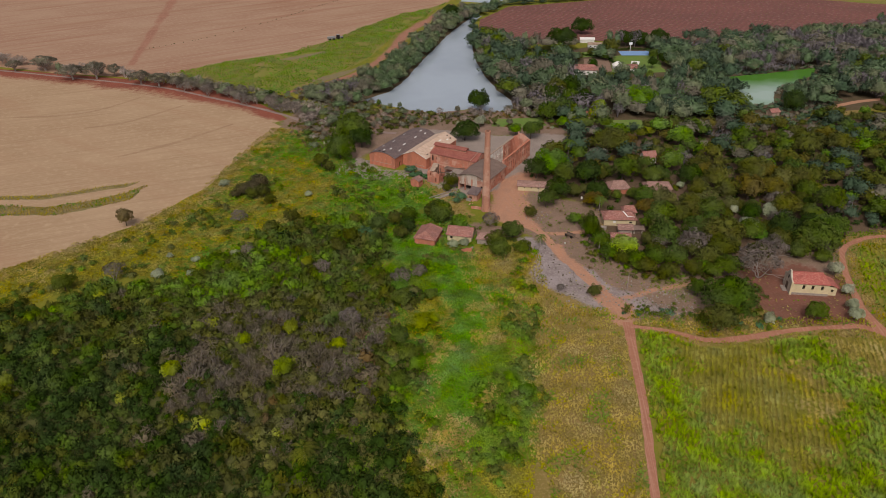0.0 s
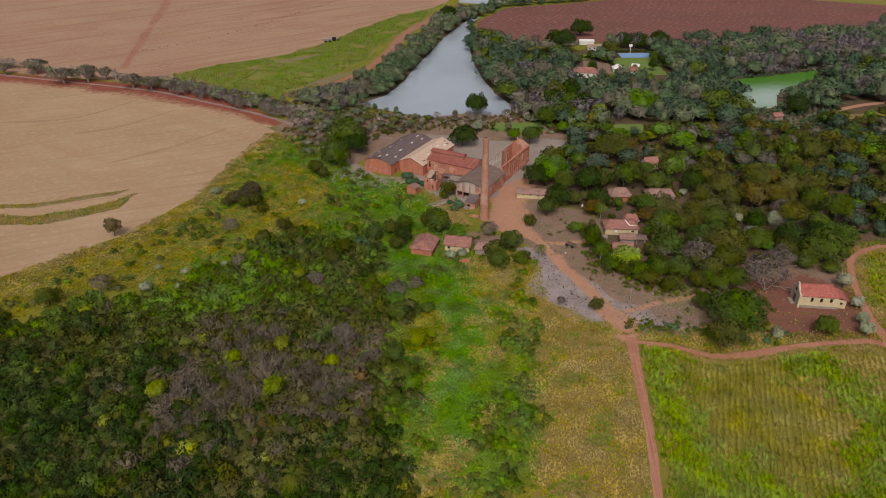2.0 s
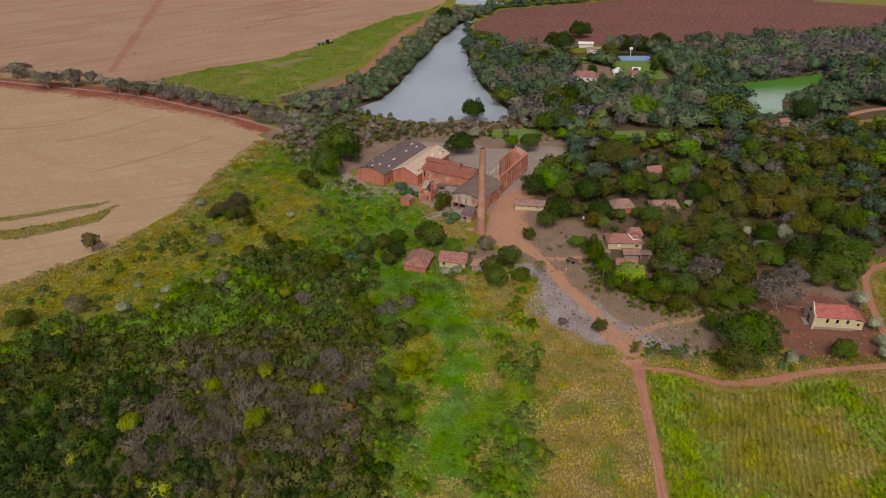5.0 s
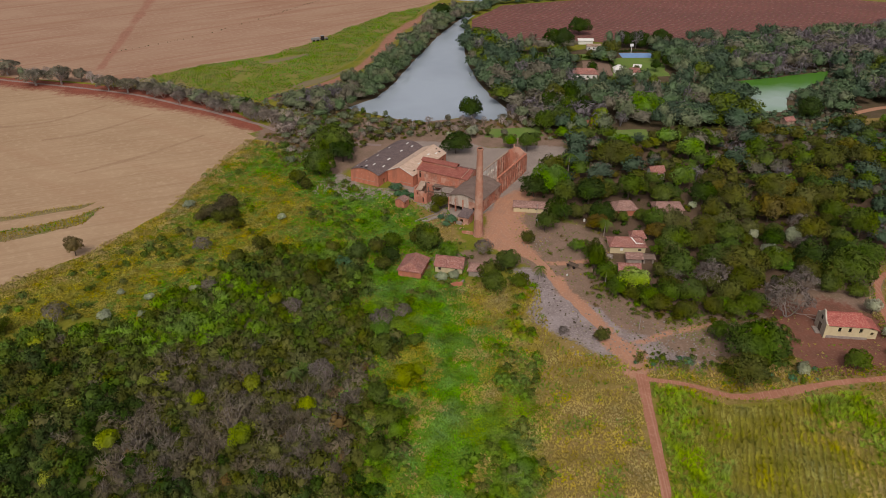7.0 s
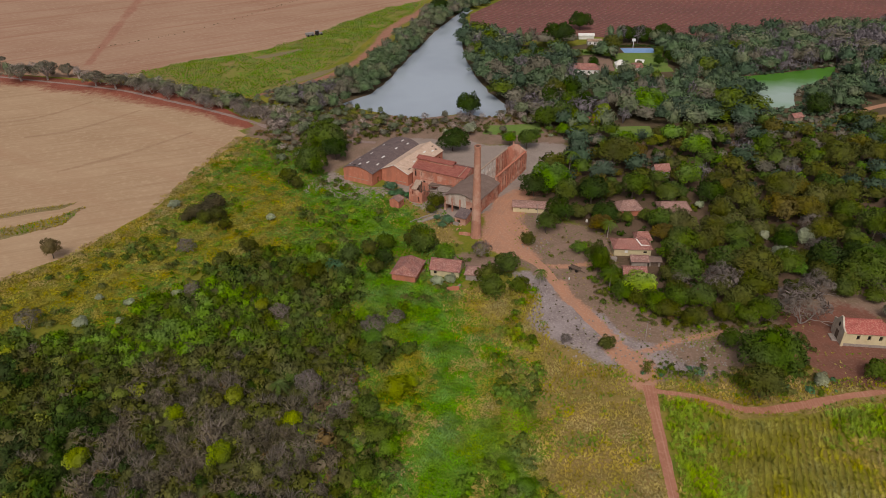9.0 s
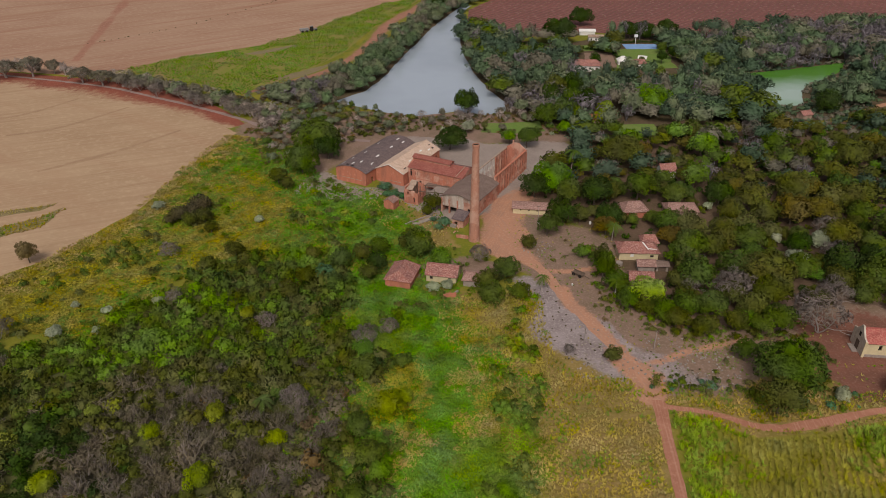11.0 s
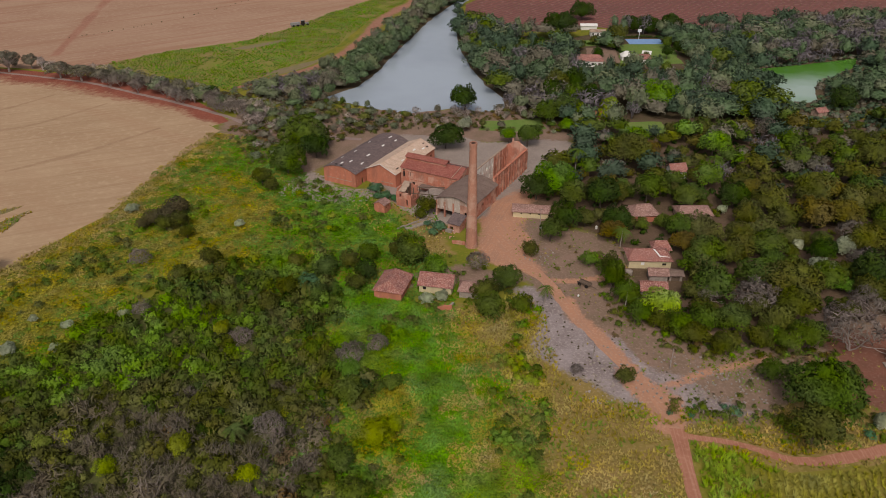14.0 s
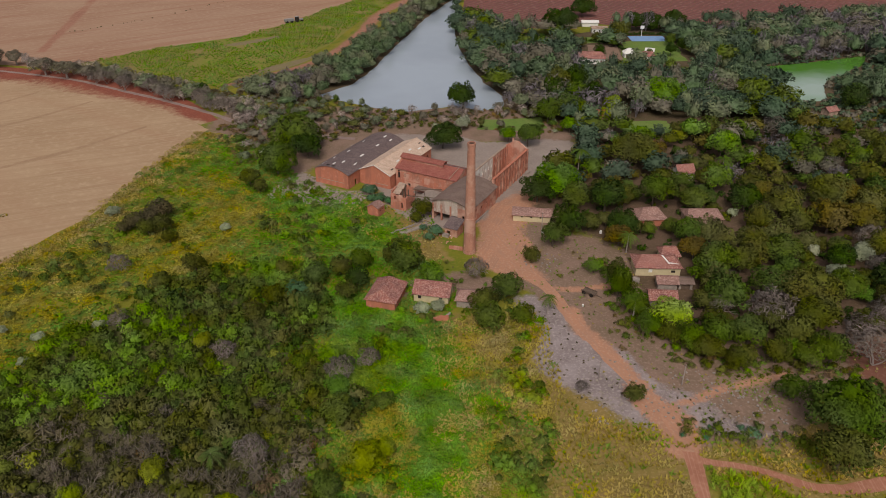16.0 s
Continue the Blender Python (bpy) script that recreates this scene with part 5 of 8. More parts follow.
gable_house("barn", 75.0, 436.0, 3, 8.0, 5.0, 2.6, 3.4, PALE, WHITE, "long pale barn at the field's edge", [(2, 4, 0, 2)])
gable_house("barn", 87.0, 441.0, -3, 10.0, 5.0, 2.6, 3.4, WHITE, WHITE, "white roofed barn at the field's edge", [])
gable_house("barn", 90.0, 424.0, -2, 9.0, 5.0, 2.8, 3.6, WHITE, PALE, "low white farm building", [(1, 2, 1, 2), (4, 5, 1, 2), (7, 8, 1, 2)])
gable_house("house", 161.0, 276.0, 20, 5.0, 4.0, 2.2, 3.4, PALE, TILE, "orange roof half hidden behind the pond", [])


def chapel():
    ob = empty("chapel", at(100.0, 107.6, -6.5), "cream chapel with a bright red tile roof and gabled front", "chapel")
    w, d, e, r = 11.4, 6.2, 4.2, 6.3
    holes = [(3.1, 3.9, 2.0, 3.4), (5.8, 6.6, 2.0, 3.4), (8.6, 9.4, 2.0, 3.4)]
    wall("wall", ob, CREAM, (0.4, 0), (w, 0), e, holes, 0.4)
    wall("wall", ob, CREAM, (w, d), (0.4, d), e, holes, 0.4)
    for a, b, c, f in holes:
        win = slab("window", ob, DARK, a, b, 0.2, 0.26, c, f)
        slab("window_bar", win, WOOD, (a + b) / 2 - 0.03, (a + b) / 2 + 0.03, 0.14, 0.198, c, f)
        slab("sill", ob, CREAM, a - 0.1, b + 0.1, -0.1, -0.003, c - 0.15, c)
    # front with a stepped gable, facing west
    bm = bmesh.new()
    prof = [(-0.3, 0), (d + 0.3, 0), (d + 0.3, e + 0.3), (d - 0.2, e + 0.5), (d - 0.9, e + 0.7), (d / 2 + 0.7, r + 0.2), (d / 2 + 0.4, r + 0.7), (d / 2 - 0.4, r + 0.7), (d / 2 - 0.7, r + 0.2), (0.9, e + 0.7), (0.2, e + 0.5), (-0.3, e + 0.3)]
    a = [bm.verts.new((0, y, z)) for y, z in prof]
    b = [bm.verts.new((0.4, y, z)) for y, z in prof]
    bm.faces.new(a)
    bm.faces.new(b[::-1])
    for i in range(len(prof)):
        bm.faces.new((a[i], a[(i + 1) % len(prof)], b[(i + 1) % len(prof)], b[i]))
    bmesh.ops.recalc_face_normals(bm, faces=bm.faces)
    part("front_wall", bm, PALECREAM, ob, "pale stepped gable front")
    slab("door", ob, WOOD, -0.04, -0.003, d / 2 - 0.8, d / 2 + 0.8, 0, 2.8)
    slab("front_window", ob, DARK, -0.04, -0.003, d / 2 - 0.4, d / 2 + 0.4, 4.0, 5.2)
    slab("corner_pier", ob, CREAM, -0.12, 0.5, -0.5, -0.305, 0, e + 0.3)
    slab("step", ob, CONCRETE, -1.4, -0.06, d / 2 - 1.6, d / 2 + 1.6, 0, 0.3)
    slab("plinth", ob, CONCRETE, 0.5, w, -0.25, -0.003, 0, 0.7)
    wall("end_wall", ob, CREAM, (w, 0.4), (w, d - 0.4), e, (), 0.4, inward=1)
    o, k = 0.4, (r - e) / (d / 2)
    for s in (0, 1):
        ya = -o if s == 0 else d + o
        slope("roof_slope", ob, CHAPROOF, (0.42, ya, e - o * k + 0.15), (w + 0.2, ya, e - o * k + 0.15), (w - 1.6, d / 2, r + 0.15), (0.42, d / 2, r + 0.15), 0.15, 0.05, 12, 4, 2 + s)
    slope("roof_hip", ob, CHAPROOF, (w + 0.2, -o, e - o * k + 0.15), (w + 0.2, d + o, e - o * k + 0.15), (w - 1.6, d / 2 + 0.02, r + 0.15), (w - 1.6, d / 2 - 0.02, r + 0.15), 0.15, 0.04, 6, 4, 7)
    bar("ridge_tiles", ob, CHAPROOF, (0.45, d / 2, r + 0.2), (w - 1.6, d / 2, r + 0.2), 0.3, 0.16)
    # lower sacristy at the east end
    wall("sacristy_wall", ob, CREAM, (w + 0.01, 0.5), (w + 2.6, 0.5), 3.0, [(0.9, 1.6, 1.2, 2.1)], 0.3)
    wall("sacristy_wall", ob, CREAM, (w + 2.6, 0.8), (w + 2.6, d - 0.8), 3.0, (), 0.3)
    wall("sacristy_wall", ob, CREAM, (w + 2.6, d - 0.5), (w + 0.01, d - 0.5), 3.0, (), 0.3)
    slope("sacristy_roof", ob, CHAPROOF, (w + 2.95, 0.1, 2.95), (w + 2.95, d - 0.1, 2.95), (w - 0.05, d - 0.1, 4.2), (w - 0.05, 0.1, 4.2), 0.14, 0.04, 5, 4, 9)


chapel()
ob = empty("sports_court", at(109.5, 404.0, 0), "bright blue court with a white hoop stand", "sports court")
slab("court_surface", ob, BLUE, 0, 21, 0, 12, 0.12, 0.2)
slab("post", ob, WHITE, 8.2, 8.5, 12.2, 12.5, 0.0, 5.0)
slab("backboard", ob, WHITE, 7.2, 9.5, 12.1, 12.19, 4.4, 6.2)


def shade_tent(x, y, deg):
    """A low white tent: three hoops with a sagging cover."""
    ob = empty("garden_tent", at(x, y, deg), "low white garden tent with a curved cover on the lawn", "tent")
    for k in range(3):
        sh = [(2.6 * math.cos(math.pi * i / 10), k * 2.4, 2.4 * math.sin(math.pi * i / 10)) for i in range(11)]
        for p, q in zip(sh, sh[1:]):
            bar("hoop", ob, METAL, p, q, 0.07, 0.07)
    shell("cover", ob, WHITE, [(2.7 * math.cos(math.pi * i / 12), 2.5 * math.sin(math.pi * i / 12)) for i in range(2, 11)], -0.2, 5.0, 0.04, 0.12, 3, 0.6)


shade_tent(115.5, 378.5, 70)


# ---- plants ----
def quick_mesh(name, verts, quads, tris, mat, normals=None):
    """A mesh straight from arrays of corners, quads and triangles."""
    me = bpy.data.meshes.new(name)
    nq, nt = len(quads), len(tris)
    me.vertices.add(len(verts))
    me.vertices.foreach_set("co", np.asarray(verts, np.float32).ravel())
    loops = np.concatenate([np.asarray(quads, np.int32).ravel(), np.asarray(tris, np.int32).ravel()])
    me.loops.add(len(loops))
    me.loops.foreach_set("vertex_index", loops)
    me.polygons.add(nq + nt)
    me.polygons.foreach_set("loop_start", np.concatenate([np.arange(nq) * 4, nq * 4 + np.arange(nt) * 3]).astype(np.int32))
    me.update(calc_edges=True)
    if normals is not None and np.abs(normals).max() > 0:
        me.polygons.foreach_set("use_smooth", np.ones(nq + nt, bool))
        me.normals_split_custom_set_from_vertices(np.asarray(normals, np.float32).tolist())
    me.materials.append(mat)
    return me


_b = bmesh.new()
bmesh.ops.create_icosphere(_b, subdivisions=1, radius=1.0)
ICO_V = np.array([v.co[:] for v in _b.verts])
ICO_F = np.array([[v.index for v in f.verts] for f in _b.faces])
_b.free()


class Shape:
    """Corners, quads and triangles that grow by pieces."""

    def __init__(self):
        self.v, self.q, self.t, self.out, self.n = [], [], [], [], 0

    def add(self, v, q=None, t=None, out=None):
        self.v.append(np.asarray(v, float))
        self.out.append(np.zeros((len(v), 3)) if out is None else np.asarray(out, float))
        if q is not None and len(q):
            self.q.append(np.asarray(q) + self.n)
        if t is not None and len(t):
            self.t.append(np.asarray(t) + self.n)
        self.n += len(v)

    def arrays(self):
        return (np.concatenate(self.v) if self.v else np.zeros((0, 3)), np.concatenate(self.q) if self.q else np.zeros((0, 4), int),
                np.concatenate(self.t) if self.t else np.zeros((0, 3), int))

    def normals(self):
        return np.concatenate(self.out) if self.out else np.zeros((0, 3))

    def proto(self):
        return (*self.arrays(), self.normals())

    def mesh(self, name, mat):
        return quick_mesh(name, *self.arrays(), mat, self.normals())


def unit(a):
    return a / np.maximum(np.linalg.norm(a, axis=-1, keepdims=True), 1e-9)


def leaf_blades(shape, rng, p, n, size, slim=0.6, droop=0.25, out=None):
    """Leaf clumps: bent three-cornered blades at p, facing n, shaded as a rounded mass that faces out."""
    t = unit(np.cross(n, rng.normal(size=n.shape)))
    b = np.cross(n, t)
    s = size * rng.uniform(0.6, 1.35, (len(p), 1))
    v = np.stack([p - t * s - b * s * slim - n * s * droop, p + t * s * 0.35 + b * s * slim * 1.3, p + t * s * 1.2 - b * s * slim * 0.5 - n * s * droop], 1).reshape(-1, 3)
    f = np.arange(len(v)).reshape(-1, 3)
    if out is None:
        shape.add(v, None, f)
        return
    w = v.reshape(-1, 3, 3)
    back = (np.cross(w[:, 1] - w[:, 0], w[:, 2] - w[:, 0]) * out).sum(1) < 0
    f[back] = f[back][:, ::-1]
    shape.add(v, None, f, np.repeat(out, 3, 0))


def crown(rng, lobes, count, size, core=0.92, loose=0.7, slim=0.55, low=-0.45, rough=0.22, up=0.08, dome=0.6, heart=0.85):
    """A crown of overlapping lobes (x, y, z, radius, height factor), each lumpy, coated with leaf clumps."""
    s = Shape()
    c, r, k = lobes[:, :3], lobes[:, 3], lobes[:, 4]
    mid = np.array([c[:, 0].mean(), c[:, 1].mean(), c[0, 2] * heart])
    if core:
        for i in range(1 if len(lobes) < 60 else 2):
            v = ICO_V * (1 + 0.1 * rng.normal(size=(len(ICO_V), 1)))
            v = v * [r[i] * core, r[i] * core, r[i] * core * k[i]] + c[i]
            s.add(v, None, ICO_F, unit(ICO_V * 0.5 + 0.6 * unit(v - mid)))
    w = rng.choice(len(lobes), count * 4, p=r ** 2 / (r ** 2).sum())
    d = unit(rng.normal(size=(len(w), 3)))
    ok = d[:, 2] > low
    w, d = w[ok], d[ok]
    p = c[w] + d * (r[w] * rng.uniform(0.78, 1.2, len(w)))[:, None] * np.stack([np.ones(len(w)), np.ones(len(w)), k[w]], 1)
    keep = np.ones(len(w), bool)
    for i in range(len(lobes)):
        e = (p - c[i]) / [r[i], r[i], r[i] * k[i]]
        keep &= (np.linalg.norm(e, axis=1) > 0.8) | (w == i)
    p, d = p[keep][:count], d[keep][:count]
    out = unit(d * (1 - dome) + dome * unit(p - mid) + rough * rng.normal(size=d.shape) + [0, 0, up])
    leaf_blades(s, rng, p, unit(d + loose * rng.normal(size=d.shape) + [0, 0, 0.3]), size, slim, out=out)
    return s


def tube(shape, pts, radii, n=6):
    pts = np.asarray(pts, float)
    rows = []
    for i, p in enumerate(pts):
        d = unit(pts[min(i + 1, len(pts) - 1)] - pts[max(i - 1, 0)])
        a = unit(np.cross(d, [0.3, 0.9, 0.1]))
        b = np.cross(d, a)
        g = 2 * np.pi * np.arange(n) / n
        rows.append(p + radii[i] * (np.cos(g)[:, None] * a + np.sin(g)[:, None] * b))
    q = [[i * n + j, i * n + (j + 1) % n, (i + 1) * n + (j + 1) % n, (i + 1) * n + j] for i in range(len(pts) - 1) for j in range(n)]
    shape.add(np.concatenate(rows), q)


def lobes_round(rng, R, H, n, flat=0.75):
    """A domed crown of half width R below the top H: one inner mass, and many small lobes that bulge out unevenly round it."""
    zc = H - R * flat
    out = [(0, 0, zc, R * 0.66, flat)]
    f, g, h = rng.uniform(0, 6.28, 3)
    skew = rng.uniform(-0.12, 0.12, 2) * R
    for i in range(n):
        a, e = i * 2.39996 + rng.uniform(-0.35, 0.35), math.asin(max(-0.4, 0.98 - 1.36 * (i + 0.5) / n))
        reach = R * (0.74 + 0.10 * math.sin(2 * a + f + e) + 0.10 * math.sin(3 * a + g) * math.cos(e) + 0.07 * math.sin(5 * a + 4 * e + h)) * rng.uniform(0.88, 1.1)
        q = math.cos(e) * reach
        out.append((q * math.cos(a) + skew[0], q * math.sin(a) + skew[1], zc + flat * reach * math.sin(e), R * rng.uniform(0.15, 0.30) * (1.3 if n < 14 else 1.0), rng.uniform(0.8, 1.1)))
    return np.array(out)


def trunk_shape(rng, lobes, H, girth):
    s = Shape()
    z0 = lobes[:, 2].min() - lobes[:, 3].max() * 0.2
    z0 = max(z0, H * 0.22)
    lean = rng.uniform(-0.3, 0.3, 2)
    tube(s, [(0, 0, -0.1), (lean[0] * 0.3, lean[1] * 0.3, z0 * 0.5), (lean[0], lean[1], z0)], [girth * 1.25, girth * 0.95, girth * 0.75], 8)
    for i in rng.choice(len(lobes), min(6, len(lobes)), replace=False):
        c = lobes[i, :3]
        m = np.array([lean[0], lean[1], z0]) * 0.5 + c * 0.5 + [0, 0, -0.1 * H]
        tube(s, [(lean[0], lean[1], z0 - 0.1), m, c], [girth * 0.55, girth * 0.38, girth * 0.14], 5)
    return s


def bare_branches(rng, H, R, girth, depth=5, twigs=3):
    """A leafless tree: limbs that fork again and again into fine twigs."""
    s = Shape()

    def grow(p, d, length, rad, level):
        e = p + d * length
        m = (p + e) / 2 + rng.normal(size=3) * length * 0.06
        tube(s, [p, m, e], [rad, rad * 0.85, rad * 0.65], 4 if level < 2 else 3)
        if level >= depth:
            return
        for _ in range(2 if level == 0 else rng.integers(2, twigs + 1)):
            nd = unit(d + rng.normal(size=3) * 0.5 + [0, 0, 0.12])
            grow(e, nd, length * rng.uniform(0.62, 0.85), rad * 0.62, level + 1)

    for i in range(3):
        a = i * 2.1 + rng.uniform(-0.4, 0.4)
        grow(np.array([0, 0, -0.05]), unit(np.array([math.cos(a) * 0.45 * R / H * 2, math.sin(a) * 0.45 * R / H * 2, 1.0])), H * 0.27, girth, 0)
    return s


PALETTE = {}
PALETTE["green"] = leaves("green_leaves", (0.068, 0.119, 0.012), (0.104, 0.170, 0.018), (0.085, 0.119, 0.015))
PALETTE["dark"] = leaves("dark_green_leaves", (0.024, 0.055, 0.007), (0.053, 0.103, 0.011), (0.045, 0.070, 0.009))
PALETTE["bright"] = leaves("bright_green_leaves", (0.103, 0.219, 0.011), (0.167, 0.310, 0.017), (0.129, 0.219, 0.015))
PALETTE["lime"] = leaves("lime_leaves", (0.238, 0.355, 0.031), (0.339, 0.458, 0.041), (0.204, 0.305, 0.031))
PALETTE["olive"] = leaves("olive_leaves", (0.084, 0.104, 0.015), (0.142, 0.160, 0.023), (0.120, 0.112, 0.020))
PALETTE["rust"] = leaves("rusty_leaves", (0.137, 0.096, 0.014), (0.202, 0.143, 0.019), (0.137, 0.116, 0.015))
PALETTE["yellow"] = leaves("yellow_green_leaves", (0.200, 0.255, 0.014), (0.310, 0.365, 0.020), (0.210, 0.245, 0.016))
PALETTE["grey"] = leaves("dry_grey_leaves", (0.166, 0.130, 0.094), (0.249, 0.194, 0.146), (0.140, 0.126, 0.072))
PALETTE["drab"] = leaves("drab_grey_green_leaves", (0.104, 0.122, 0.028), (0.171, 0.189, 0.045), (0.143, 0.129, 0.035))
PALETTE["silver"] = leaves("silvery_leaves", (0.380, 0.405, 0.270), (0.560, 0.585, 0.420), (0.310, 0.350, 0.210))
PALETTE["umber"] = leaves("dark_brown_leaves", (0.085, 0.066, 0.034), (0.130, 0.100, 0.052), (0.095, 0.085, 0.036))
PALETTE["teal"] = leaves("blue_green_leaves", (0.058, 0.156, 0.065), (0.111, 0.247, 0.111), (0.078, 0.169, 0.072))
PALETTE["moss"] = leaves("mossy_leaves", (0.073, 0.095, 0.011), (0.122, 0.144, 0.016), (0.093, 0.089, 0.014))
PALETTE["scrub"] = leaves("scrub_leaves", (0.088, 0.133, 0.013), (0.134, 0.195, 0.020), (0.104, 0.130, 0.017))
PALETTE["dust"] = leaves("dusty_olive_leaves", (0.116, 0.130, 0.029), (0.173, 0.184, 0.041), (0.138, 0.132, 0.033))
# far foliage: distance haze is painted into these paled, greyed leaf colours
PALETTE["fargreen"] = leaves("haze_tinted_green_leaves", (0.088, 0.148, 0.073), (0.158, 0.238, 0.109), (0.128, 0.168, 0.091))
PALETTE["fardark"] = leaves("haze_tinted_dark_leaves", (0.053, 0.095, 0.057), (0.097, 0.153, 0.088), (0.079, 0.114, 0.070))
PALETTE["farolive"] = leaves("haze_tinted_olive_leaves", (0.157, 0.154, 0.108), (0.232, 0.220, 0.149), (0.197, 0.174, 0.134))
PALETTE["fargrey"] = leaves("haze_tinted_grey_leaves", (0.181, 0.159, 0.169), (0.258, 0.230, 0.243), (0.169, 0.151, 0.153))
PALETTE["lilac"] = leaves("grey_brown_twigs", (0.213, 0.176, 0.157), (0.283, 0.237, 0.212), (0.190, 0.164, 0.130))
PALETTE["mauve"] = leaves("pale_bare_twigs", (0.375, 0.312, 0.278), (0.488, 0.413, 0.365), (0.350, 0.306, 0.244))
# bank trees, their leaf colour paled for haze as well
PALETTE["bank"] = leaves("haze_tinted_bank_leaves", (0.140, 0.180, 0.096), (0.220, 0.267, 0.138), (0.187, 0.206, 0.122))
PALETTE["brown"] = leaves("brown_leaves", (0.171, 0.110, 0.043), (0.262, 0.171, 0.067), (0.151, 0.110, 0.036))
PROTO = {}
WORDS = {"green": "dense green broadleaf tree", "dark": "dark green round-crowned tree", "bright": "bright fresh green tree", "lime": "pale lime green tree", "olive": "olive green broadleaf tree", "rust": "rust-brown leaved tree",
         "yellow": "yellow-green bushy tree", "grey": "leafless grey dry-season tree", "silver": "silvery pale-leaved shrub", "brown": "brown withered bush", "umber": "dark brown half-bare shrub", "scrub": "green scrubby tree", "dust": "dusty olive scrub tree", "umbrella": "flat-topped grey-green umbrella tree", "teal": "blue-green leafy bush", "moss": "mossy green broadleaf tree"}


def make_tree(kind, variant, R, H):
    """One tree of half width R and height H at the origin: trunk and crown under an empty."""
    rng = np.random.default_rng(100 + variant * 17 + sum(map(ord, kind)))
    ob = empty("shrub" if kind in ("silver", "brown", "teal", "umber") else "tree", Matrix(), WORDS[kind] + " in the wooded valley", "shrub" if kind in ("silver", "brown", "teal", "umber") else "tree", kind + " trees")
    if kind == "grey":
        me = bare_branches(rng, H * 1.02, R * 1.2, 0.16, 4).mesh("bare_crown", BARKGREY)
        b = new("bare_crown", me)
        b.parent = ob
        l = lobes_round(rng, R, H, 12, 0.8)
        s = crown(rng, l, 1600, 0.45, core=0, loose=1.0, slim=0.09)
        c = new("crown", s.mesh("crown", PALETTE["lilac"]))
        c.parent = ob
        return ob
    if kind == "umbrella":
        l = []
        for i in range(34):
            u = math.sqrt((i + 0.5) / 34)
            l.append((R * 0.84 * u * math.cos(i * 2.4), R * 0.84 * u * math.sin(i * 2.4), H * (0.86 - 0.34 * u ** 2.5) + rng.uniform(-0.5, 0.4), R * rng.uniform(0.13, 0.24), 0.8))
        l = np.array(l)
        c = new("crown", crown(rng, l, 2300, 0.27, core=0.9, loose=0.9, slim=0.35).mesh("crown", PALETTE["farolive"]))
        c.parent = ob
        s = trunk_shape(rng, l, H, 0.3)
        for i in range(9):
            a = i * 0.7
            tube(s, [(0, 0, H * 0.2), (math.cos(a) * R * 0.35, math.sin(a) * R * 0.35, H * 0.5), (math.cos(a) * R * 0.7, math.sin(a) * R * 0.7, H * 0.68)], [0.2, 0.14, 0.06], 4)
        t = new("trunk", s.mesh("trunk", BARKGREY))
        t.parent = ob
        return ob
    large = R > 7
    l = lobes_round(rng, R, H, (30 if variant % 2 else 36) + 34 * large, (0.72, 0.85, 1.0, 0.62)[variant % 4])
    c = new("crown", crown(rng, l, 6200 if large else 2700, 0.34 if large else 0.25).mesh("crown", PALETTE[kind]))
    c.parent = ob
    t = new("trunk", trunk_shape(rng, l, H, 0.24).mesh("trunk", BARK))
    t.parent = ob
    return ob


def tree(kind, x, y, r, h=None, spin=None, variant=None):
    """Stand a tree of that kind at (x, y): the first of each sort is built, the others are copies of it."""
    h = h or r * 1.75
    variant = int(abs(x * 7.3 + y * 3.1)) % 3 if variant is None else variant
    spin = (x * 37.0 + y * 91.0) % 360 if spin is None else spin
    m = at(x, y, spin)
    R, H = (8.0, 13.0) if r > 6.6 and kind not in ("grey", "umbrella") else (4.6, 8.1)
    key = (kind, variant, R)
    if key not in PROTO:
        ob = make_tree(kind, variant, R, H)
        PROTO[key] = ob
        ob.matrix_basis = m @ Matrix.Diagonal((r / R, r / R, h / H, 1))
        return ob
    p = PROTO[key]
    return copy_thing(p, m @ Matrix.Diagonal((r / R / p.scale.x, r / R / p.scale.y, h / H / p.scale.z, 1)))


TREES = {}
TREES["scrub"] = [(-129, 108, 3.6), (10.5, 131, 4.2), (19, 133, 3.0), (60, 176, 2.5), (66.5, 177, 2.8), (78, 205.5, 3.8), (112, 130, 3.6), (119, 127, 3.0), (-17, 74, 3.2), (-21, 100, 3.4), (-19, 64, 2.6), (-20, 82, 2.8), (-12, 104, 2.2), (47, 136, 3.0), (44, 150, 2.8), (56, 121, 2.6), (79, 117, 3.0), (90, 133, 3.6)]
TREES["green"] = [(52, 274, 6.6), (43, 270, 6.0), (32, 244, 5.0), (31, 169, 4.2), (16, 144, 4.2), (-10, 157, 4.9), (66, 194, 6.2), (77.8, 96.5, 7.6), (71, 106, 3.2), (56, 124, 3.6), (69, 124, 4.5), (48, 128, 3.2), (45, 145, 2.8), (84, 117, 4.5), (82, 142, 5.4), (-22, 158, 3.2), (-10, 157, 3.4), (-33, 150, 3.7), (-34, 138, 3.2), (102, 94, 3.6),
              (121, 136, 7.2), (-54, 243, 9.1), (-57, 219, 6.7), (69, 138, 5.7), (63, 125, 4.1), (46, 138, 3.4), (131, 145, 5.3), (70, 171, 4.5)]
TREES["dark"] = [(30, 197, 5.6), (36, 176, 5.3), (50, 190, 6.0), (-110, 309, 3.1), (176, 287, 6.5), (93, 190, 5.5), (52, 175, 5.0), (-22, 148, 3.4),
             (-49, 233, 5.7), (-8, 528, 7.5), (70, 428, 9), (92, 470, 8), (128, 432, 7), (142, 436, 7), (118, 432, 7)]
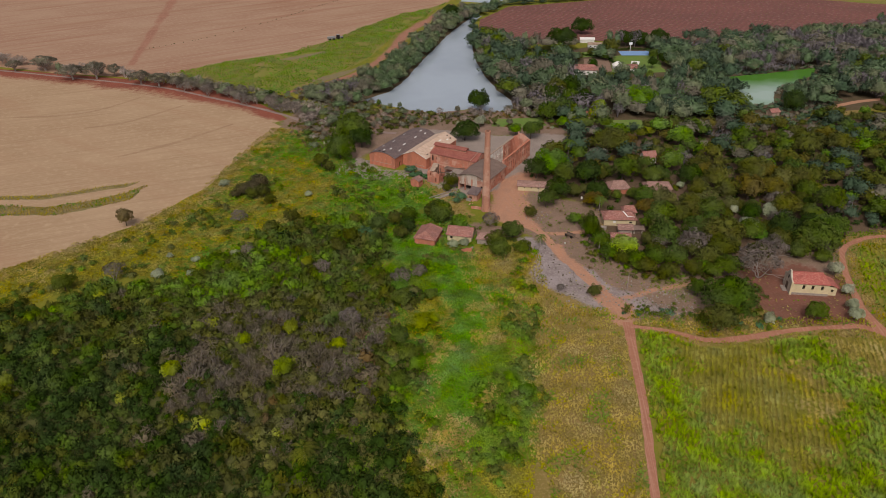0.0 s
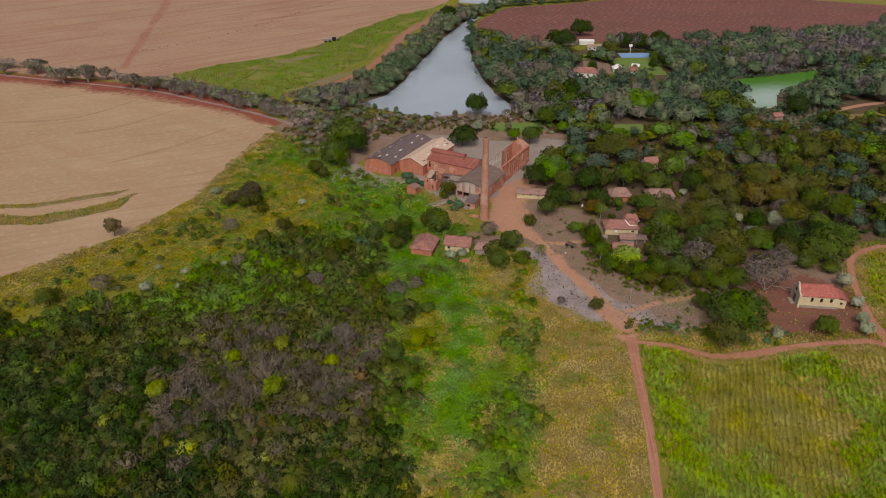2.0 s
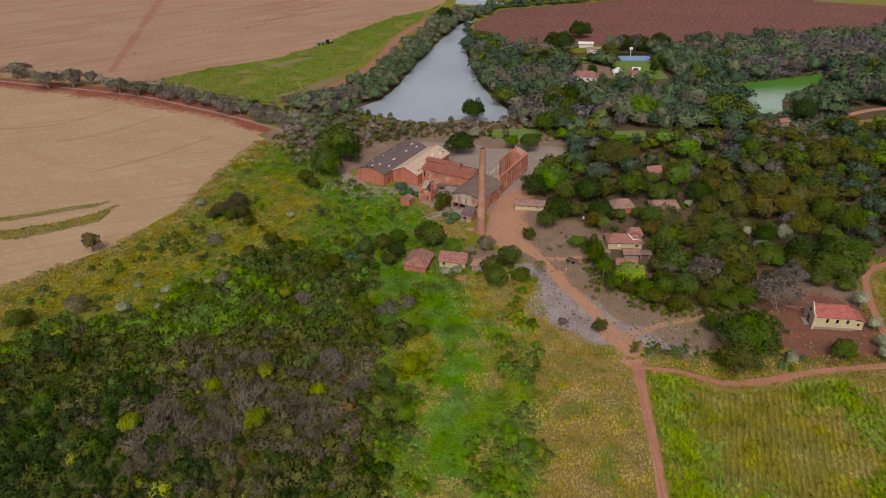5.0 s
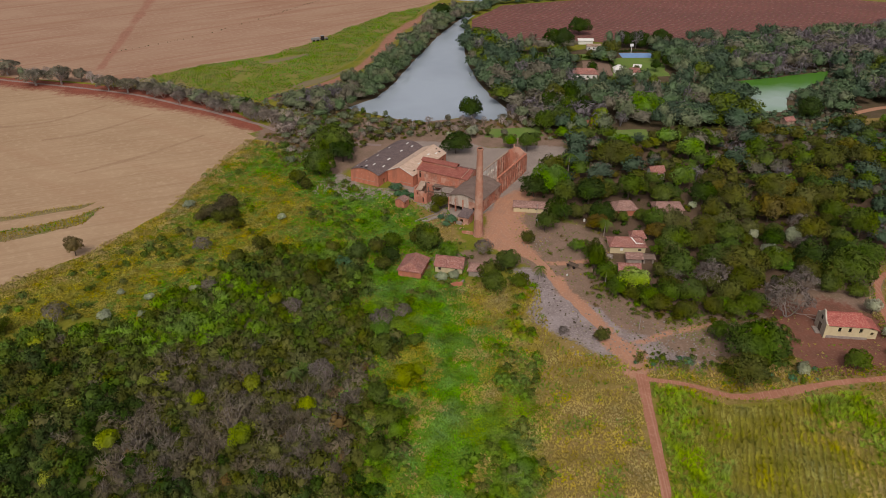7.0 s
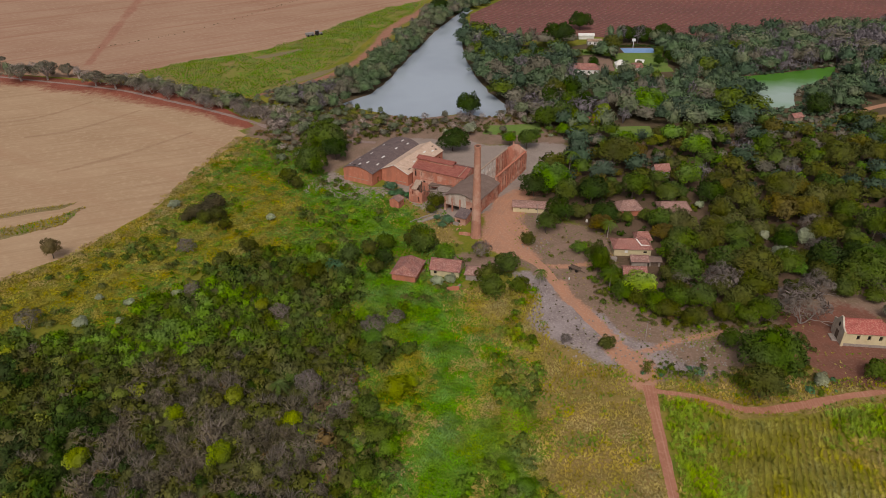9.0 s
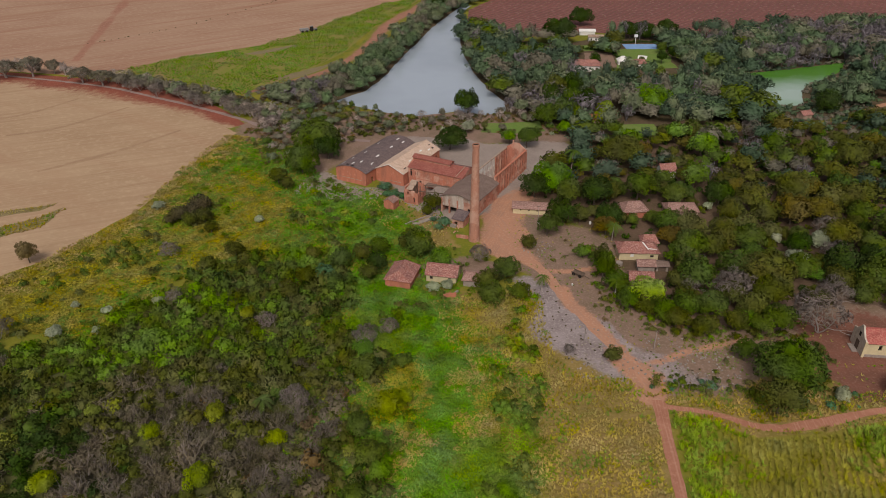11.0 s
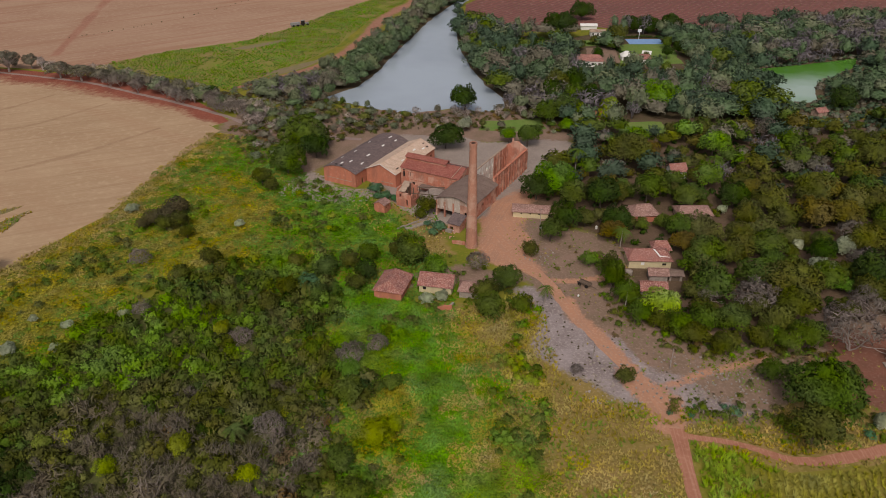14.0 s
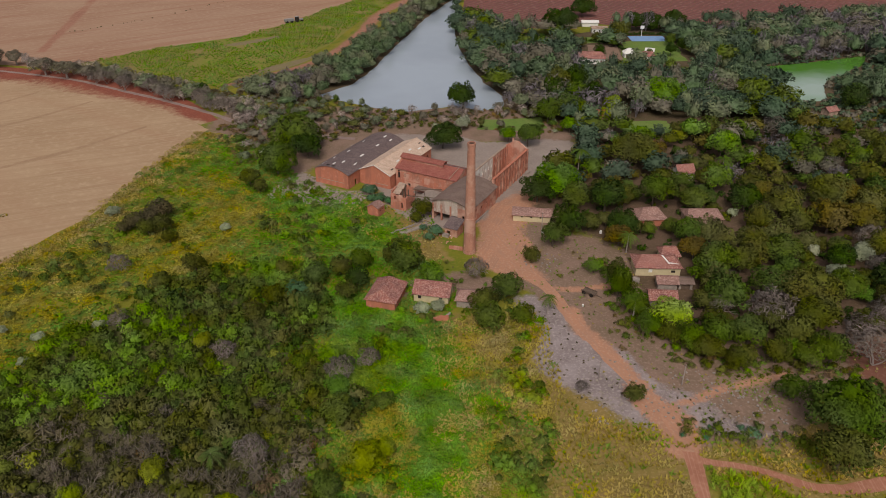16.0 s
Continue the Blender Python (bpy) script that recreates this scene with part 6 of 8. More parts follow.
TREES["bright"] = [(-15, 70, 2.4), (-22, 108, 2.6), (-24, 118, 2.8), (14, 60, 2.2), (10, 66, 1.9), (36, 202, 7.1), (95, 288, 8.7), (100, 231, 6.6), (89, 205, 5.5), (40, 155, 2.6), (-3, 151, 3.4), (25, 248, 3.5), (123, 306, 5.0), (76, 120, 2.8), (50, 258, 3.6)]
TREES["lime"] = [(53.4, 130, 4.8)]
TREES["yellow"] = [(-14.3, 88.7, 3.8), (-11, 92, 2.2), (68, 272, 4.4), (90, 248, 3.6), (-49.8, 68, 3.0), (-37, 79, 2.2), (-52, 86, 2.6), (-64, 80.5, 2.3), (-79.5, 66, 2.7), (-54, 123, 2.2), (-122, 63, 2.2), (-79, 87, 1.8)]
TREES["teal"] = [(-24, 203, 2.7), (-20, 198, 2.2), (-23, 198, 1.9), (-17, 196, 1.8), (-2, 176, 2.4), (-4, 173, 1.7), (-6, 179, 1.4), (-37, 144, 3.4)]
TREES["moss"] = [(-86, 176, 3.0), (-72, 147, 3.0), (-82, 178, 3.2), (-78, 171, 2.4), (-64, 209, 3.6), (-60, 205, 2.8), (-66, 156, 3.2), (56, 176, 2.6), (86, 206, 4.0), (71.6, 88, 5.2), (97, 127, 4.0), (116, 135, 4.2), (108, 136, 4.4), (39, 106, 2.4), (46, 146, 3.0), (52, 126, 3.2), (58, 119, 3.4), (63, 116, 3.0), (73, 118, 3.6), (76, 130, 4.2), (85, 128, 5.4), (63, 129, 3.7), (79, 155, 4.6), (-6, 187, 3.6), (-8, 183, 2.1), (-13, 166, 2.6), (10, 138, 3.7), (-27, 154, 3.1), (-42, 141, 3.0), (-24, 143, 2.9), (-45, 134, 2.9)]
TREES["olive"] = [(67, 226, 7.8), (80, 124, 4.6), (66, 118, 2.8), (64, 138, 3.4), (-42, 155, 2.5), (-14, 160, 2.8), (88, 138, 7.7), (120, 161, 5.5), (102, 185, 6.3), (104, 177, 5.1), (43, 178, 3.3), (84, 160, 4.7), (154, 222, 6.8), (170, 223, 6.3), (121, 194, 7.2), (24, 161, 2.7)]
TREES["rust"] = [(112, 176, 6.2), (121, 176, 5.6), (101, 196, 4.3), (166, 230, 6.4), (76, 233, 4.0), (126, 194, 4.9)]
TREES["umber"] = [(-86.7, 187, 4.2), (-91.4, 180.5, 3.6), (-88.5, 183.5, 3.4), (-94, 178, 2.4)]
TREES["grey"] = [(104, 129, 4.6), (122, 133, 3.4), (94, 117, 7.3), (-86, 156, 3.2), (-22, 112, 3.4), (-16, 117, 2.6), (77, 132, 5.6), (67, 136, 3.4), (-48, 120, 2.7), (-76, 131, 2.5), (-116, 115, 3.4), (-35, 90, 3.4), (73, 150, 2.7),
             (127, 252, 5.0), (28.9, 109.2, 1.5), (8.5, 153.3, 3.4)]
TREES["silver"] = [(114, 161, 3.2), (102, 151, 2.5), (104, 150, 2.3), (119, 118.5, 2.5), (117.5, 107, 2.1), (115, 98.5, 2.1), (113, 93, 2.3), (-64, 178, 1.8), (-102, 116, 2.3), (-92, 118, 1.5), (-93, 126, 1.6), (-81, 131, 1.6),
               (-103, 129, 1.3), (102, 163, 1.9), (87.7, 92.5, 1.9), (8, 261, 3.0), (88, 186, 1.7), (-5, 137.4, 2.0), (-1.2, 137.9, 2.0), (-101.6, 189, 2.2)]
for kind, rows in TREES.items():
    for x, y, r in rows:
        tree(kind, x, y, r, r * (1.35 if kind == "silver" and x < 0 else 1.9 if kind == "silver" else 1.8 if kind == "yellow" and x < -30 else 1.3 if kind == "yellow" else 1.45 if kind == "umber" else 1.15 if kind in ("brown", "teal") else 1.7 if r < 7 else 1.5))

# broad umbrella trees along the gravel road, then smaller bare ones
for x, y, r, h in ((-292, 369, 5.5, 7.5), (-273, 371, 9.5, 9.5), (-244, 349, 9.0, 9.5), (-230, 351, 7.8, 11.0), (-221, 357, 4.6, 8.0), (-197, 339, 7.0, 8.5), (-184, 334, 7.4, 8.5), (-172, 331, 5.5, 7.0)):
    tree("umbrella", x, y, r, h)
rr = random.Random(4)
for i in range(17):
    p = Vector((-164, 326)).lerp(Vector((-66, 264)), i / 16)
    tree("grey", p.x + rr.uniform(-3, 3), p.y + rr.uniform(-2, 8), rr.uniform(3.0, 5.0), rr.uniform(4.5, 7))
# tall trees that stand out of the woods
for kind, x, y, r, h in (("green", 56, 287, 5.6, 12.5), ("dark", 48, 291, 5.0, 13.5), ("dark", 64, 284, 4.6, 12), ("moss", 51, 300, 5.4, 14), ("dark", 60, 302, 5.4, 14), ("umber", 67, 293, 3.4, 12), ("dark", 53, 372, 1.8, 13),
                         ("dark", 50, 374, 1.5, 11), ("lime", 71, 280, 4.4, 8), ("umbrella", 126, 302, 8.5, 10), ("dark", 0, 242, 6.8, 9.0), ("dark", 8.5, 284, 6.6, 12.0), ("green", 43.6, 142.5, 2.9, 10), ("moss", 44.6, 148.5, 2.5, 8.5), ("olive", 101, 402, 6.0, 12), ("green", 96, 391, 3.2, 6), ("moss", 88, 403, 3.0, 6), ("green", 70, 405, 3.4, 6), ("dark", 122, 371, 3.2, 7), ("moss", 110, 369, 2.6, 5), ("dark", 84, 371, 3.2, 7), ("olive", 78, 392, 3.0, 6), ("dark", 131, 380, 3.6, 8), ("green", 128, 394, 3.4, 7), ("dark", 66, 364, 3.4, 8), ("dark", 74, 424, 7.0, 14)):
    tree(kind, x, y, r, h)
tree("brown", -128, 152.6, 3.1, 7.6, variant=1)


def palm_shape(rng, n, length, droop):
    s = Shape()
    for i in range(n):
        a = i * 2.39996 + rng.uniform(-0.2, 0.2)
        up = rng.uniform(-0.1, 1.0)
        pts = []
        for k in range(7):
            f = k / 6
            d = length * f
            pts.append((math.cos(a) * d * (1 - 0.25 * up), math.sin(a) * d * (1 - 0.25 * up), length * (up * f * 0.75 - droop * f * f)))
        pts = np.array(pts)
        side = np.array([-math.sin(a), math.cos(a), 0])
        for k in range(6):
            p, q = pts[k], pts[k + 1]
            w = length * 0.17 * math.sin(math.pi * (0.12 + 0.8 * (k + 0.5) / 6))
            for sg in (-1, 1):
                for j in (0.15, 0.6):
                    b = p + (q - p) * j
                    tip = b + (q - p) * 0.9 + side * sg * w - np.array([0, 0, w * 0.45])
                    v = np.array([b, b + (q - p) * 0.38, tip + (q - p) * 0.16, tip])
                    s.add(v, [[0, 1, 2, 3]] if sg > 0 else [[3, 2, 1, 0]])
    return s


def palm(x, y, r, h, mat, label):
    rng = np.random.default_rng(int(abs(x * 13 + y)))
    ob = empty("palm_tree", at(x, y), label, "palm", "palms")
    t = Shape()
    tube(t, [(0, 0, 0), (0.1, 0.05, h * 0.5), (0.15, 0.0, h)], [0.2, 0.15, 0.13], 8)
    o = new("trunk", t.mesh("trunk", BARKGREY))
    o.parent = ob
    s = palm_shape(rng, 17, r, 0.75)
    v, q, tr = s.arrays()
    o = new("palm_crown", quick_mesh("palm_crown", v + [0.15, 0, h], q, tr, mat))
    o.parent = ob


for x, y, r, h in ((25.3, 136.6, 2.4, 5.0), (-42, 88, 2.8, 4.2), (51, 165, 3.4, 6.0), (46, 216, 4.0, 10.0), (45.2, 133.4, 2.7, 5.4), (47.4, 131.6, 2.4, 4.8), (-62, 249, 2.2, 5), (155, 230, 3.6, 7), (95, 216, 3.4, 7)):
    palm(x, y, r, h, PALETTE["green"], "feathery green palm on a thin pale trunk")
for x, y, r in ((131, 163, 3.0), (134, 161, 2.6), (157, 225, 4.2), (169, 217, 4.4), (128, 158, 2.6), (172, 160, 3.0), (175, 158, 2.6)):
    palm(x, y, r, 1.6, PALETTE["lime"], "clump of pale green banana plants")
palm(-39, 38, 4.2, 4.0, PALETTE["olive"], "large fan palm with dry hanging fronds")


# ---- woods and thickets that nobody could count ----
def hexes(poly, step, seed, jitter=0.42, rag=0.0):
    rng = np.random.default_rng(seed)
    xs, ys = [p[0] + s * rag for p in poly for s in (-1, 1)], [p[1] + s * rag for p in poly for s in (-1, 1)]
    gx, gy = np.meshgrid(np.arange(min(xs), max(xs), step), np.arange(min(ys), max(ys), step * 0.87))
    gx = gx + (np.arange(gx.shape[0]) % 2)[:, None] * step * 0.5
    x = gx.ravel() + rng.uniform(-jitter, jitter, gx.size) * step
    y = gy.ravel() + rng.uniform(-jitter, jitter, gx.size) * step
    if rag:
        n = np.array([noise.noise_vector(Vector((a * 0.06, b * 0.06, seed + 0.3)))[:] for a, b in zip(x, y)])
        ok = inside(poly, x + n[:, 0] * rag, y + n[:, 1] * rag)
    else:
        ok = inside(poly, x, y)
    ok &= (y > 19) & (x > -112 - (y - 19) * 0.6) & (x < 98 + (y - 19) * 0.6)
    return x[ok], y[ok], rng


def field_noise(x, y, size, seed):
    return np.array([noise.noise(Vector((a / size, b / size, seed))) for a, b in zip(x, y)])


# open spots (x, y, radius): houses, yards and lawns that the trees leave free
YARDS = [(20, 268, 5), (28, 268, 6), (36, 269, 5), (188, 281, 4), (195, 286, 5), (203, 292, 5), (211, 297, 5), (220, 301, 5), (192, 277, 5), (200, 280, 6), (208, 285, 6), (217, 290, 6), (226, 296, 6), (76, 338, 7), (70, 346, 6), (84, 345, 7), (106, 348, 7), (117, 344, 8), (124, 360, 6), (56, 156, 8.5), (64, 155, 5)]
COURTS = [(57, 147, 6.5), (53, 140, 5.5), (26, 187, 6), (33, 187, 5), (62, 184, 6), (63, 178, 5), (78, 182, 6.0), (75, 177, 4.5), (81, 177, 4.5), (82, 212, 2.0), (64, 272, 6), (76, 359, 10), (76, 349, 6), (90, 380, 12), (107, 364, 7), (100, 370, 6), (105, 375, 14), (118, 372, 12), (112, 356, 10), (98, 356, 9), (126, 384, 10)]
LAWNS = [(120, 352, 6), (60, 396, 9), (80, 398, 9), (46, 402, 7), (76, 342, 6), (113, 395, 12), (124, 397, 12), (118, 408, 14), (112, 382, 10), (80, 264, 9), (88, 264, 7), (160, 280, 6), (106, 111, 11), (113, 110, 8), (98, 104, 7), (93, 100, 6), (79, 436, 7), (92, 440, 9), (94, 424, 8), (60, 409, 10), (75, 408, 10)]
GAPS = [(90, 408, 9), (158, 288, 9), (168, 290, 9), (163, 278, 8), (152, 276, 9), (172, 274, 8), (160, 266, 6), (182, 284, 6), (192, 318, 7), (206, 330, 8), (172, 300, 8), (150, 300, 5), (180, 318, 6), (185, 326, 6), (202, 338, 8), (214, 345, 9), (25.3, 136.6, 3), (43.6, 142.5, 2.5), (40, 165, 8), (38, 150, 7), (30, 158, 7)]
OPEN = YARDS + COURTS + LAWNS + GAPS


def free(x, y, pad=0.0):
    ok = np.ones(len(x), bool)
    for a, b, r in OPEN:
        ok &= (x - a) ** 2 + (y - b) ** 2 > (r + pad) ** 2
    for poly in (YARD_EDGE, ASH_EDGE, BROWN_EDGE, POND_EDGE, LAKE_EDGE, CROP_EAST):
        ok &= ~inside(poly, x, y)
    ok &= ~((np.abs(x - (108 + (y - 86) * 0.0)) < 14) & (y > 88) & (y < 92))
    return ok


def scatter(name, mat, protos, x, y, size, tall, rng, label, category):
    """Many plants in one mesh."""
    if not len(x):
        return
    s = Shape()
    pick = rng.integers(0, len(protos), len(x))
    for k, proto in enumerate(protos):
        v, q, t = proto[:3]
        e = proto[3] if len(proto) > 3 else np.zeros(v.shape)
        i = np.where(pick == k)[0]
        if not len(i):
            continue
        a = rng.uniform(0, 2 * np.pi, len(i))
        c, sn = np.cos(a)[:, None], np.sin(a)[:, None]
        w = np.stack([(v[:, 0] * c - v[:, 1] * sn) * size[i][:, None] + x[i][:, None], (v[:, 0] * sn + v[:, 1] * c) * size[i][:, None] + y[i][:, None],
                      v[:, 2] * tall[i][:, None]], 2).reshape(-1, 3)
        off = (np.arange(len(i)) * len(v))[:, None, None]
        out = np.stack([e[:, 0] * c - e[:, 1] * sn, e[:, 0] * sn + e[:, 1] * c, np.repeat(e[None, :, 2], len(i), 0)], 2).reshape(-1, 3)
        s.add(w, (q[None] + off).reshape(-1, 4) if len(q) else None, (t[None] + off).reshape(-1, 3) if len(t) else None, out)
    ob = new(name, s.mesh(name, mat))
    return tagged(ob, label, category, kind="stuff")


def shrub_protos(seed, n, leaves_each, leaf, lobes=4, core=0.66, slim=0.5, up=0.45, rough=0.24):
    """Bushes one metre in half width and one high: loose, ragged heaps of leaves."""
    out = []
    for k in range(n):
        rng = np.random.default_rng(seed + k)
        l = [(0, 0, 0.42, 0.52, 0.95)]
        for j in range(lobes):
            a, d = j * 2.4 + k + rng.uniform(-0.5, 0.5), rng.uniform(0.35, 0.7)
            l.append((d * math.cos(a), d * math.sin(a), rng.uniform(0.2, 0.78) * (1.1 - 0.5 * d), rng.uniform(0.2, 0.38), rng.uniform(0.8, 1.25)))
        out.append(crown(rng, np.array(l), leaves_each, leaf, core=core, slim=slim, low=-0.3, loose=0.85, up=up, rough=rough, heart=0.4).proto())
    return out


def twig_protos(seed, n):
    """Leafless bushes one metre in half width and one high."""
    out = []
    for k in range(n):
        rng = np.random.default_rng(seed + k)
        s = Shape()
        for i in range(26):
            a, u = rng.uniform(0, 6.28), rng.uniform(0.15, 1.0)
            p = np.array([rng.uniform(-.25, .25), rng.uniform(-.25, .25), 0.0])
            e = np.array([math.cos(a) * u, math.sin(a) * u, rng.uniform(0.7, 1.1) * (1.15 - 0.5 * u)])
            w = unit(np.cross(e - p, rng.normal(size=3))) * 0.03
            s.add([p - w, p + w, e + w * 0.3, e - w * 0.3], [[0, 1, 2, 3]])
            for _ in range(2):
                b = p + (e - p) * rng.uniform(0.4, 0.95)
                f = b + rng.normal(size=3) * 0.2 + [0, 0, 0.16]
                s.add([b - w * 0.5, b + w * 0.5, f], None, [[0, 1, 2]])
        out.append(s.proto())
    return out


def tree_protos(seed, n, leaves_each, leaf):
    out = []
    for k in range(n):
        rng = np.random.default_rng(seed + k)
        l = lobes_round(rng, 1.0, 1.9, 18, (0.7, 0.85, 0.95)[k % 3])
        v, q, t, e = crown(rng, l, leaves_each, leaf).proto()
        v[:, 2] /= 1.9
        out.append((v, q, t, e))
    return out


THICKET = [(-150, 90), (-142, 96), (-130, 106), (-116, 113), (-93, 117), (-82, 136), (-74, 150), (-57, 153), (-38, 158), (-27, 152), (-28, 140), (-26, 121), (-19, 107), (-20, 92), (-20, 73), (-22, 60), (-10, 41), (-8, 24), (-8, -25), (-120, -25), (-170, 40)]
GREYS = [(-75, 114), (-34, 110), (-22, 84), (-22, 64), (-27, 48), (-74, 40), (-100, 55), (-82, 83)]
MEADOW = [(-158, 121), (-144, 132), (-131, 147), (-123, 154), (-118, 168), (-108, 188), (-105, 223), (-96, 262), (-74, 253), (-47, 213), (-25, 196), (-15, 183), (-8, 168), (-10, 158), (-27, 153), (-38, 158), (-57, 153), (-74, 150), (-82, 136), (-93, 117), (-116, 113), (-130, 106), (-150, 90)]
MIDDLE = [(-20, 73), (-20, 92), (-19, 107), (-22, 128), (-26, 140), (0, 128), (8, 133), (24, 138), (22, 110), (19, 89), (16, 60), (12, 26), (8, -20), (-8, -20), (-10, 41), (-22, 60)]
WOOD_NEAR = [(33, 213), (47, 232), (53, 253), (80, 261), (139, 269), (229, 291), (300, 291), (230, 150), (150, 150), (140, 150), (129, 138), (112, 136), (95, 128), (88, 114), (74, 119), (71, 127), (48, 128), (45, 134), (44, 153), (34, 160), (25, 196)]
WOOD_FAR = [(53, 253), (48, 264), (29, 283), (22, 300), (16, 330), (11, 352), (8, 388), (6, 454), (26, 450), (46, 427), (73, 418), (114, 443), (136, 440), (189, 437), (248, 455), (294, 466), (345, 503), (460, 560), (420, 380), (300, 291), (229, 291), (139, 269), (80, 261)]
BANK_LEFT = [(-92, 312), (-78, 327), (-59, 352), (-47, 384), (-37, 430), (-30, 474), (-10, 563), (21, 563), (13, 542), (3, 504), (-8, 464), (-15, 428), (-22, 396), (-31, 349), (-40, 322), (-52, 301), (-66, 288)]
FIELD_RIM = [(2, 470), (9, 472), (13, 526), (41, 584), (97, 603), (167, 631), (166, 640), (94, 613), (34, 596), (5, 545)]
BEHIND = [(-84, 262), (-78, 280), (-56, 300), (-40, 292), (-15, 281), (3, 284), (22, 293), (42, 283), (49, 262), (36, 254), (11, 263), (-18, 264), (-38, 256), (-52, 236), (-70, 227)]

# dark litter sheets paint the shade between the far trees
sheet("wood_floor", WOOD_FAR, 0.025, SHADE, "leaf litter below the far woods, darkened for shade", 1.5, 6, 41)
sheet("wood_floor", BANK_LEFT, 0.026, SHADE, "leaf litter along the lake's bank, darkened for shade", 1.5, 4, 42)
BUSH = shrub_protos(11, 6, 150, 0.118, 4)
BUSHBIG = shrub_protos(31, 5, 215, 0.098, 6)
UNDER = shrub_protos(41, 4, 34, 0.25, 2)
DRYBUSH = shrub_protos(91, 5, 230, 0.18, 4, 0.35, 0.08, 0.5, 0.3)
TWIG = twig_protos(51, 4)
BAREFAR = []
for k in range(4):
    rng = np.random.default_rng(310 + k)
    s = crown(rng, lobes_round(rng, 1.0, 1.7, 9, 0.8), 210, 0.17, core=0.3, loose=1.0, slim=0.13)
    for j in range(9):
        a = j * 2.4 + rng.uniform(-0.3, 0.3)
        d = rng.uniform(0.35, 0.8)
        tube(s, [(0, 0, 0), (math.cos(a) * d * 0.35, math.sin(a) * d * 0.35, 0.7), (math.cos(a) * d, math.sin(a) * d, rng.uniform(1.1, 1.55))], [0.05, 0.035, 0.012], 3)
    v, q, t, e = s.proto()
    BAREFAR.append((v / [1, 1, 1.7], q, t, e))
BARE_KINDS = ("mauve", "fargrey", "grey")
TREEFAR = tree_protos(71, 8, 420, 0.1)

taken = np.array([(x, y, r) for rows in TREES.values() for x, y, r in rows])


def apart(x, y, f=0.72, gap=1.2):
    d = np.hypot(x[:, None] - taken[:, 0], y[:, None] - taken[:, 1])
    return (d > taken[:, 2] * f + gap).all(1)


x, y, rng = hexes(THICKET, 2.35, 1, jitter=0.5, rag=13.0)
ok = apart(x, y, 0.75, 0.3)
x, y = x[ok], y[ok]
dry = 0.75 * field_noise(x, y, 24.0, 3.3) + 0.55 * field_noise(x, y, 8.0, 5.9) + 0.22 * rng.normal(size=len(x)) + np.clip(edge_distance(GREYS, x, y) / 26.0, -0.5, 0.34)
wet = 0.7 * field_noise(x, y, 19.0, 8.1) + 0.5 * field_noise(x, y, 7.0, 2.4) + 0.22 * rng.normal(size=len(x))
wet = wet + np.clip((y - 96) / 60.0, 0, 0.35) + np.clip((-52 - x) / 160.0, 0, 0.2)
dry = dry - np.clip((y - 102) / 22.0, 0, 0.5)
wet = wet + np.clip((y - 98) / 40.0, 0, 0.22)
sz = rng.uniform(1.1, 2.1, len(x)) + 2.0 * rng.random(len(x)) ** 4
tl = sz * rng.uniform(0.75, 1.3, len(x)) + 0.5
lot = rng.random(len(x))
cls = np.where(dry > 0.42, "grey", np.where(dry > 0.1, "drab", np.where(wet > 0.74, "bright", np.where(wet > 0.42, "scrub", np.where(wet > 0.28, "green", np.where(wet > 0.0, "moss", np.where(wet > -0.28, "drab", "dark")))))))
cls = np.where((cls == "bright") & (y < 92), "green", cls)
cls = np.where((cls == "grey") & (lot < 0.2), "drab", cls)
cls = np.where((cls == "grey") & (lot > 0.95), "brown", cls)
cls = np.where((cls == "drab") & (lot < 0.22), "moss", cls)
cls = np.where((cls == "drab") & (lot > 0.93), "olive", cls)
cls = np.where((cls != "grey") & (lot > 0.992), "yellow", cls)
# dark bushes crowd this end: darker plants, plus lens falloff put into leaf colour
low_end = (y < 62 - 0.22 * (x + 40)) & (x < -14) & (lot > 0.2)
cls = np.where(low_end & ((cls == "scrub") | (cls == "moss")), "dark", cls)
cls = np.where((y < 74 + 0.5 * (-60 - x)) & (x < -58) & (cls == "drab") & (lot > 0.3), "dark", cls)
for kind in ("green", "scrub", "drab", "moss", "dark", "olive", "yellow", "brown", "bright"):
    i = cls == kind
    scatter("thicket", PALETTE[kind], BUSH + BUSHBIG, x[i], y[i], sz[i], tl[i], rng, "dense low thicket of %s scrub" % {"scrub": "light green", "drab": "drab grey-green", "dark": "dark green", "yellow": "yellowish", "brown": "withered brown", "bright": "bright green"}.get(kind, kind), "thicket")
i = cls == "grey"
scatter("thicket", PALETTE["grey"], DRYBUSH, x[i], y[i], sz[i] * 1.1, tl[i], rng, "grey-brown half-dry scrub", "thicket")
i &= rng.random(len(x)) < 0.5
scatter("thicket", PALETTE["lilac"], TWIG, x[i], y[i], sz[i] * 1.15, tl[i] * 1.15, rng, "grey leafless dry-season scrub", "thicket")

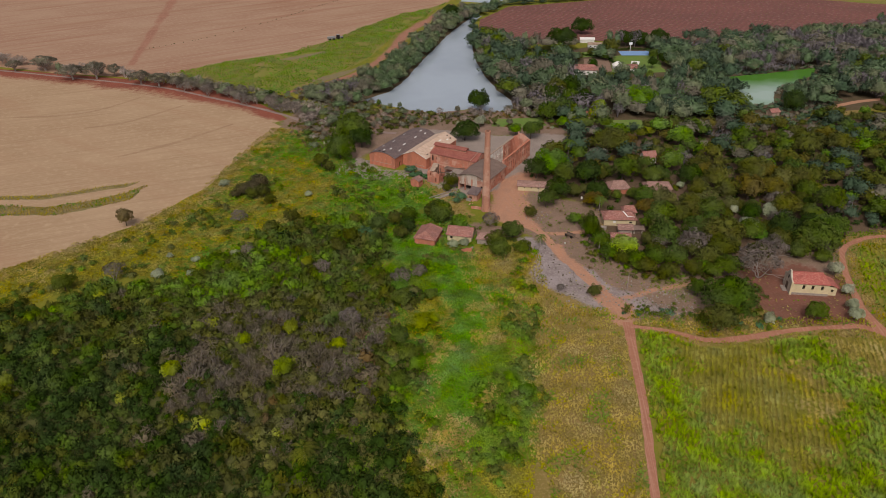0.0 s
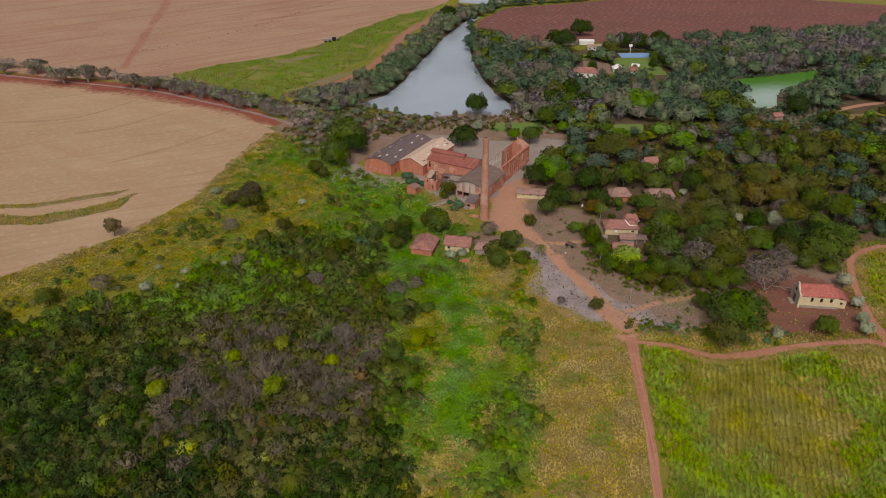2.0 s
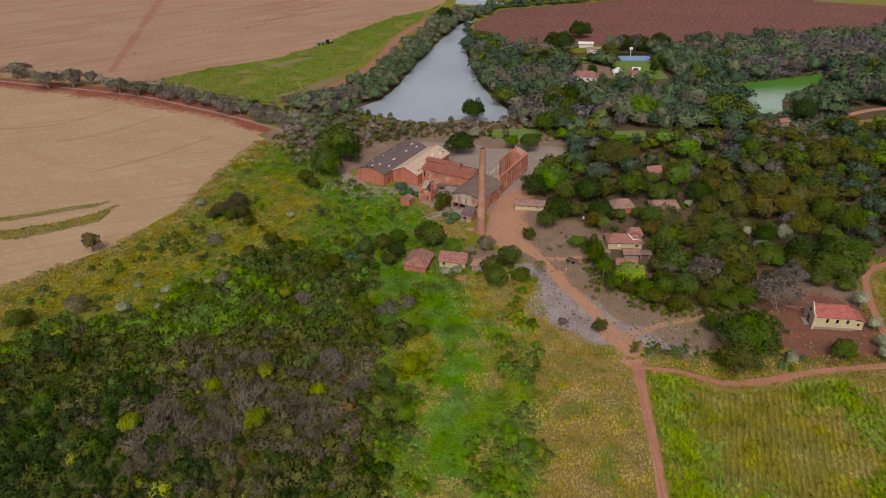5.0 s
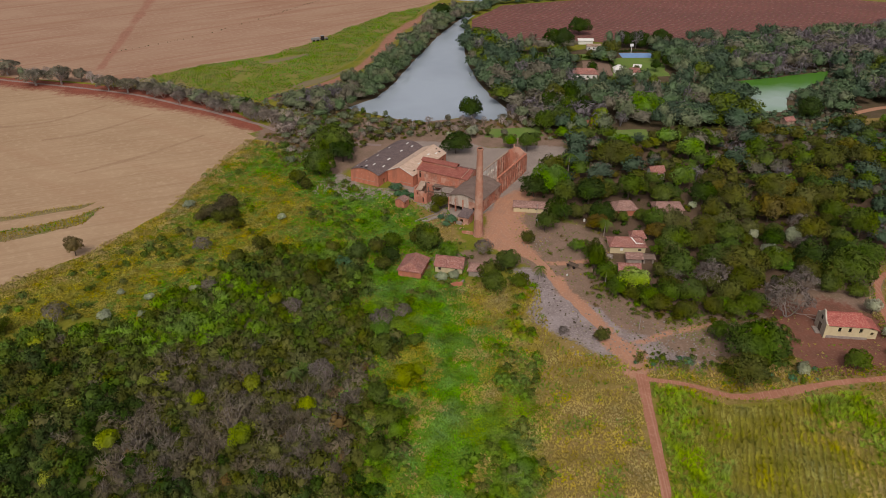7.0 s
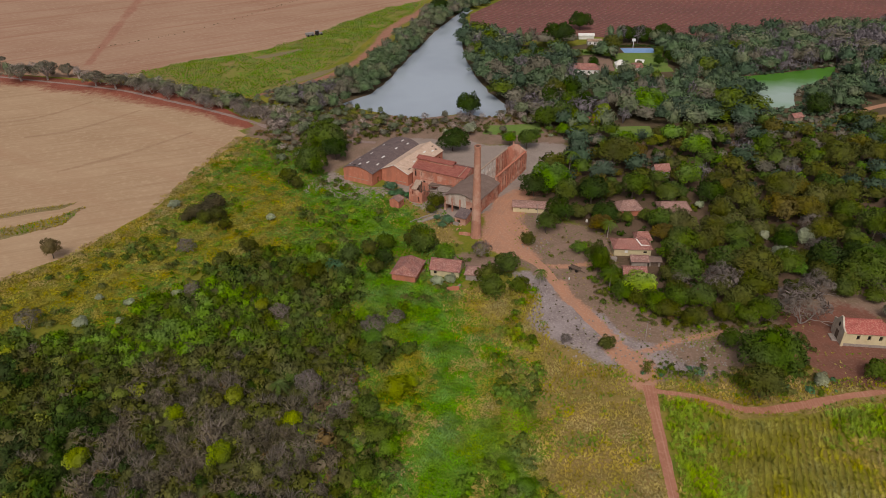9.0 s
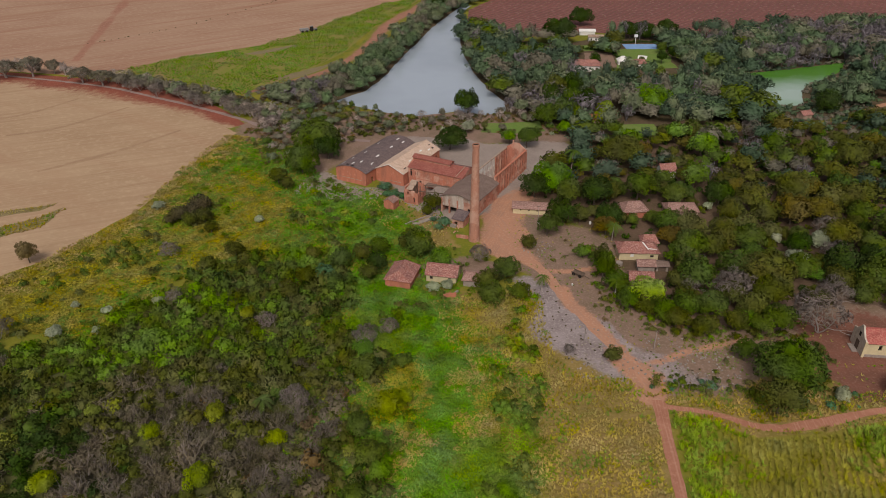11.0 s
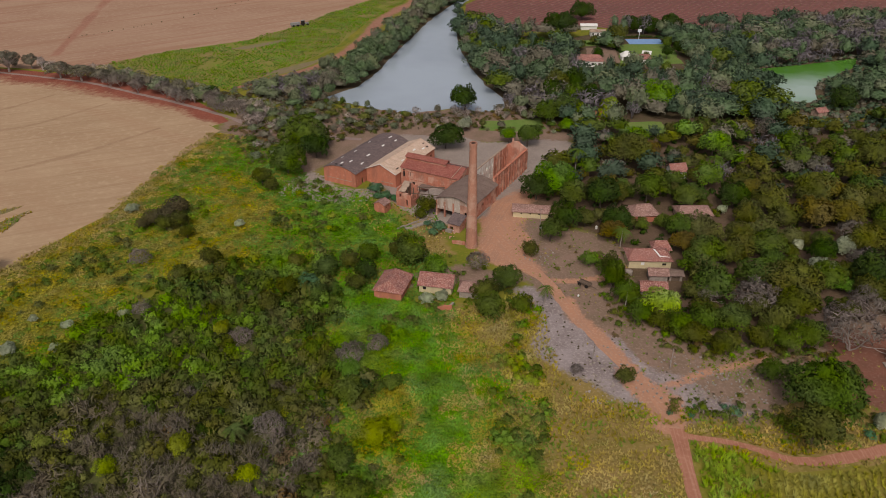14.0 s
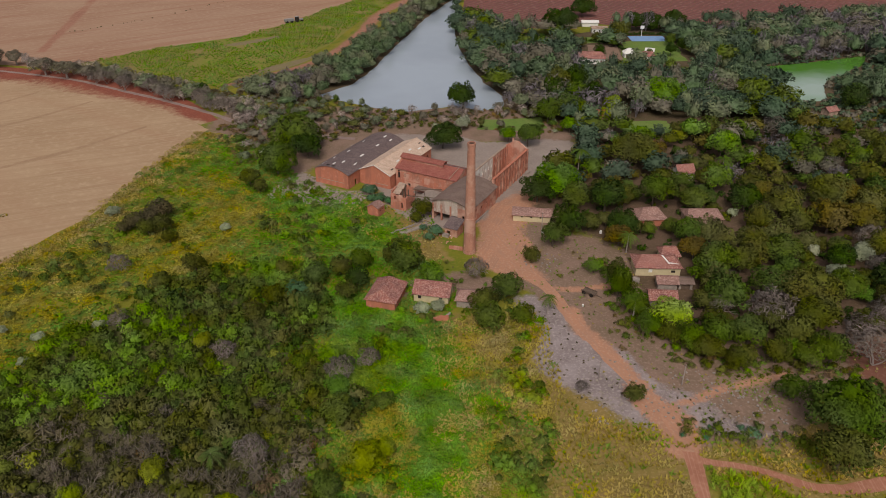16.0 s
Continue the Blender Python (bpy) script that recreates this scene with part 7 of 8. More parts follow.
# shrubs on the meadow
x, y, rng = hexes(MEADOW, 4.2, 2)
v = field_noise(x, y, 17.0, 1.7) + (160 - y) / 260.0 + 0.15 * rng.normal(size=len(x))
ok = (v + 0.35 * field_noise(x, y, 7.0, 2.9) > 0.2) & (edge_distance(FIELD_LEFT, x, y) < -9)
x, y = x[ok], y[ok]
sz = rng.uniform(0.9, 2.4, len(x))
k = rng.random(len(x))
for kind, lo, hi in (("scrub", 0, 0.42), ("bright", 0.42, 0.52), ("dust", 0.52, 0.8), ("green", 0.8, 0.95), ("yellow", 0.95, 1)):
    i = (k >= lo) & (k < hi)
    scatter("shrubs", PALETTE[kind], BUSH, x[i], y[i], sz[i], sz[i] * 1.1, rng, "scattered low %s shrubs on the meadow" % {"scrub": "light green", "dust": "dusty olive"}.get(kind, kind), "shrubs")

x, y, rng = hexes(MIDDLE, 2.3, 3, rag=7.0)
near = np.min([np.hypot(x - a, y - b) / r for a, b, r in ((10, 60, 9), (17, 88, 7.5), (22, 126, 4.5), (14, 112, 4.5), (21, 95, 4.5), (12, 100, 3.5), (23, 133, 4), (5, 51, 6), (16, 68, 6), (13, 42, 7), (-18, 76, 7), (-16, 62, 6), (-14, 86, 6), (20, 118, 5), (18, 108, 4), (-16, 46, 8), (2, 38, 6), (-6, 130, 6), (-14, 124, 6))], 0)
ok = near + 0.35 * field_noise(x, y, 4.0, 5.7) + 0.2 * rng.normal(size=len(x)) < 0.95
x, y = x[ok], y[ok]
sz = rng.uniform(0.9, 2.1, len(x))
k = rng.random(len(x)) + 0.5 * field_noise(x, y, 8.0, 9.9) - np.where((y > 105) & (x > 6), 0.35, 0.0)
for kind, lo, hi in (("yellow", -9, 0.06), ("bright", 0.06, 0.55), ("scrub", 0.55, 0.95), ("dust", 0.95, 9)):
    i = (k >= lo) & (k < hi)
    scatter("shrubs", PALETTE[kind], BUSH, x[i], y[i], sz[i], sz[i] * 1.0, rng, "low %s bushes in the rough grass" % {"scrub": "light green", "dust": "dusty olive"}.get(kind, kind), "shrubs")

# the woods: the nearer trees one by one, the rest as woodland
x, y, rng = hexes(WOOD_NEAR, 7.0, 5)
ok = free(x, y, 2.2) & apart(x, y, 0.92)
x, y = x[ok], y[ok]
hue = 0.7 * field_noise(x, y, 26.0, 2.2) + 0.42 * rng.normal(size=len(x))
single = (x < 140) & (y < 200)
rank = np.select([hue > 0.8, hue > 0.4, hue > 0.22, hue > 0.0, hue > -0.16, hue > -0.3, hue > -0.66, hue > -0.84], ["rust", "olive", "dust", "moss", "green", "scrub", "dark", "bright"], "grey")
big = 2.4 + 3.6 * rng.random(len(x)) ** 1.4
for a, b, kind, s, r in zip(x, y, rank, single, big):
    if s:
        tree(str(kind), float(a), float(b), float(r), float(r) * (1.25 + 0.75 * ((a * 1.7 + b * 0.9) % 1.0)))
for kind in ("rust", "olive", "dust", "moss", "green", "scrub", "dark", "bright", "grey"):
    i = ~single & (rank == kind)
    # dark, dust and grey trees take the far colours with haze painted in
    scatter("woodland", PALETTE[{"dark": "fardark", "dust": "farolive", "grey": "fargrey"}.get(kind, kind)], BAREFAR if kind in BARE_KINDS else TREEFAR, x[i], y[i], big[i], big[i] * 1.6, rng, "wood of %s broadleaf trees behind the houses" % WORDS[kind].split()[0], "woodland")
x, y, rng = hexes(WOOD_NEAR, 5.6, 6)
ok = free(x, y, 0.4)
x, y = x[ok], y[ok]
sz = rng.uniform(1.0, 2.1, len(x))
k = rng.random(len(x)) + 0.4 * field_noise(x, y, 20.0, 6.0)
# dark leaf colours here deepen the shade in the gaps between crowns
for kind, lo, hi in (("dark", -9, 0.75), ("moss", 0.75, 9)):
    i = (k >= lo) & (k < hi)
    scatter("undergrowth", PALETTE[kind], UNDER, x[i], y[i], sz[i], sz[i] * 1.1, rng, "shady %s undergrowth below the trees" % kind, "undergrowth")

x, y, rng = hexes([(140, 258), (186, 262), (205, 300), (240, 360), (236, 380), (190, 366), (150, 360), (146, 300)], 3.6, 14)
ok = ~inside(POND_EDGE, x, y) & (np.hypot(x - 163, y - 278) > 4)
x, y = x[ok], y[ok]
k = rng.random(len(x))
# the far palettes' painted haze serves the shore growth too
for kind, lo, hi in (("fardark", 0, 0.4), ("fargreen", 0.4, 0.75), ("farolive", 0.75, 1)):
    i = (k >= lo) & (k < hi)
    scatter("undergrowth", PALETTE[kind], UNDER, x[i], y[i], rng.uniform(1.6, 2.8, i.sum()), rng.uniform(1.2, 2.4, i.sum()), rng, "low %s growth on the pond's shore" % kind.replace("far", "haze-tinted "), "undergrowth")
ROADSIDE = [(-330, 402), (-300, 388), (-258, 373), (-205, 356), (-176, 345), (-151, 331), (-123, 315), (-97, 297), (-76, 278), (-62, 266), (-70, 258), (-95, 284), (-121, 302), (-148, 319), (-174, 333), (-203, 345), (-257, 362), (-302, 377), (-330, 384)]
# far and bank palettes bring distance haze painted into their leaves
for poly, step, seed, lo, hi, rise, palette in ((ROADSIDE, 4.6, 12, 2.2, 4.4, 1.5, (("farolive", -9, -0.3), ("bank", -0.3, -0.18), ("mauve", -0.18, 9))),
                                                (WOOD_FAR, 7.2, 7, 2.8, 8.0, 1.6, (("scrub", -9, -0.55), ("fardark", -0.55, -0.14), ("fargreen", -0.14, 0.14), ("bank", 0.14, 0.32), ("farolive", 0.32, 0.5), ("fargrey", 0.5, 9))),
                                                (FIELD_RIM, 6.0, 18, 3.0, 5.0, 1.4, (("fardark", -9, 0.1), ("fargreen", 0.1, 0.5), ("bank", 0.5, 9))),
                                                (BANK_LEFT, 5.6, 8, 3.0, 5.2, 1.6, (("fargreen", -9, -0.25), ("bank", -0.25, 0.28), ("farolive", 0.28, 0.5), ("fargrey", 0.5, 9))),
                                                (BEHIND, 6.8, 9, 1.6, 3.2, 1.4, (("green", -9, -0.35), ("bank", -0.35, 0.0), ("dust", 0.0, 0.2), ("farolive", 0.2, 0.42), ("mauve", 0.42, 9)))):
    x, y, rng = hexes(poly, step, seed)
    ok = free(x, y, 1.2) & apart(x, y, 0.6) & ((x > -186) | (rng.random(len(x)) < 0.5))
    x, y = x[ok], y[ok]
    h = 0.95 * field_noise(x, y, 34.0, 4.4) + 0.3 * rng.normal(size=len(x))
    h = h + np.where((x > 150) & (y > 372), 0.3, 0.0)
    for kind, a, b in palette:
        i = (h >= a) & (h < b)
        scatter("woodland", PALETTE[kind], BAREFAR if kind in BARE_KINDS else TREEFAR, x[i], y[i], lo + (hi - lo) * 1.25 * rng.random(i.sum()) ** 1.8, rng.uniform(0.65, 1.5, i.sum()) * rise * (lo + hi) / 2, rng, "far woodland of %s trees by the water" % {"bank": "grey-green", "mauve": "pale bare", "dust": "dusty olive"}.get(kind, kind.replace("far", "haze-tinted ")), "woodland")


x, y, rng = hexes([(-92, 262), (-84, 280), (-56, 300), (-15, 282), (3, 282), (22, 290), (44, 283), (52, 262), (40, 256), (11, 262), (-18, 262), (-40, 254), (-54, 232), (-74, 226)], 3.1, 13)
ok = free(x, y, 0.5)
x, y = x[ok], y[ok]
sz = rng.uniform(0.9, 2.0, len(x))
k = rng.random(len(x))
for kind, lo, hi in (("dust", 0, 0.3), ("brown", 0.3, 0.5), ("grey", 0.5, 0.68), ("moss", 0.68, 0.9), ("silver", 0.9, 0.94)):
    i = (k >= lo) & (k < hi)
    scatter("shrubs", PALETTE[kind], TWIG if kind == "grey" else BUSH, x[i], y[i], sz[i], sz[i] * 0.95, rng, "dusty %s shrubs behind the mill" % kind, "shrubs")


x, y, rng = hexes([(-108, 312), (-94, 330), (-72, 346), (-56, 306), (-66, 280), (-92, 290)], 3.3, 22, rag=3.0)
k = rng.random(len(x))
for kind, lo, hi in (("farolive", 0, 0.4), ("umber", 0.4, 0.6), ("bank", 0.6, 0.8)):
    i = (k >= lo) & (k < hi)
    scatter("shrubs", PALETTE[kind], BUSH, x[i], y[i], rng.uniform(1.2, 2.6, i.sum()), rng.uniform(1.0, 2.6, i.sum()), rng, "dry %s shrubs where the road meets the lake" % {"farolive": "olive", "umber": "brown", "bank": "grey-green"}[kind], "shrubs")


FRONT = [(43, 156), (44, 142), (46, 130), (52, 124), (60, 118), (70, 117), (78, 114), (86, 112), (90, 106), (87, 98)]
ASH_RIM = [(48, 97), (55, 97.5), (62, 95), (70, 95), (76, 90), (84, 89), (90, 92)]
for line, half, seed, mixing in ((FRONT, 4.6, 15, (("scrub", 0, 0.28), ("moss", 0.28, 0.5), ("dust", 0.5, 0.78), ("brown", 0.78, 0.88), ("bright", 0.88, 1))),
                                 (ASH_RIM, 2.6, 16, (("teal", 0, 0.3), ("dust", 0.3, 0.6), ("scrub", 0.6, 0.85), ("green", 0.85, 1)))):
    x, y, rng = hexes([(40, 88), (94, 88), (94, 160), (40, 160)], 2.1, seed)
    ok = line_distance(line, x, y) + 2.0 * field_noise(x, y, 5.0, seed) < half
    for a, b, r in OPEN:
        ok &= np.hypot(x - a, y - b) > r * 0.8
    x, y = x[ok], y[ok]
    sz = 0.6 + 1.3 * rng.random(len(x)) ** 2
    k = rng.random(len(x))
    for kind, lo, hi in mixing:
        i = (k >= lo) & (k < hi)
        scatter("shrubs", PALETTE[kind], BUSH, x[i], y[i], sz[i], sz[i] * 1.15, rng, "low %s shrubs at the edge of the ash ground" % {"scrub": "light green", "dust": "dusty olive", "teal": "blue-green", "moss": "mossy"}.get(kind, kind), "shrubs")


x, y, rng = hexes(BROWN_EDGE, 3.4, 17)
ok = (rng.random(len(x)) < 0.34) & (line_distance([(17, 172), (19, 160), (27, 147), (31, 134), (36, 121), (42, 108), (46, 97)], x, y) > 4.0) & (line_distance([(30, 147), (46, 149)], x, y) > 2.5)
x, y = x[ok], y[ok]
sz = 0.35 + 0.8 * rng.random(len(x)) ** 2
k = rng.random(len(x))
for kind, lo, hi in (("dust", 0, 0.4), ("brown", 0.4, 0.6), ("scrub", 0.6, 0.8), ("grey", 0.8, 1)):
    i = (k >= lo) & (k < hi)
    scatter("shrubs", PALETTE[kind], TWIG if kind == "grey" else BUSH, x[i], y[i], sz[i], sz[i], rng, "small %s bushes on the bare yard" % {"scrub": "light green", "dust": "dusty olive"}.get(kind, kind), "shrubs")


x, y, rng = hexes(ASH_EDGE, 1.7, 20, jitter=0.6)
ok = (rng.random(len(x)) < 0.3) & (line_distance([(31, 134), (36, 121), (42, 108), (46, 97)], x, y) > 2.6)
x, y = x[ok], y[ok]
scatter("weeds", PALETTE["umber"], UNDER, x, y, rng.uniform(0.2, 0.5, len(x)), rng.uniform(0.2, 0.5, len(x)), rng, "small dark weeds on the grey ash ground", "weeds")


# scrub round the three cottages
x, y, rng = hexes([(-26, 150), (-22, 134), (-4, 131), (14, 131), (22, 138), (18, 150), (8, 158), (-8, 160)], 2.3, 19, rag=3.0)
ok = (rng.random(len(x)) < 0.55) & (np.hypot(x + 14.2, y - 142.8) > 6.4) & ~((x > -8.6) & (x < 9.2) & (y > 137.6) & (y < 149)) & (line_distance([(17, 172), (19, 160), (27, 147)], x, y) > 4.5)
x, y = x[ok], y[ok]
sz = 0.5 + 1.1 * rng.random(len(x)) ** 1.6
k = rng.random(len(x))
for kind, lo, hi in (("scrub", 0, 0.3), ("bright", 0.3, 0.52), ("green", 0.52, 0.68), ("dust", 0.68, 0.84), ("grey", 0.84, 0.92), ("yellow", 0.92, 1)):
    i = (k >= lo) & (k < hi)
    scatter("shrubs", PALETTE[kind], TWIG if kind == "grey" else BUSH, x[i], y[i], sz[i], sz[i] * 1.1, rng, "overgrown %s bushes round the cottages" % {"scrub": "light green", "dust": "dusty olive"}.get(kind, kind), "shrubs")


def along(pts, step, seed, spread, keep=1.0):
    """Spots in a row along a line."""
    rng = np.random.default_rng(seed)
    c = curve_points([(x, y, 0) for x, y in pts], step)
    p = np.array([q[:2] for q in c])[rng.random(len(c)) < keep]
    return p[:, 0] + rng.normal(size=len(p)) * spread, p[:, 1] + rng.normal(size=len(p)) * spread, rng


x, y, rng = along([(-232, 424), (-219, 437), (-188, 471), (-168, 507), (-139, 570), (-118, 618)], 2.2, 71, 0.5, 0.42)
scatter("shrubs", PALETTE["umber"], BUSH, x, y, rng.uniform(0.35, 0.9, len(x)), rng.uniform(0.35, 1.0, len(x)), rng, "broken line of dark bushes over the pale field", "shrubs")
for pts, seed in (([(40, 419), (66, 411), (96, 399)], 72), ([(108, 418), (120, 420), (136, 418)], 73), ([(100, 376), (99, 398)], 74)):
    x, y, rng = along(pts, 1.3, seed, 0.3)
    scatter("hedge", PALETTE["dark"], BUSH, x, y, rng.uniform(1.0, 1.5, len(x)), rng.uniform(1.6, 2.4, len(x)), rng, "clipped dark green garden hedge", "hedge")


# ---- grasses and crops ----
def tuft_protos(seed, n, blades, width, splay, rise=1.0):
    out = []
    for k in range(n):
        rng = np.random.default_rng(seed + k)
        v, q = [], []
        for i in range(blades):
            a, u = rng.uniform(0, 6.28), rng.uniform(0.2, 1.0)
            d = np.array([math.cos(a), math.sin(a), 0])
            s = np.array([-d[1], d[0], 0]) * width
            p = d * 0.12 * rng.random()
            h = rise * rng.uniform(0.6, 1.1)
            e = p + d * splay * u + [0, 0, h * (1.0 - 0.35 * u)]
            b = len(v)
            v += [p - s, p + s, e]
            q += [[b, b + 1, b + 2]]
        out.append((np.array(v), np.zeros((0, 4), int), np.array(q)))
    return out


TUFT = tuft_protos(5, 4, 9, 0.15, 0.75)
CANE = tuft_protos(25, 4, 12, 0.13, 0.8, 1.0)
GRASS = {
    "straw": leaves("straw_grass", (0.370, 0.262, 0.078), (0.490, 0.355, 0.118), (0.320, 0.250, 0.058), 5, sheer=0.08),
    "gold": leaves("golden_grass", (0.305, 0.242, 0.020), (0.395, 0.310, 0.032), (0.270, 0.245, 0.022), 7, sheer=0.08),
    "fresh": leaves("fresh_grass", (0.082, 0.225, 0.010), (0.135, 0.315, 0.016), (0.120, 0.245, 0.014), 5, sheer=0.08),
    "mid": leaves("meadow_grass", (0.122, 0.218, 0.013), (0.190, 0.295, 0.020), (0.165, 0.225, 0.018), 8, sheer=0.08),
    "cane": leaves("cane_leaves", (0.205, 0.300, 0.014), (0.305, 0.400, 0.022), (0.220, 0.290, 0.016), 6, sheer=0.08),
    "ripe": leaves("yellowing_cane_leaves", (0.285, 0.250, 0.034), (0.375, 0.320, 0.048), (0.265, 0.255, 0.030), 6, sheer=0.08),
}


def grass(poly, step, seed, size, tall, choose, label, protos=TUFT, keep=None, rag=5.0):
    x, y, rng = hexes(poly, step, seed, rag=rag)
    if keep is not None:
        ok = keep(x, y)
        x, y = x[ok], y[ok]
    kinds = choose(x, y, rng)
    for kind in sorted(set(kinds)):
        i = kinds == kind
        s = rng.uniform(0.75, 1.3, i.sum())
        scatter("grass", GRASS[kind], protos, x[i], y[i], s * size, s * tall, rng, label % {"straw": "dry straw-coloured", "gold": "golden", "fresh": "fresh green", "mid": "rough green", "cane": "green", "ripe": "yellowing"}[kind], "grass")


def off_road(x, y):
    ok = np.ones(len(x), bool)
    for pts, w in ROADS:
        for a, b in zip(pts, pts[1:]):
            ax, ay, bx, by = *a, *b
            f = np.clip(((x - ax) * (bx - ax) + (y - ay) * (by - ay)) / ((bx - ax) ** 2 + (by - ay) ** 2), 0, 1)
            ok &= np.hypot(x - ax - f * (bx - ax), y - ay - f * (by - ay)) > w
    return ok


ROADS = [([(46.5, 92), (46, 88), (44.6, 74), (42.8, 56), (40.6, 41), (38.5, 27), (36, 5), (33, -30)], 1.3), ([(46, 90), (57, 88), (66.6, 83.5), (78.5, 84.5), (92.7, 88.2), (106.6, 90), (114.5, 90), (123, 83)], 1.2),
         ([(119, 86), (118.5, 98), (121, 110), (125, 124), (130, 135), (137, 141), (148, 145), (180, 146)], 1.3), ([(31, 134), (36, 121), (42, 108), (46, 97)], 2.4)]


def by_noise(size, seed, levels):
    def choose(x, y, rng):
        n = field_noise(x, y, size, seed) + 0.16 * rng.normal(size=len(x))
        out = np.full(len(x), levels[-1][0], dtype=object)
        for kind, top in reversed(levels[:-1]):
            out[n < top] = kind
        return out
    return choose


def zones(table, warp, seed, stray=0.35):
    """The kind of the nearest named spot, with a wandering border."""
    spots = [(x, y, k) for k, rows in table.items() for x, y in rows]

    def choose(x, y, rng):
        n = np.array([noise.noise_vector(Vector((a * 0.13, b * 0.13, seed)))[:] for a, b in zip(x, y)])
        u, w = x + n[:, 0] * warp + rng.normal(size=len(x)) * warp * stray, y + n[:, 1] * warp + rng.normal(size=len(x)) * warp * stray
        d = np.stack([np.hypot(u - a, w - b) for a, b, _ in spots])
        return np.array([s[2] for s in spots], dtype=object)[d.argmin(0)]
    return choose


MIDDLE_ZONES = {}
MIDDLE_ZONES["fresh"] = [(-4, 121), (-4, 108), (-2, 95), (-3, 83), (0, 104), (-8, 128), (12, 104), (-8, 110), (-4, 74), (-10, 68), (-1, 58), (-18, 78), (-16, 64), (-30, 140), (-38, 140), (-6, 121)]
MIDDLE_ZONES["straw"] = [(6, 129), (11, 125), (21, 105), (26, 101), (3, 101), (35, 89), (33, 95), (38, 83), (4, 83), (-10, 76), (15, 119), (27, 110), (31, 76), (-4, 48), (-18, 34), (4, 58)]
MIDDLE_ZONES["gold"] = [(22, 126), (14, 112), (20, 119), (-9, 96), (-13, 101), (25, 84), (8, 92), (-16, 92), (-16, 95), (-22, 95), (-10, 31), (8, 34), (20, 62)]
MIDDLE_ZONES["mid"] = [(18, 87), (14, 89), (22, 94), (12, 83), (16, 77), (5, 76), (23, 76), (9, 101), (9, 62), (12, 56), (4, 50), (12, 44), (3, 41), (-3, 31), (-11, 52), (-19, 56), (-15, 114), (-20, 104), (-20, 44)]
MEADOW_ZONES = {"gold": [(-148, 113), (-138, 120), (-137, 103), (-126, 136), (-119, 144), (-128, 124), (-109, 144), (-104, 162), (-101, 124), (-88, 144), (-78, 172), (-76, 206), (-84, 167), (-70, 158), (-101, 140), (-63, 188), (-59, 144)],
                "fresh": [(-56, 206), (-42, 194), (-29, 178), (-20, 180), (-42, 178), (-68, 220), (-50, 167), (-91, 227), (-80, 241), (-31, 153), (-82, 124), (-88, 117), (-23, 162), (-48, 140)],
                "straw": [(-150, 117), (-139, 131), (-128, 145), (-121, 155), (-114, 170), (-106, 190), (-103, 210), (-99, 232), (-94, 252)],
                "mid": [(-94, 207), (-77, 188), (-94, 188), (-98, 178), (-86, 153), (-72, 140), (-94, 132), (-59, 167), (-87, 234)]}
CROP_ZONES = {"cane": [(51, 72), (51, 56), (49, 64), (48, 48), (46, 26), (50, 30), (60, 28), (100, 30), (55, 82), (95, 80), (89, 76), (98, 65), (98, 55), (64, 41), (48, 36), (74, 30), (85, 32), (95, 43), (58, 41), (104, 42), (120, 60), (60, 10), (90, 10)],
              "ripe": [(62, 79), (72, 78), (81, 79), (68, 74), (72, 63), (60, 52), (78, 52), (80, 65), (74, 43), (42, 48), (61, 69)], "straw": [(89, 68), (90, 58), (106, 83), (111, 74)]}
LUMP = shrub_protos(201, 6, 64, 0.17, 3, 0.0, 0.4, 0.7, 0.4)
grass(DRY, 0.85, 21, 0.95, 0.7, by_noise(7, 1.0, [("mid", -0.42), ("gold", -0.15), ("straw", 9)]), "%s tall grass", keep=off_road, rag=9.0)
grass([(-6, 132), (10, 136), (19, 140), (26, 126), (24, 112), (30, 102), (41, 96), (45, 90), (20, 86), (8, 95), (5, 107), (-4, 122)], 0.9, 22, 0.8, 0.8, by_noise(6, 2.0, [("mid", -0.35), ("gold", -0.1), ("straw", 9)]), "%s tall grass", keep=off_road)
grass(MIDDLE, 0.72, 23, 0.8, 0.5, zones(MIDDLE_ZONES, 5.0, 3.0, 0.12), "%s rough grass", rag=9.0)
grass(MIDDLE, 2.6, 33, 1.3, 0.6, zones(MIDDLE_ZONES, 5.0, 3.0, 0.12), "%s low leafy ground cover", LUMP)
EDGE_BAND = [(-48, 168), (-5, 163), (4, 140), (2, 118), (-6, 96), (-8, 60), (0, 20), (-24, 20), (-36, 56), (-34, 100), (-42, 132), (-52, 150)]
grass(EDGE_BAND, 0.95, 43, 0.85, 0.6, zones({"mid": [(-30, 60), (-32, 100), (-20, 40), (-20, 112), (-24, 70)], "gold": [(-20, 96), (-14, 40), (-46, 160)], "fresh": [(-18, 78), (-16, 64), (-30, 140), (-10, 150), (-34, 150), (-2, 118)], "straw": [(-12, 68), (-6, 40)]}, 9.0, 6.0), "%s rank grass along the thicket")
grass(EDGE_BAND, 3.4, 44, 1.4, 0.6, by_noise(9, 6.5, [("mid", 0.0), ("fresh", 9)]), "%s low weeds along the thicket", LUMP)
grass(LUSH_STRIP, 0.8, 24, 0.85, 0.5, by_noise(8, 4.0, [("mid", -0.35), ("fresh", 9)]), "%s lush grass")
grass(MEADOW, 1.1, 25, 0.95, 0.5, zones(MEADOW_ZONES, 12.0, 5.0), "%s meadow grass")
grass(MEADOW, 2.7, 35, 1.6, 0.7, zones(MEADOW_ZONES, 14.0, 5.0), "%s low leafy meadow plants", LUMP)
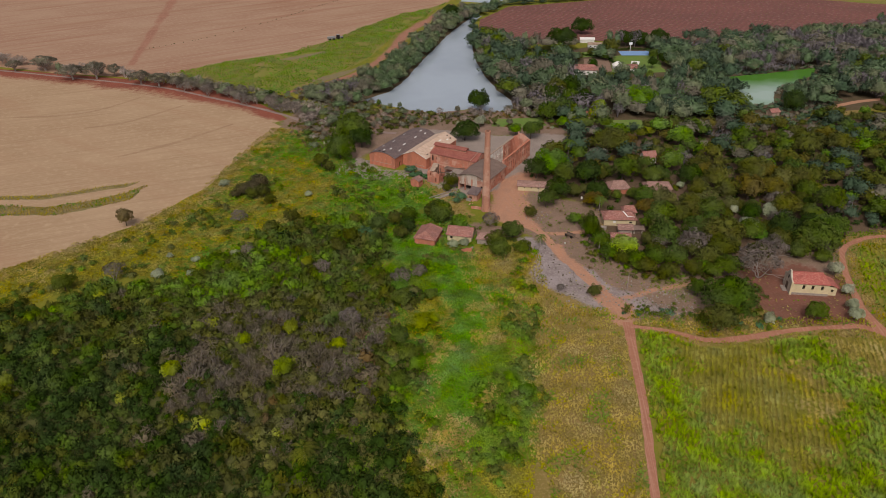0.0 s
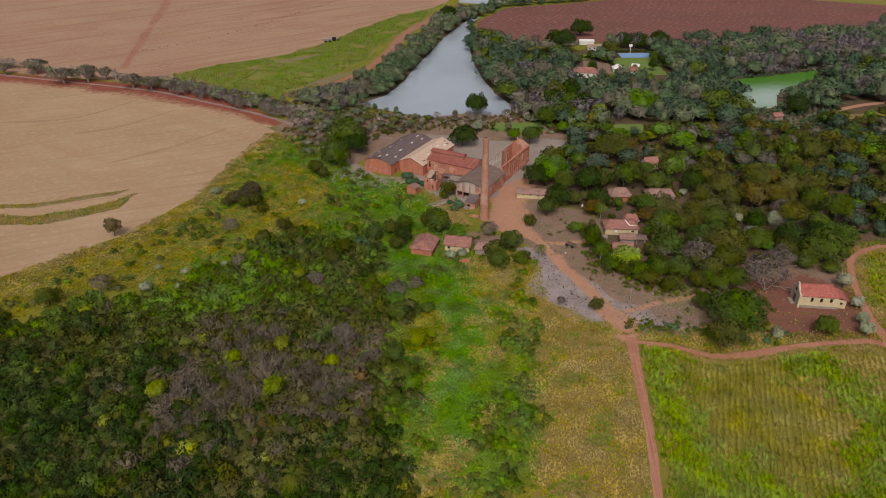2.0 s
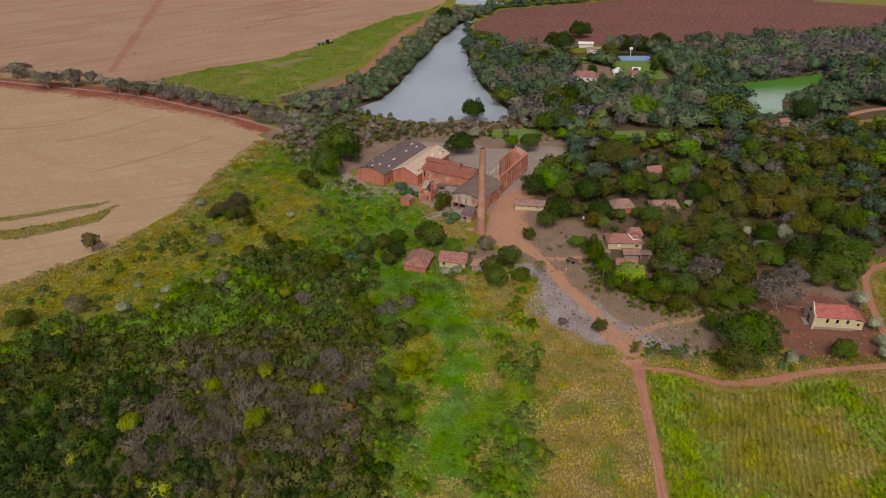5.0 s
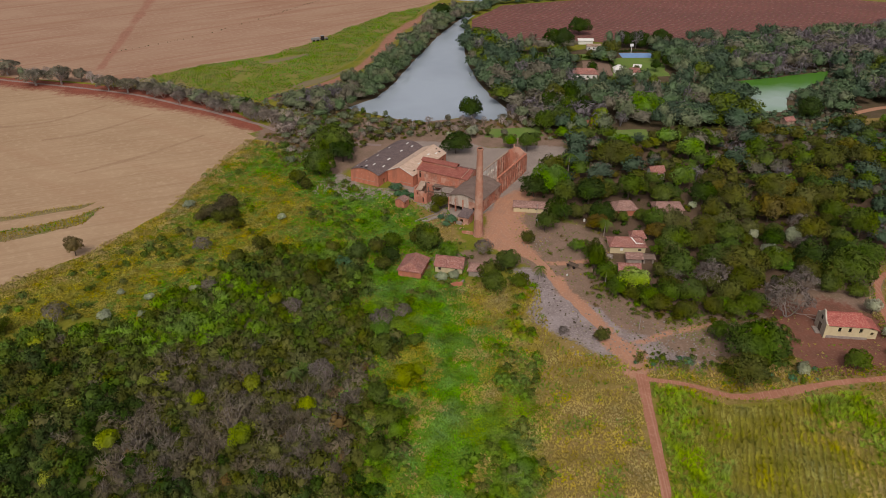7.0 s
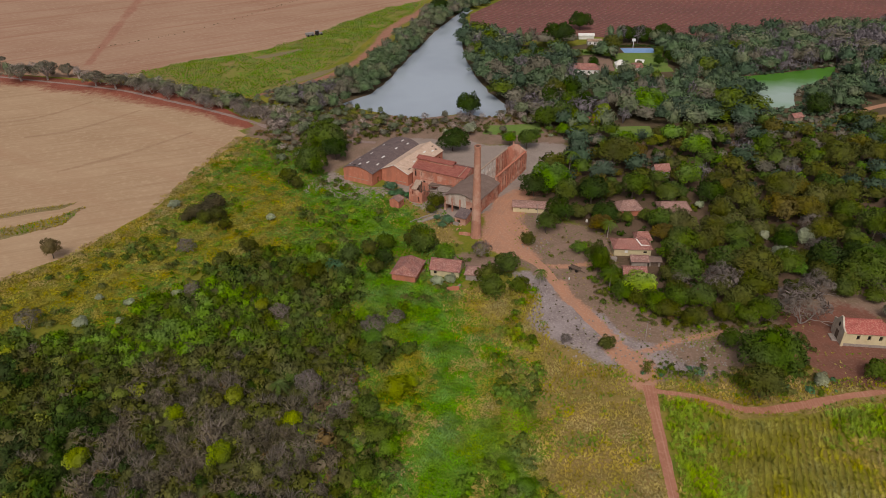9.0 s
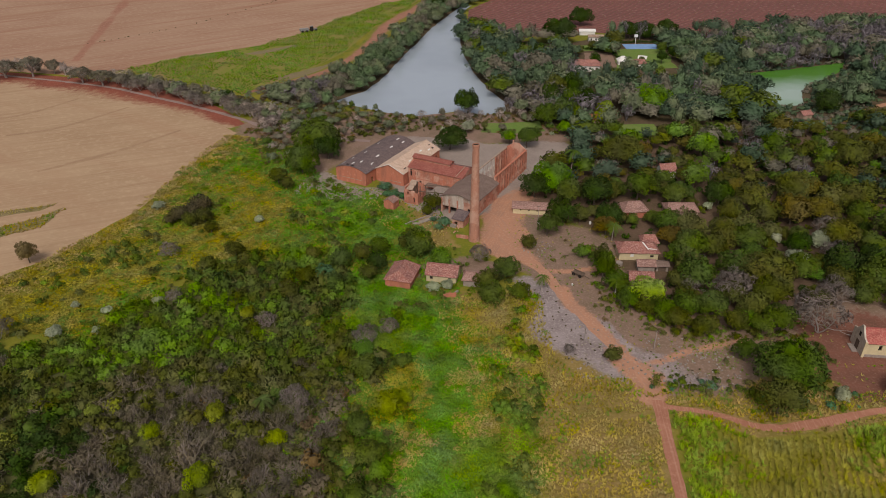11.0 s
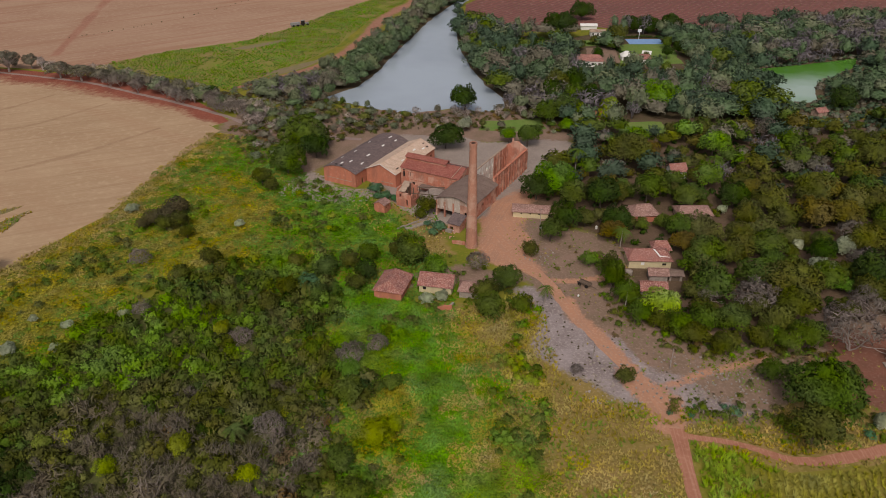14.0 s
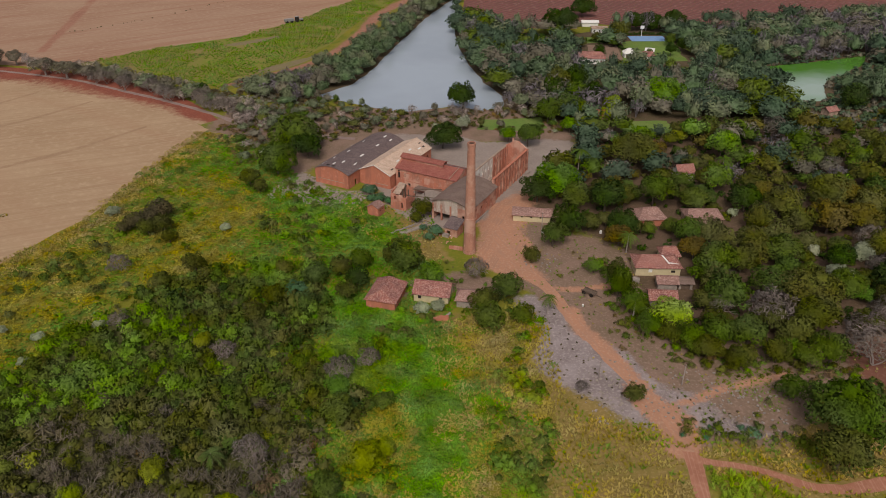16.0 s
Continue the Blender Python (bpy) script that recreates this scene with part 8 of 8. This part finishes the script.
grass([(-30, 205), (-16, 200), (-4, 186), (0, 160), (-8, 160), (-20, 170), (-34, 190)], 1.3, 36, 0.9, 0.7, by_noise(6, 9.0, [("straw", -0.1), ("fresh", 0.1), ("mid", 9)]), "%s weeds round the mill", rag=3.0)
grass(BROWN_EDGE, 1.9, 37, 0.7, 0.45, by_noise(9, 10.0, [("straw", -0.15), ("mid", 9)]), "%s weeds on the bare ground", keep=lambda x, y: off_road(x, y) & ((x * 7.13 + y * 3.77) % 1.0 < 0.5), rag=4.0)
grass([(62, 118), (70, 116), (72, 108), (66, 104), (58, 110)], 1.0, 38, 0.6, 0.35, by_noise(9, 11.0, [("mid", 9)]), "%s grass patch on the ash ground", rag=3.0)
grass(CROP_FAR, 1.6, 39, 1.5, 0.8, by_noise(30, 12.0, [("mid", 0.1), ("fresh", 9)]), "%s young crop",
      keep=lambda x, y: (field_noise(x, y, 17.0, 3.1) + 0.5 * ((x * 7.13 + y * 3.77) % 1.0) > -0.12) & (np.abs((y - 406) - 0.85 * (x + 111)) + 0.55 * np.abs(x + 111) > 8) & (np.abs((y - 363) - 1.15 * (x + 76)) + 0.5 * np.abs(x + 76) > 9))
grass([(48, 88), (64, 81), (79, 82), (95, 86), (121, 84), (124, 94), (112, 96), (96, 94), (80, 90), (66, 88), (50, 93)], 0.95, 45, 0.85, 0.75, by_noise(6, 14.0, [("mid", -0.25), ("gold", 0.1), ("straw", 9)]), "%s grass along the track", keep=off_road, rag=2.0)
grass([(122, 88), (130, 122), (138, 139), (180, 143), (180, 152), (134, 148), (122, 128), (114, 98)], 1.0, 46, 0.85, 0.75, by_noise(6, 15.0, [("mid", -0.1), ("gold", 0.15), ("straw", 9)]), "%s grass along the track", keep=off_road, rag=2.0)
grass(RED_YARD, 1.8, 47, 0.7, 0.5, by_noise(7, 16.0, [("mid", -0.1), ("straw", 9)]), "%s weeds round the chapel", keep=lambda x, y: ((x * 5.13 + y * 8.77) % 1.0 < 0.45) & ((x < 98) | (x > 116) | (y < 105)), rag=5.0)
grass([(24, 96), (38, 93), (47, 92), (48, 88), (70, 84), (84, 86), (88, 92), (70, 97), (58, 94), (46, 97), (30, 101)], 1.0, 40, 0.9, 0.8, by_noise(6, 13.0, [("mid", -0.2), ("gold", 0.05), ("straw", 9)]), "%s roadside grass", keep=off_road, rag=3.0)
grass([(-160, 119), (-144, 131), (-131, 147), (-123, 153.5), (-117.5, 168), (-108, 188.5), (-103, 223), (-94, 262), (-90, 250), (-98, 205), (-104, 180), (-112, 160), (-124, 145), (-146, 122), (-156, 112)], 1.0, 26, 0.9, 0.8, by_noise(5, 6.0, [("gold", 0.0), ("straw", 9)]), "%s grass at the field's edge")
grass(STRIP_LEFT, 1.1, 27, 0.9, 0.8, by_noise(6, 7.0, [("mid", -0.2), ("gold", 0.35), ("straw", 9)]), "%s unmown grass", rag=3.0)
grass(STRIP_THIN, 1.2, 28, 0.9, 0.7, by_noise(6, 8.0, [("gold", 0.0), ("straw", 9)]), "%s unmown grass in a thin line", rag=2.0)


def cane_field(poly, row, step, turn, seed, levels, size, tall, label):
    """Crop plants in straight rows."""
    rng = np.random.default_rng(seed)
    c, s = math.cos(radians(turn)), math.sin(radians(turn))
    u, v = np.meshgrid(np.arange(-330, 330, row), np.arange(-330, 330, step))
    u, v = u.ravel() + rng.normal(size=u.size) * row * 0.09, v.ravel() + rng.uniform(-0.4, 0.4, v.size) * step
    x, y = 90 + u * c - v * s, 60 + u * s + v * c
    ok = inside(poly, x, y)
    x, y = x[ok], y[ok]
    ok = off_road(x, y) & (y > 12) & (x < 104 + (y - 12) * 0.6)
    x, y = x[ok], y[ok]
    kinds = levels(x, y, rng)
    for kind in sorted(set(kinds)):
        i = kinds == kind
        q = rng.uniform(0.6, 1.3, i.sum())
        if kind == "cane":
            x[i] += rng.normal(size=i.sum()) * row * 0.22
        scatter("crop", GRASS[kind], CANE, x[i], y[i], q * size * (1.4 if kind == "cane" else 1.1), q * tall * (0.55 if kind == "straw" else 0.8 if kind == "ripe" else 1.0), rng, label % {"cane": "green", "ripe": "yellowing", "fresh": "fresh green", "straw": "withered"}[kind], "crop")


cane_field([(48.4, 87), (53.3, 86.4), (64.5, 80.0), (79.4, 81), (95.4, 85), (121, 83), (150, 90), (150, 10), (120, -10), (39, -10), (41, 28), (45, 56)], 1.42, 0.5, -19, 41, zones(CROP_ZONES, 6.0, 41), 1.0, 1.25, "rows of %s sugar cane")
cane_field([(123, 92), (129, 122), (137, 137), (150, 141), (190, 141), (190, 92)], 1.5, 1.0, -19, 42, by_noise(15, 42, [("ripe", -0.2), ("cane", 9)]), 0.9, 1.3, "rows of %s sugar cane")


# small plants dotted over the red field
x, y, rng = hexes(FIELD_RED, 3.8, 61)
i = rng.random(len(x)) < 0.6
scatter("seedlings", PALETTE["dust"], CANE, x[i], y[i], rng.uniform(0.35, 0.7, i.sum()), rng.uniform(0.35, 0.7, i.sum()), rng, "small dark plants dotted over the red field", "plants")


# ---- small things by the road ----
def cart(x, y, deg):
    ob = empty("wrecked_cart", at(x, y, deg), "broken wooden farm cart lying beside the road", "cart")
    slab("bed", ob, WOOD, -2.0, 1.6, -0.8, 0.8, 0.55, 0.7)
    for y0 in (-0.85, 0.8):
        slab("side_board", ob, WOOD, -2.0, 1.6, y0, y0 + 0.06, 0.7, 1.1)
    bar("shaft", ob, WOOD, (1.6, 0.0, 0.6), (3.4, 0.3, 0.1), 0.12, 0.12)
    for sx, sy in ((-1.2, -1.0), (-1.2, 1.0), (0.9, -1.0), (0.9, 1.0)):
        bm = bmesh.new()
        bmesh.ops.create_cone(bm, cap_ends=True, segments=16, radius1=0.5, radius2=0.5, depth=0.16)
        bm.transform(Matrix.Translation((sx, sy, 0.5)) @ Matrix.Rotation(radians(90), 4, "X"))
        part("wheel", bm, DARK, ob)


cart(37.2, 144.8, -40)


def pole(x, y, h, label, lean=0.0):
    ob = empty("utility_pole", at(x, y, x * 13.0), label, "pole")
    s = Shape()
    tube(s, [(0, 0, 0), (lean * 0.5, 0, h * 0.5), (lean, 0, h)], [0.13, 0.11, 0.09], 7)
    o = new("shaft", s.mesh("shaft", BARKGREY))
    o.parent = ob
    bar("crossarm", ob, WOOD, (lean - 0.7, 0, h - 0.4), (lean + 0.7, 0, h - 0.4), 0.1, 0.12)


pole(33.3, 113.2, 4.6, "leaning grey wooden post on the ash ground", 0.3)
pole(50.3, 110.7, 5.5, "short grey wooden pole beside the road")
pole(29.0, 177.5, 6.5, "thin grey pole before the long shed")
ob = empty("water_tank", at(50.2, 150.4), "round pale water tank beside the farmhouse", "tank")
bm = bmesh.new()
lathe(bm, [(0.95, 0.0), (1.0, 0.1), (1.0, 1.1), (0.92, 1.15), (0.9, 0.9), (0.01, 0.88)])
part("tub", bm, CONCRETE, ob)
for x, y, s in ((29.2, 176.4, 0.9), (34.5, 139.5, 0.5), (46.2, 176.4, 0.8)):
    ob = empty("white_container", at(x, y, x * 30), "small white plastic container lying on the ground", "container")
    bm = bmesh.new()
    lathe(bm, [(0.01, 0.0), (s * 0.45, 0.0), (s * 0.5, s * 0.2), (s * 0.5, s * 1.0), (s * 0.2, s * 1.25), (s * 0.2, s * 1.4), (0.01, s * 1.4)], 12)
    part("body", bm, WHITE, ob)


def tractor(x, y, deg):
    ob = empty("tractor", at(x, y, deg), "dark farm tractor with a trailer at the crop's edge", "tractor")
    slab("bonnet", ob, METAL, 0.4, 3.2, -0.55, 0.55, 1.0, 1.9)
    slab("cab", ob, DARK, -1.6, 0.4, -0.9, 0.9, 1.0, 3.3)
    slab("cab_roof", ob, METAL, -1.8, 0.6, -1.0, 1.0, 3.303, 3.5)
    slab("trailer", ob, METAL, -9.0, -3.0, -1.2, 1.2, 1.0, 2.6)
    bar("drawbar", ob, METAL, (-3.0, 0, 1.0), (-1.4, 0, 0.8), 0.15, 0.15)
    for wx, wy, r in ((-0.9, -1.05, 0.95), (-0.9, 1.05, 0.95), (2.5, -0.85, 0.6), (2.5, 0.85, 0.6), (-7.5, -1.3, 0.7), (-7.5, 1.3, 0.7), (-4.5, -1.3, 0.7), (-4.5, 1.3, 0.7)):
        bm = bmesh.new()
        bmesh.ops.create_cone(bm, cap_ends=True, segments=20, radius1=r, radius2=r, depth=0.4)
        bm.transform(Matrix.Translation((wx, wy, r)) @ Matrix.Rotation(radians(90), 4, "X"))
        part("wheel", bm, DARK, ob)


tractor(-93, 457, 30)
